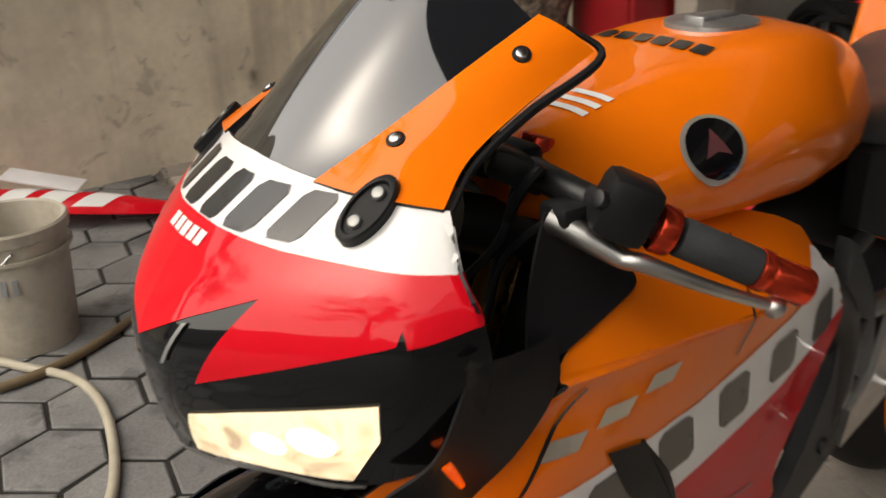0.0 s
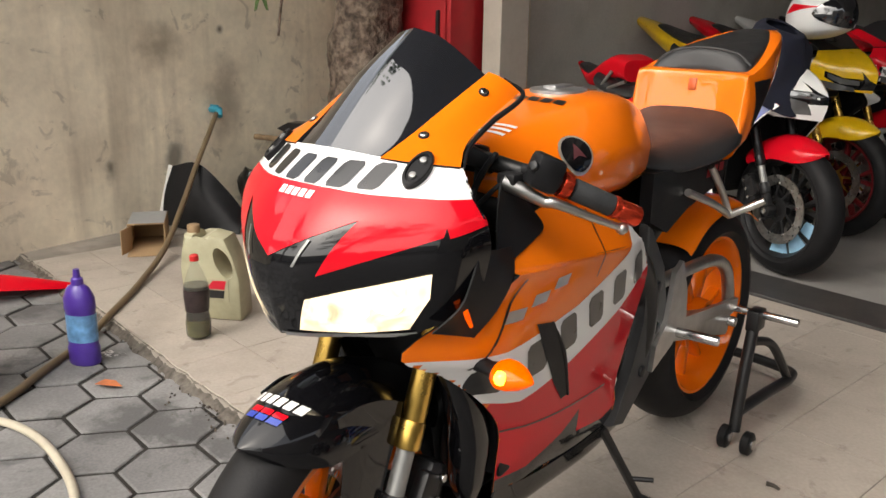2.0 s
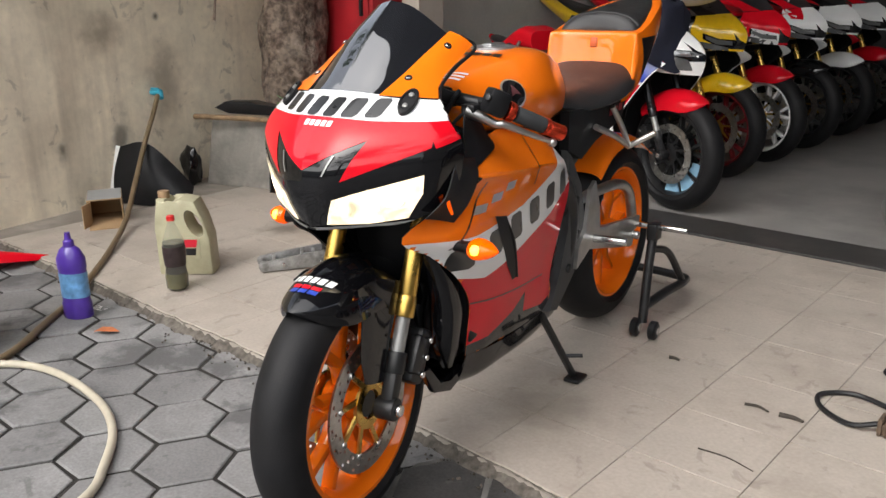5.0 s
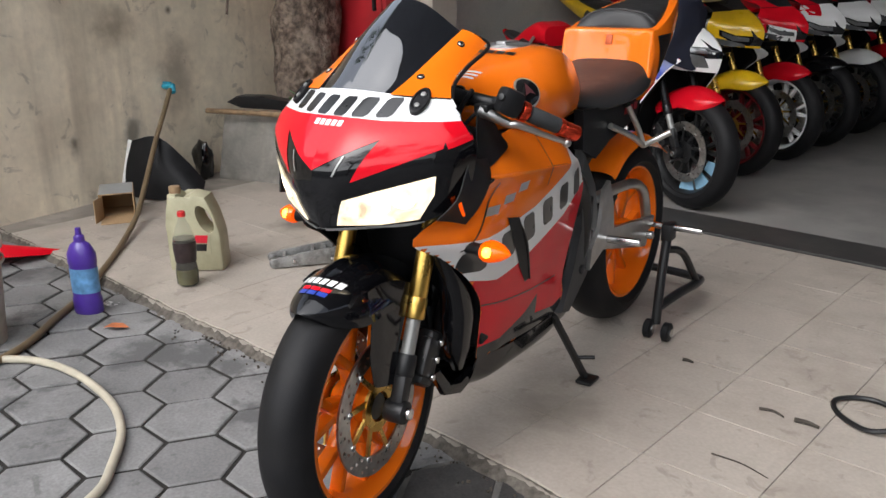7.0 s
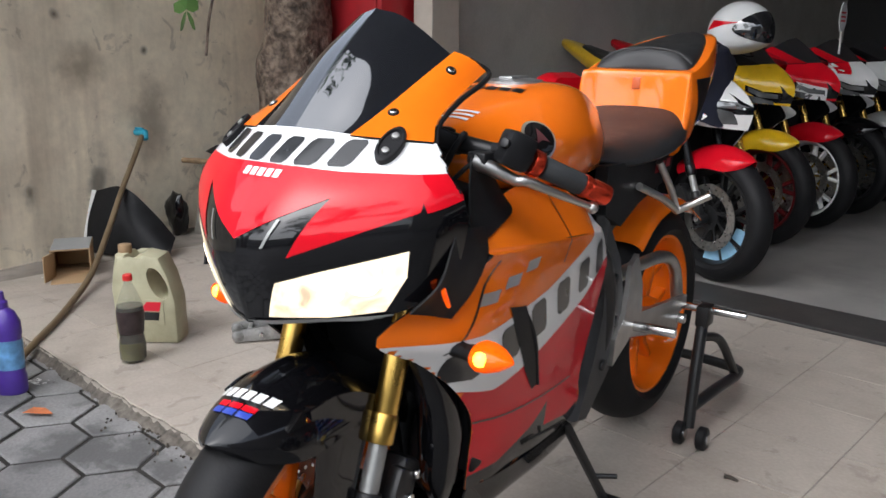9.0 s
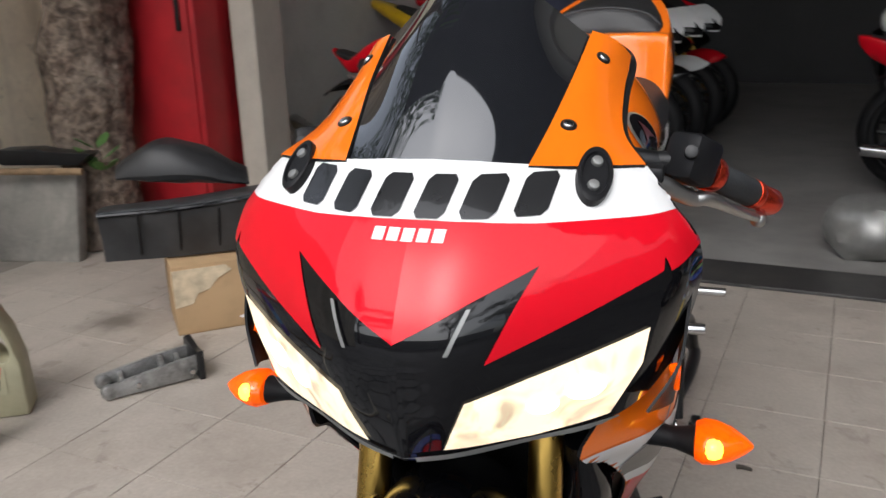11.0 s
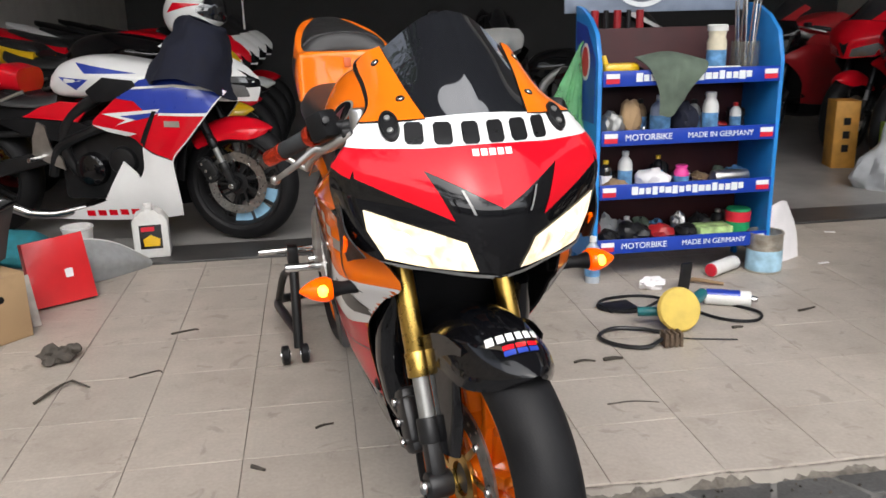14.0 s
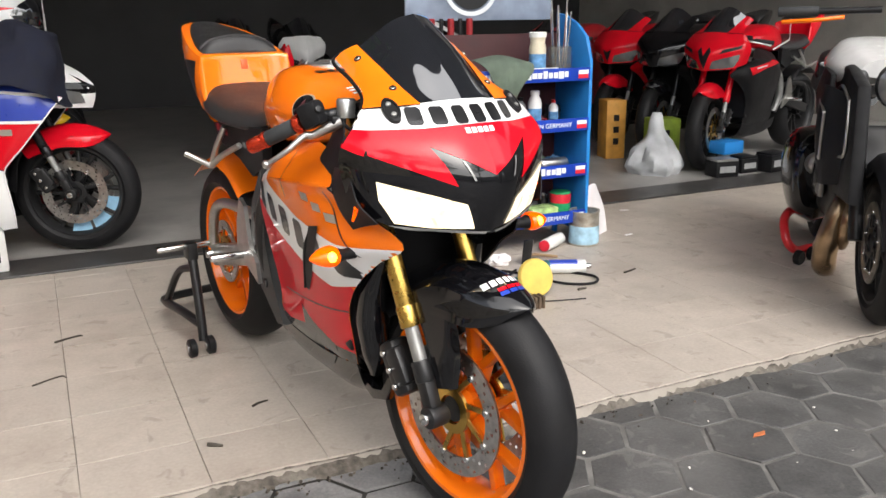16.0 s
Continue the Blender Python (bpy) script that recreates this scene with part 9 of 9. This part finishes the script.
lump("white_cloth", "small crumpled white cloth on the tiles", "cloth", 1.05, 1.66, 0.0, (0.05, 0.03, 0.028), PAPER, 0.5)
bm = B()
box(bm, (0, 0, 0.06), (0.05, 0.012, 0.12), 0.003)
solo("scraper", bm, BLACK_METAL, "dark steel scraper standing on the tiles", "scraper", pose(1.17, 1.62, 0.0, 8, 0, 10))
debris("yellow handled brush on the tiles", 1.26, 1.68, [(-0.05, 0.03, 0), (0.0, 0.0, 0.008), (0.09, -0.05, 0)], 0.010, WOOD, "brush")
cl = thing("hose_clamp", "rusty metal coupling with a coiled wire", "coupling", pose(0.885, 1.075, 0.0))
bm = B()
for k in range(4):
    box(bm, (-0.028 + 0.018 * k, 0, 0.028), (0.011, 0.05, 0.05), 0.003)
box(bm, (0, 0, 0.02), (0.066, 0.036, 0.03), 0.002)
part("body", bm, mat("rusty steel", (0.14, 0.10, 0.07), 0.7, metal=0.5, var=0.4, scale=40), cl)
bm = B()
tube(bm, [(-0.03, 0.0, 0.03), (-0.10, -0.02, 0.012), (-0.19, 0.03, 0.010), (-0.22, 0.11, 0.010), (-0.15, 0.17, 0.010), (-0.06, 0.15, 0.010), (0.0, 0.10, 0.012)], 0.0075, 44, 8)
part("wire", bm, BLACK_METAL, cl)
bm = B()
tube(bm, [(0.03, 0.02, 0.02), (0.10, 0.03, 0.006), (0.24, 0.0, 0.004)], 0.003, 20, 6)
part("tail_wire", bm, BLACK_METAL, cl)
pc = thing("paint_can", "used metal paint can with pale blue label", "paint can", pose(1.615, 1.80, 0.0))
bm = B()
lathe(bm, [(0, 0.004), (0.070, 0.004), (0.074, 0.0), (0.074, 0.165), (0.077, 0.168), (0.076, 0.174), (0.066, 0.172), (0.064, 0.12), (0, 0.12)], 36)
part("tin", bm, mat("stained tin", (0.45, 0.42, 0.36), 0.35, metal=0.6, var=0.25, scale=16, dirt=(0.16, 0.10, 0.05), dirt_amount=0.7, dirt_scale=14), pc)
bm = B()
lathe(bm, [(0.0745, 0.01), (0.0752, 0.01), (0.0752, 0.10), (0.0745, 0.10)], 36, closed=True)
part("label", bm, mat("pale blue label", (0.35, 0.55, 0.68), 0.5, var=0.3, scale=18), pc)
sc2 = thing("spray_can", "white and red spray can lying by the paint can", "spray can", pose(1.43, 1.80, 0.031, 0, 0, 32))
bm = B()
rod(bm, (-0.09, 0, 0), (0.09, 0, 0), 0.030, seg=24, bevel=0.005)
part("body", bm, WHITEP, sc2)
bm = B()
rod(bm, (-0.098, 0, 0), (-0.07, 0, 0), 0.028, seg=20, bevel=0.004)
part("cap", bm, PRINT_RED, sc2)
bm = B()
sheet(bm, [[(-0.12, 0.0, 0.0), (0.0, -0.02, 0.0), (0.12, 0.0, 0.0)], [(-0.12, 0.04, 0.10), (0.0, 0.01, 0.11), (0.13, 0.03, 0.10)], [(-0.03, 0.05, 0.18), (0.03, 0.03, 0.21), (0.09, 0.05, 0.20)]], 12, 12, 0.002)
solo("folded_paper", bm, PAPER, "folded white paper sheet behind the paint can", "paper", pose(1.74, 1.91, 0.0, 0, 0, 18) @ Matrix.Diagonal((1.15, 1.2, 1.25, 1)))

# by the right-hand motorcycles
bm = B()
rings = []
for z, r in ((0.0, 0.17), (0.06, 0.19), (0.16, 0.15), (0.27, 0.075), (0.36, 0.05), (0.43, 0.03)):
    rings.append([(0, -r, z), (r * 0.8, -r * 0.7, z), (r * 1.1, 0, z), (r * 0.8, r * 0.7, z), (0, r, z)])
loft(bm, rings, 40, 16)
for v in bm.verts:
    d = 1 + 0.30 * noise.noise(V(v.co.x * 13, v.co.y * 13, v.co.z * 6))
    v.co.x, v.co.y = v.co.x * d, v.co.y * d
solo("plastic_bag", bm, WHITEBAG, "full white plastic carrier bag on the floor", "bag", pose(3.20, 3.20, 0.0))
for lb, x, y, s, mt in (("tall orange-yellow printed carton", 3.33, 3.90, (0.16, 0.18, 0.46), mat("orange carton print", (0.55, 0.27, 0.05), 0.6, var=0.25, scale=10)),
                        ("green and yellow carton behind the bag", 3.42, 3.40, (0.22, 0.16, 0.36), mat("green carton print", (0.30, 0.42, 0.05), 0.6, var=0.4, scale=8))):
    bm = B()
    box(bm, (0, 0, s[2] / 2), s, 0.004)
    c = solo("carton", bm, mt, lb, "box", pose(x, y, 0, 0, 0, -14))
    for k in range(3):
        bm = B()
        box(bm, (0, -s[1] / 2 - 0.0015, s[2] * (0.3 + 0.2 * k)), (0.045, 0.003, 0.05))
        part("print_mark", bm, INK, c)
for k, (x, y, s) in enumerate(((3.50, 2.84, (0.18, 0.14, 0.11)), (3.76, 2.90, (0.16, 0.13, 0.10)), (3.97, 2.84, (0.20, 0.14, 0.12)))):
    bt = thing("car_battery", "grey-black motorcycle battery on the floor", "battery", pose(x, y, 0.005, 0, 0, -8 + 9 * k), "batteries on the floor")
    bm = B()
    box(bm, (0, 0, s[2] / 2), s, 0.005)
    part("case", bm, BLACK_SATIN, bt)
    bm = B()
    box(bm, (0, 0, s[2] + 0.008), (s[0] * 0.96, s[1] * 0.94, 0.016), 0.003)
    part("lid", bm, ALU_GREY if k == 0 else BLACK_SATIN, bt)
    bm = B()
    box(bm, (0, -s[1] / 2 - 0.001, s[2] * 0.5), (s[0] * 0.7, 0.002, s[2] * 0.4))
    part("label", bm, GREYP, bt)
bm = B()
box(bm, (0, 0, 0.045), (0.20, 0.15, 0.09), 0.008)
solo("plastic_crate", bm, SHELF_BLUE, "small blue plastic crate standing on a battery", "crate", pose(3.66, 2.98, 0.136, 0, 0, 6))
# framed picture and helmet, cloth, price board
fr = thing("wall_picture", "dark framed picture on the garage wall", "picture", pose(5.6, 9.86, 2.02))
bm = B()
box(bm, (0, 0, 0), (0.62, 0.03, 0.36), 0.004)
part("frame", bm, BLACK_SATIN, fr)
bm = B()
box(bm, (0, -0.017, 0), (0.54, 0.004, 0.28))
part("print", bm, WOOD, fr)
HELM = pose(-0.87, 3.42, 1.125, -8, 0, 78) @ Matrix.Scale(1.12, 4)
hl = thing("helmet", "white and red full-face helmet hung on a motorcycle", "helmet", HELM)
bm = B()
bmesh.ops.create_uvsphere(bm, u_segments=32, v_segments=20, radius=0.135)
for v in bm.verts:
    v.co = Vector((v.co.x * 0.92, v.co.y * 1.12, v.co.z * 1.0))
    if v.co.z < -0.06:
        v.co.z = -0.06 - (v.co.z + 0.06) * -0.45
sh = part("shell", bm, WHITE, hl)
ht = [bvh_of([sh])]
decal("visor", [oval(0, 0.004, 0.118, 0.066)], FRONT_PLANE, ht, SCREEN, sh, "dark visor", lift=0.004)
for s in (1, -1):
    decal("red_flash", [[(-0.08, 0.03), (0.06, 0.06), (0.10, 0.02), (0.0, 0.03)]], LEFT_PLANE if s > 0 else RIGHT_PLANE, ht, RED, sh, "red flash", lift=0.002)
cl = B()
rows = []
for i in range(7):
    u = i / 6
    rows.append([(0.17 * math.cos(t) * (0.35 + 0.65 * u), 0.19 * math.sin(t) * (0.35 + 0.65 * u), 0.10 - 0.26 * u * u + 0.03 * math.sin(3 * t) * u) for t in np.linspace(0, 2 * math.pi, 14)])
sheet(cl, rows, 40, 14, 0.006)
for v in cl.verts:
    v.co += Vector((noise.noise(v.co * 11), noise.noise(v.co * 11 + V(4, 0, 0)), noise.noise(v.co * 9 + V(0, 4, 0)))) * 0.03
solo("navy_cloth", cl, NAVY, "dark navy jacket thrown over a motorcycle's screen", "jacket", pose(-0.79, 2.84, 0.975, 0, 14, 0) @ Matrix.Diagonal((1.25, 1.05, 1.15, 1)))
sg = thing("price_board", "small white octagonal sign on a stick", "sign", pose(-0.68, 4.30, 1.02))
bm = B()
prism(bm, [(0.06 * math.cos(radians(22.5 + 45 * k)), 0.20 + 0.085 * math.sin(radians(22.5 + 45 * k))) for k in range(8)], 0.004, "x", 0.0)
part("plate", bm, PRINT_WHITE, sg)
for k in range(3):
    bm = B()
    box(bm, (0.0045, 0, 0.18 + 0.022 * k), (0.001, 0.07, 0.010))
    part("print_bar", bm, PRINT_RED, sg)
bm = B()
rod(bm, (0.002, 0, 0.0), (0.002, 0, 0.125), 0.006, seg=8)
part("stick", bm, WHITEP, sg)

tg = thing("price_tag", "white octagonal tag tied to a motorcycle", "tag", pose(3.99, 2.80, 0.965, 0, 18, 42))
bm = B()
prism(bm, [(0.075 * math.cos(radians(22.5 + 45 * k)), 0.075 * math.sin(radians(22.5 + 45 * k)) + 0.03) for k in range(8)], 0.003, "y", 0.0)
part("plate", bm, PRINT_WHITE, tg)
for k in range(2):
    bm = B()
    box(bm, (0.0, -0.001, 0.02 + 0.026 * k), (0.08, 0.001, 0.012))
    part("print_bar", bm, PRINT_RED, tg)
bm = B()
rod(bm, (0, 0.0015, -0.04), (-0.03, 0.10, -0.12), 0.006, seg=8)
part("strap", bm, WHITEP, tg)

# more of the shelf's clutter
rk = random.Random(21)
STUFF = [PAPER, WHITEP, BLACK_SATIN, ALU, WOOD, RAG, GREYP, RED_SHEET, LABEL_BLUE, BLACK_METAL]
kinds = [("rag", "crumpled rag among the shelf goods", "rag"), ("motor_part", "small oily motor part on the shelf", "part"), ("packet", "torn plastic packet on the shelf", "packet")]
for lv in (0, 1, 2):
    for k in range(9):
        nm, lb, ct = kinds[rk.randrange(3)]
        x = SX0 + 0.05 + 0.08 * k + rk.uniform(-0.02, 0.02)
        lump(nm, lb, ct, x, SY0 + 0.19 + rk.uniform(-0.02, 0.03), T[lv], (rk.uniform(0.025, 0.045), rk.uniform(0.02, 0.04), rk.uniform(0.02, 0.055)), rk.choice(STUFF), 0.6)
for x, lv, h, r, mt, cp, lb in ((1.09, 2, 0.15, 0.026, WOOD, BLACK_SATIN, "amber bottle with black cap on the shelf"), (1.33, 2, 0.14, 0.028, GREYP, BLACK_SATIN, "grey bottle with black cap on the shelf"),
                                (1.52, 2, 0.12, 0.024, WHITEP, REDCAP, "white bottle with red cap on the shelf"), (1.18, 1, 0.13, 0.022, BLACK_SATIN, YELLOW, "black bottle with yellow cap on the shelf"),
                                (1.05, 0, 0.10, 0.026, GREYP, WHITEP, "short grey bottle on the lowest board"), (1.47, 0, 0.11, 0.028, BLACK_SATIN, ALU, "short black tin with bright lid")):
    stand_bottle(lb, x, T[lv], h, r, mt, cp, y=SY0 + 0.16)
for k in range(5):
    bm = B()
    x0 = SX0 + 0.08 + 0.14 * k
    tube(bm, [(x0, SY0 + 0.04, T[2] + 0.006), (x0 + 0.05, SY0 + 0.07, T[2] + 0.012), (x0 + 0.09, SY0 + 0.035, T[2] + 0.02), (x0 + 0.13, SY0 + 0.06, T[2] + 0.006)], 0.005, 24, 8)
    solo("cable", bm, BLACK_SATIN, "short black cable lying on the shelf board", "cable")

# ---- across the street, behind the camera: seen as reflections in paint and screen ----
bm = B()
box(bm, (0, -17.0, 1.6), (40, 0.3, 3.3))
street_wall = structure("wall_street", bm, FARWALL, "pale wall across the street", "wall")


def street_tree(x, y, h, spread, seed):
    rn = random.Random(seed)
    t = thing("tree", "leafy street tree across the road", "tree", pose(x, y, GZ - 0.03), "street trees")
    bm = B()
    tube(bm, [(0, 0, 0), (0.08, 0.05, h * 0.25), (-0.05, 0.1, h * 0.5), (0.1, 0.0, h * 0.8)], [0.22, 0.17, 0.13, 0.05], 24, 12)
    part("trunk", bm, BARK, t)
    for k in range(6):
        a = k * 1.05 + rn.random()
        bm = B()
        z0 = h * rn.uniform(0.4, 0.65)
        tip = (spread * 0.7 * math.cos(a), spread * 0.7 * math.sin(a), z0 + h * 0.25)
        tube(bm, [(0, 0.05, z0), (tip[0] * 0.5, tip[1] * 0.5, z0 + h * 0.15), tip], [0.07, 0.045, 0.015], 12, 8)
        part("limb", bm, BARK, t)
    bm = B()
    for _ in range(26):
        a = rn.uniform(0, 6.3)
        d = spread * rn.random() ** 0.6
        leaf_cloud(bm, (d * math.cos(a), d * math.sin(a), h * rn.uniform(0.62, 1.05)), spread * rn.uniform(0.2, 0.4), 170, 0.17, rn, 0.7)
    part("crown", bm, LEAF, t)
    return t


street_tree(-4.2, -7.5, 6.2, 2.3, 1)
street_tree(3.4, -8.2, 6.8, 2.4, 2)
street_tree(8.6, -6.6, 6.0, 2.3, 3)

# ---- tiles and pavers ----


def piece_mesh(name, outline, h, bevel, material):
    """A low slab with chamfered rim: top at 0, underside at -h."""
    bm = B()
    k = len(outline)
    cx = sum(p[0] for p in outline) / k
    cy = sum(p[1] for p in outline) / k
    ins = []
    for x, y in outline:
        d = math.hypot(x - cx, y - cy)
        f = (d - bevel * 1.3) / d
        ins.append((cx + (x - cx) * f, cy + (y - cy) * f))
    t = [bm.verts.new((x, y, 0)) for x, y in ins]
    s = [bm.verts.new((x, y, -bevel * 0.7)) for x, y in outline]
    b = [bm.verts.new((x, y, -h)) for x, y in outline]
    bm.faces.new(t)
    for lo, hi in ((s, t), (b, s)):
        for i in range(k):
            j = (i + 1) % k
            bm.faces.new((lo[i], lo[j], hi[j], hi[i]))
    return mesh_from(bm, name, material, False)


def piece(name, me, parent, x, y, z, rx=0.0, ry=0.0, rz=0.0):
    ob = new(name, me)
    ob.parent = parent
    ob.matrix_basis = pose(x, y, z, rx, ry, rz)
    return ob


rng = random.Random(4)
a = 0.1490
tile_me = piece_mesh("tile", [(-a, -a), (a, -a), (a, a), (-a, a)], 0.0055, 0.0012, TILE)
for ix in range(-11, 16):
    for iy in range(0, 8):
        x, y = 0.24 + 0.3 * ix, 0.43 + 0.3 * iy
        if x < -3.0 or x > 4.9 or y > 2.4:
            continue
        if iy == 0:
            front = [(u, edge_y(x + u) - y) for u in (-a, -0.6 * a, -0.2 * a, 0.2 * a, 0.6 * a, a)]
            piece("tile", piece_mesh("tile", front + [(a, a), (-a, a)], 0.0055, 0.0012, TILE), floor, x, y, 0.0)
            continue
        piece("tile", tile_me, floor, x, y, rng.uniform(-0.0005, 0.0003), rng.uniform(-0.08, 0.08), rng.uniform(-0.08, 0.08), 90 * rng.randrange(4))
b = a * 0.33
cut_me = piece_mesh("tile", [(-a, -b), (a, -b), (a, b), (-a, b)], 0.0055, 0.0012, TILE)
for ix in range(-11, 16):
    x = 0.24 + 0.3 * ix
    if -3.0 < x < 4.9:
        piece("tile", cut_me, floor, x, 2.43, 0.0)
# crumbled mortar along the front edge of the tiles
bm = B()
lines = []
for k in range(600):
    x = -3.1 + 0.0125 * k
    e = edge_y(x)
    w = (0.026 + 0.022 * noise.noise((x * 8, 3, 1)) + 0.008 * noise.noise((x * 40, 1, 0))) * (1.0 if x < 0.3 else 0.6)
    up = 0.004 * noise.noise((x * 30, 5, 0)) + 0.004 * noise.noise((x * 75, 2, 0))
    lines.append([bm.verts.new(p) for p in ((x, e - w - 0.012, GZ - 0.006), (x, e - w, GZ + 0.004 + up), (x, e - 0.45 * w, -0.016 + 1.4 * up), (x, e + 0.001, -0.006 + 1.2 * up), (x, e + 0.012, -0.012))])
for p, q in zip(lines, lines[1:]):
    for i in range(4):
        bm.faces.new((p[i], q[i], q[i + 1], p[i + 1]))
part("broken_edge", bm, mat("crumbled dark mortar", (0.085, 0.074, 0.062), 0.95, var=0.5, scale=45, bump=1.0, bscale=90, dirt=(0.22, 0.20, 0.17), dirt_amount=0.7, dirt_scale=16, world_co=True), floor, "crumbled dark mortar along the tile edge")

R = 0.1272
hexagon = [(R * math.cos(radians(60 * k)), R * math.sin(radians(60 * k))) for k in range(6)]
hex_me = [piece_mesh("paver", [(x * rng.uniform(0.96, 0.995), y * rng.uniform(0.96, 0.995)) for x, y in hexagon], 0.03, 0.004, PAVER) for _ in range(6)]
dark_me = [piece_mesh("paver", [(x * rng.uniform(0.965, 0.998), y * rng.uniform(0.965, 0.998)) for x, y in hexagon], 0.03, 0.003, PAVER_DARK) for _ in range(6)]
made = 0
spots = []


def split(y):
    """Where the clean pavers end and those darkened by oil and painted shade begin."""
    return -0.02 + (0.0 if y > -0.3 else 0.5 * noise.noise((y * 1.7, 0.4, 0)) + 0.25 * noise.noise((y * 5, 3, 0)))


for i in range(-19, 28):
    for j in range(-30, 6):
        x = -0.892 + 0.1975 * i
        y = 0.059 + 0.2285 * (j + 0.5 * (i % 2))
        if y > EDGE + 0.14 or y < -6.5 or x < -4.4 or x > 4.45:
            continue
        spots.append((y, x))
spots.sort(reverse=True)
rest, rest_dark = B(), B()
for y, x in spots:
    dz, t1, t2 = rng.uniform(-0.003, 0.002), rng.uniform(-0.6, 0.6), rng.uniform(-0.6, 0.6)
    if made < 300 and -2.6 < x < 3.0:
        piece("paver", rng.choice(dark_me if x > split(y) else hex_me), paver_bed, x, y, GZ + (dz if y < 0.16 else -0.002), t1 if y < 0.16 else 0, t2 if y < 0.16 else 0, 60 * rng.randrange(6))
        made += 1
    else:
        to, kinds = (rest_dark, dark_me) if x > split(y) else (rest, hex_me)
        t = len(to.verts)
        to.from_mesh(rng.choice(kinds))
        to.verts.ensure_lookup_table()
        bmesh.ops.transform(to, matrix=pose(x, y, GZ + dz, t1, t2, 0), verts=to.verts[t:])
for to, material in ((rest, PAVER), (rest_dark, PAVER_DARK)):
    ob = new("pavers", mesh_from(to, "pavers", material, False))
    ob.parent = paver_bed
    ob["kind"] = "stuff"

# ---- soil and crumbs along the broken edge of the tiles ----
rn = random.Random(11)
bm = B()
for k in range(260):
    x = rn.uniform(-2.2, 2.6)
    if rn.random() < 0.45:
        x = rn.uniform(-1.3, 0.3)
    y = edge_y(x) - 0.03 - abs(rn.gauss(0, 0.035))
    r = rn.uniform(0.0012, 0.0055)
    n0 = len(bm.verts)
    bmesh.ops.create_icosphere(bm, subdivisions=1, radius=r, matrix=pose(x, y, GZ + r * 0.3, rn.uniform(0, 360), rn.uniform(0, 360), 0) @ Matrix.Diagonal((1, rn.uniform(0.5, 1.6), rn.uniform(0.4, 0.9), 1)))
    bm.verts.ensure_lookup_table()
    for v in bm.verts[n0:]:
        v.co += Vector((rn.uniform(-1, 1), rn.uniform(-1, 1), rn.uniform(-0.5, 0.5))) * r * 0.35
CRUMB = mat("dark soil crumbs", (0.06, 0.05, 0.04), 0.95, var=0.5, scale=40, island=0.7)
solo("soil_crumbs", bm, CRUMB, "dark soil crumbs along the broken tile edge", "soil", kind="stuff", smooth=False)

# small pale grit on the pavers
bm = B()
for k in range(90):
    x, y = rn.uniform(0.1, 2.6), rn.uniform(-1.3, 0.2)
    r = rn.uniform(0.0015, 0.006) * (1.5 if rn.random() < 0.1 else 1)
    bmesh.ops.create_icosphere(bm, subdivisions=1, radius=r, matrix=pose(x, y, GZ + 0.001, rn.uniform(0, 360), 0, rn.uniform(0, 360)) @ Matrix.Diagonal((1, rn.uniform(0.5, 1.5), 0.6, 1)))
solo("grit", bm, mat("pale grit", (0.6, 0.58, 0.54), 0.9, var=0.3, scale=30), "pale grit scattered on the dark pavers", "grit", kind="stuff", smooth=False)

# white powder spilt by the wall and on the tiles
POWDER = mat("spilt white powder", (0.72, 0.72, 0.71), 0.95, var=0.15, scale=40)


def spill(x, y, z, a, b, turn, seed):
    rn2 = random.Random(seed)
    bm = B()
    for k in range(46):
        d, w = rn2.gauss(0, 0.45) * a, rn2.gauss(0, 0.4) * b
        r = rn2.uniform(0.0015, 0.007)
        n = 7
        vs = [bm.verts.new((d + r * rn2.uniform(0.5, 1.6) * math.cos(6.283 * i / n), w + r * rn2.uniform(0.4, 1.0) * math.sin(6.283 * i / n), 0.0006 + 0.00003 * k)) for i in range(n)]
        bm.faces.new(vs)
    solo("powder_spill", bm, POWDER, "thin white powder spilt on the floor", "stain", pose(x, y, z, 0, 0, turn), kind="stuff", smooth=False)


spill(-2.75, 0.75, 0.001, 0.10, 0.05, 35, 3)
spill(-1.74, 0.20, GZ + 0.003, 0.07, 0.03, 30, 4)
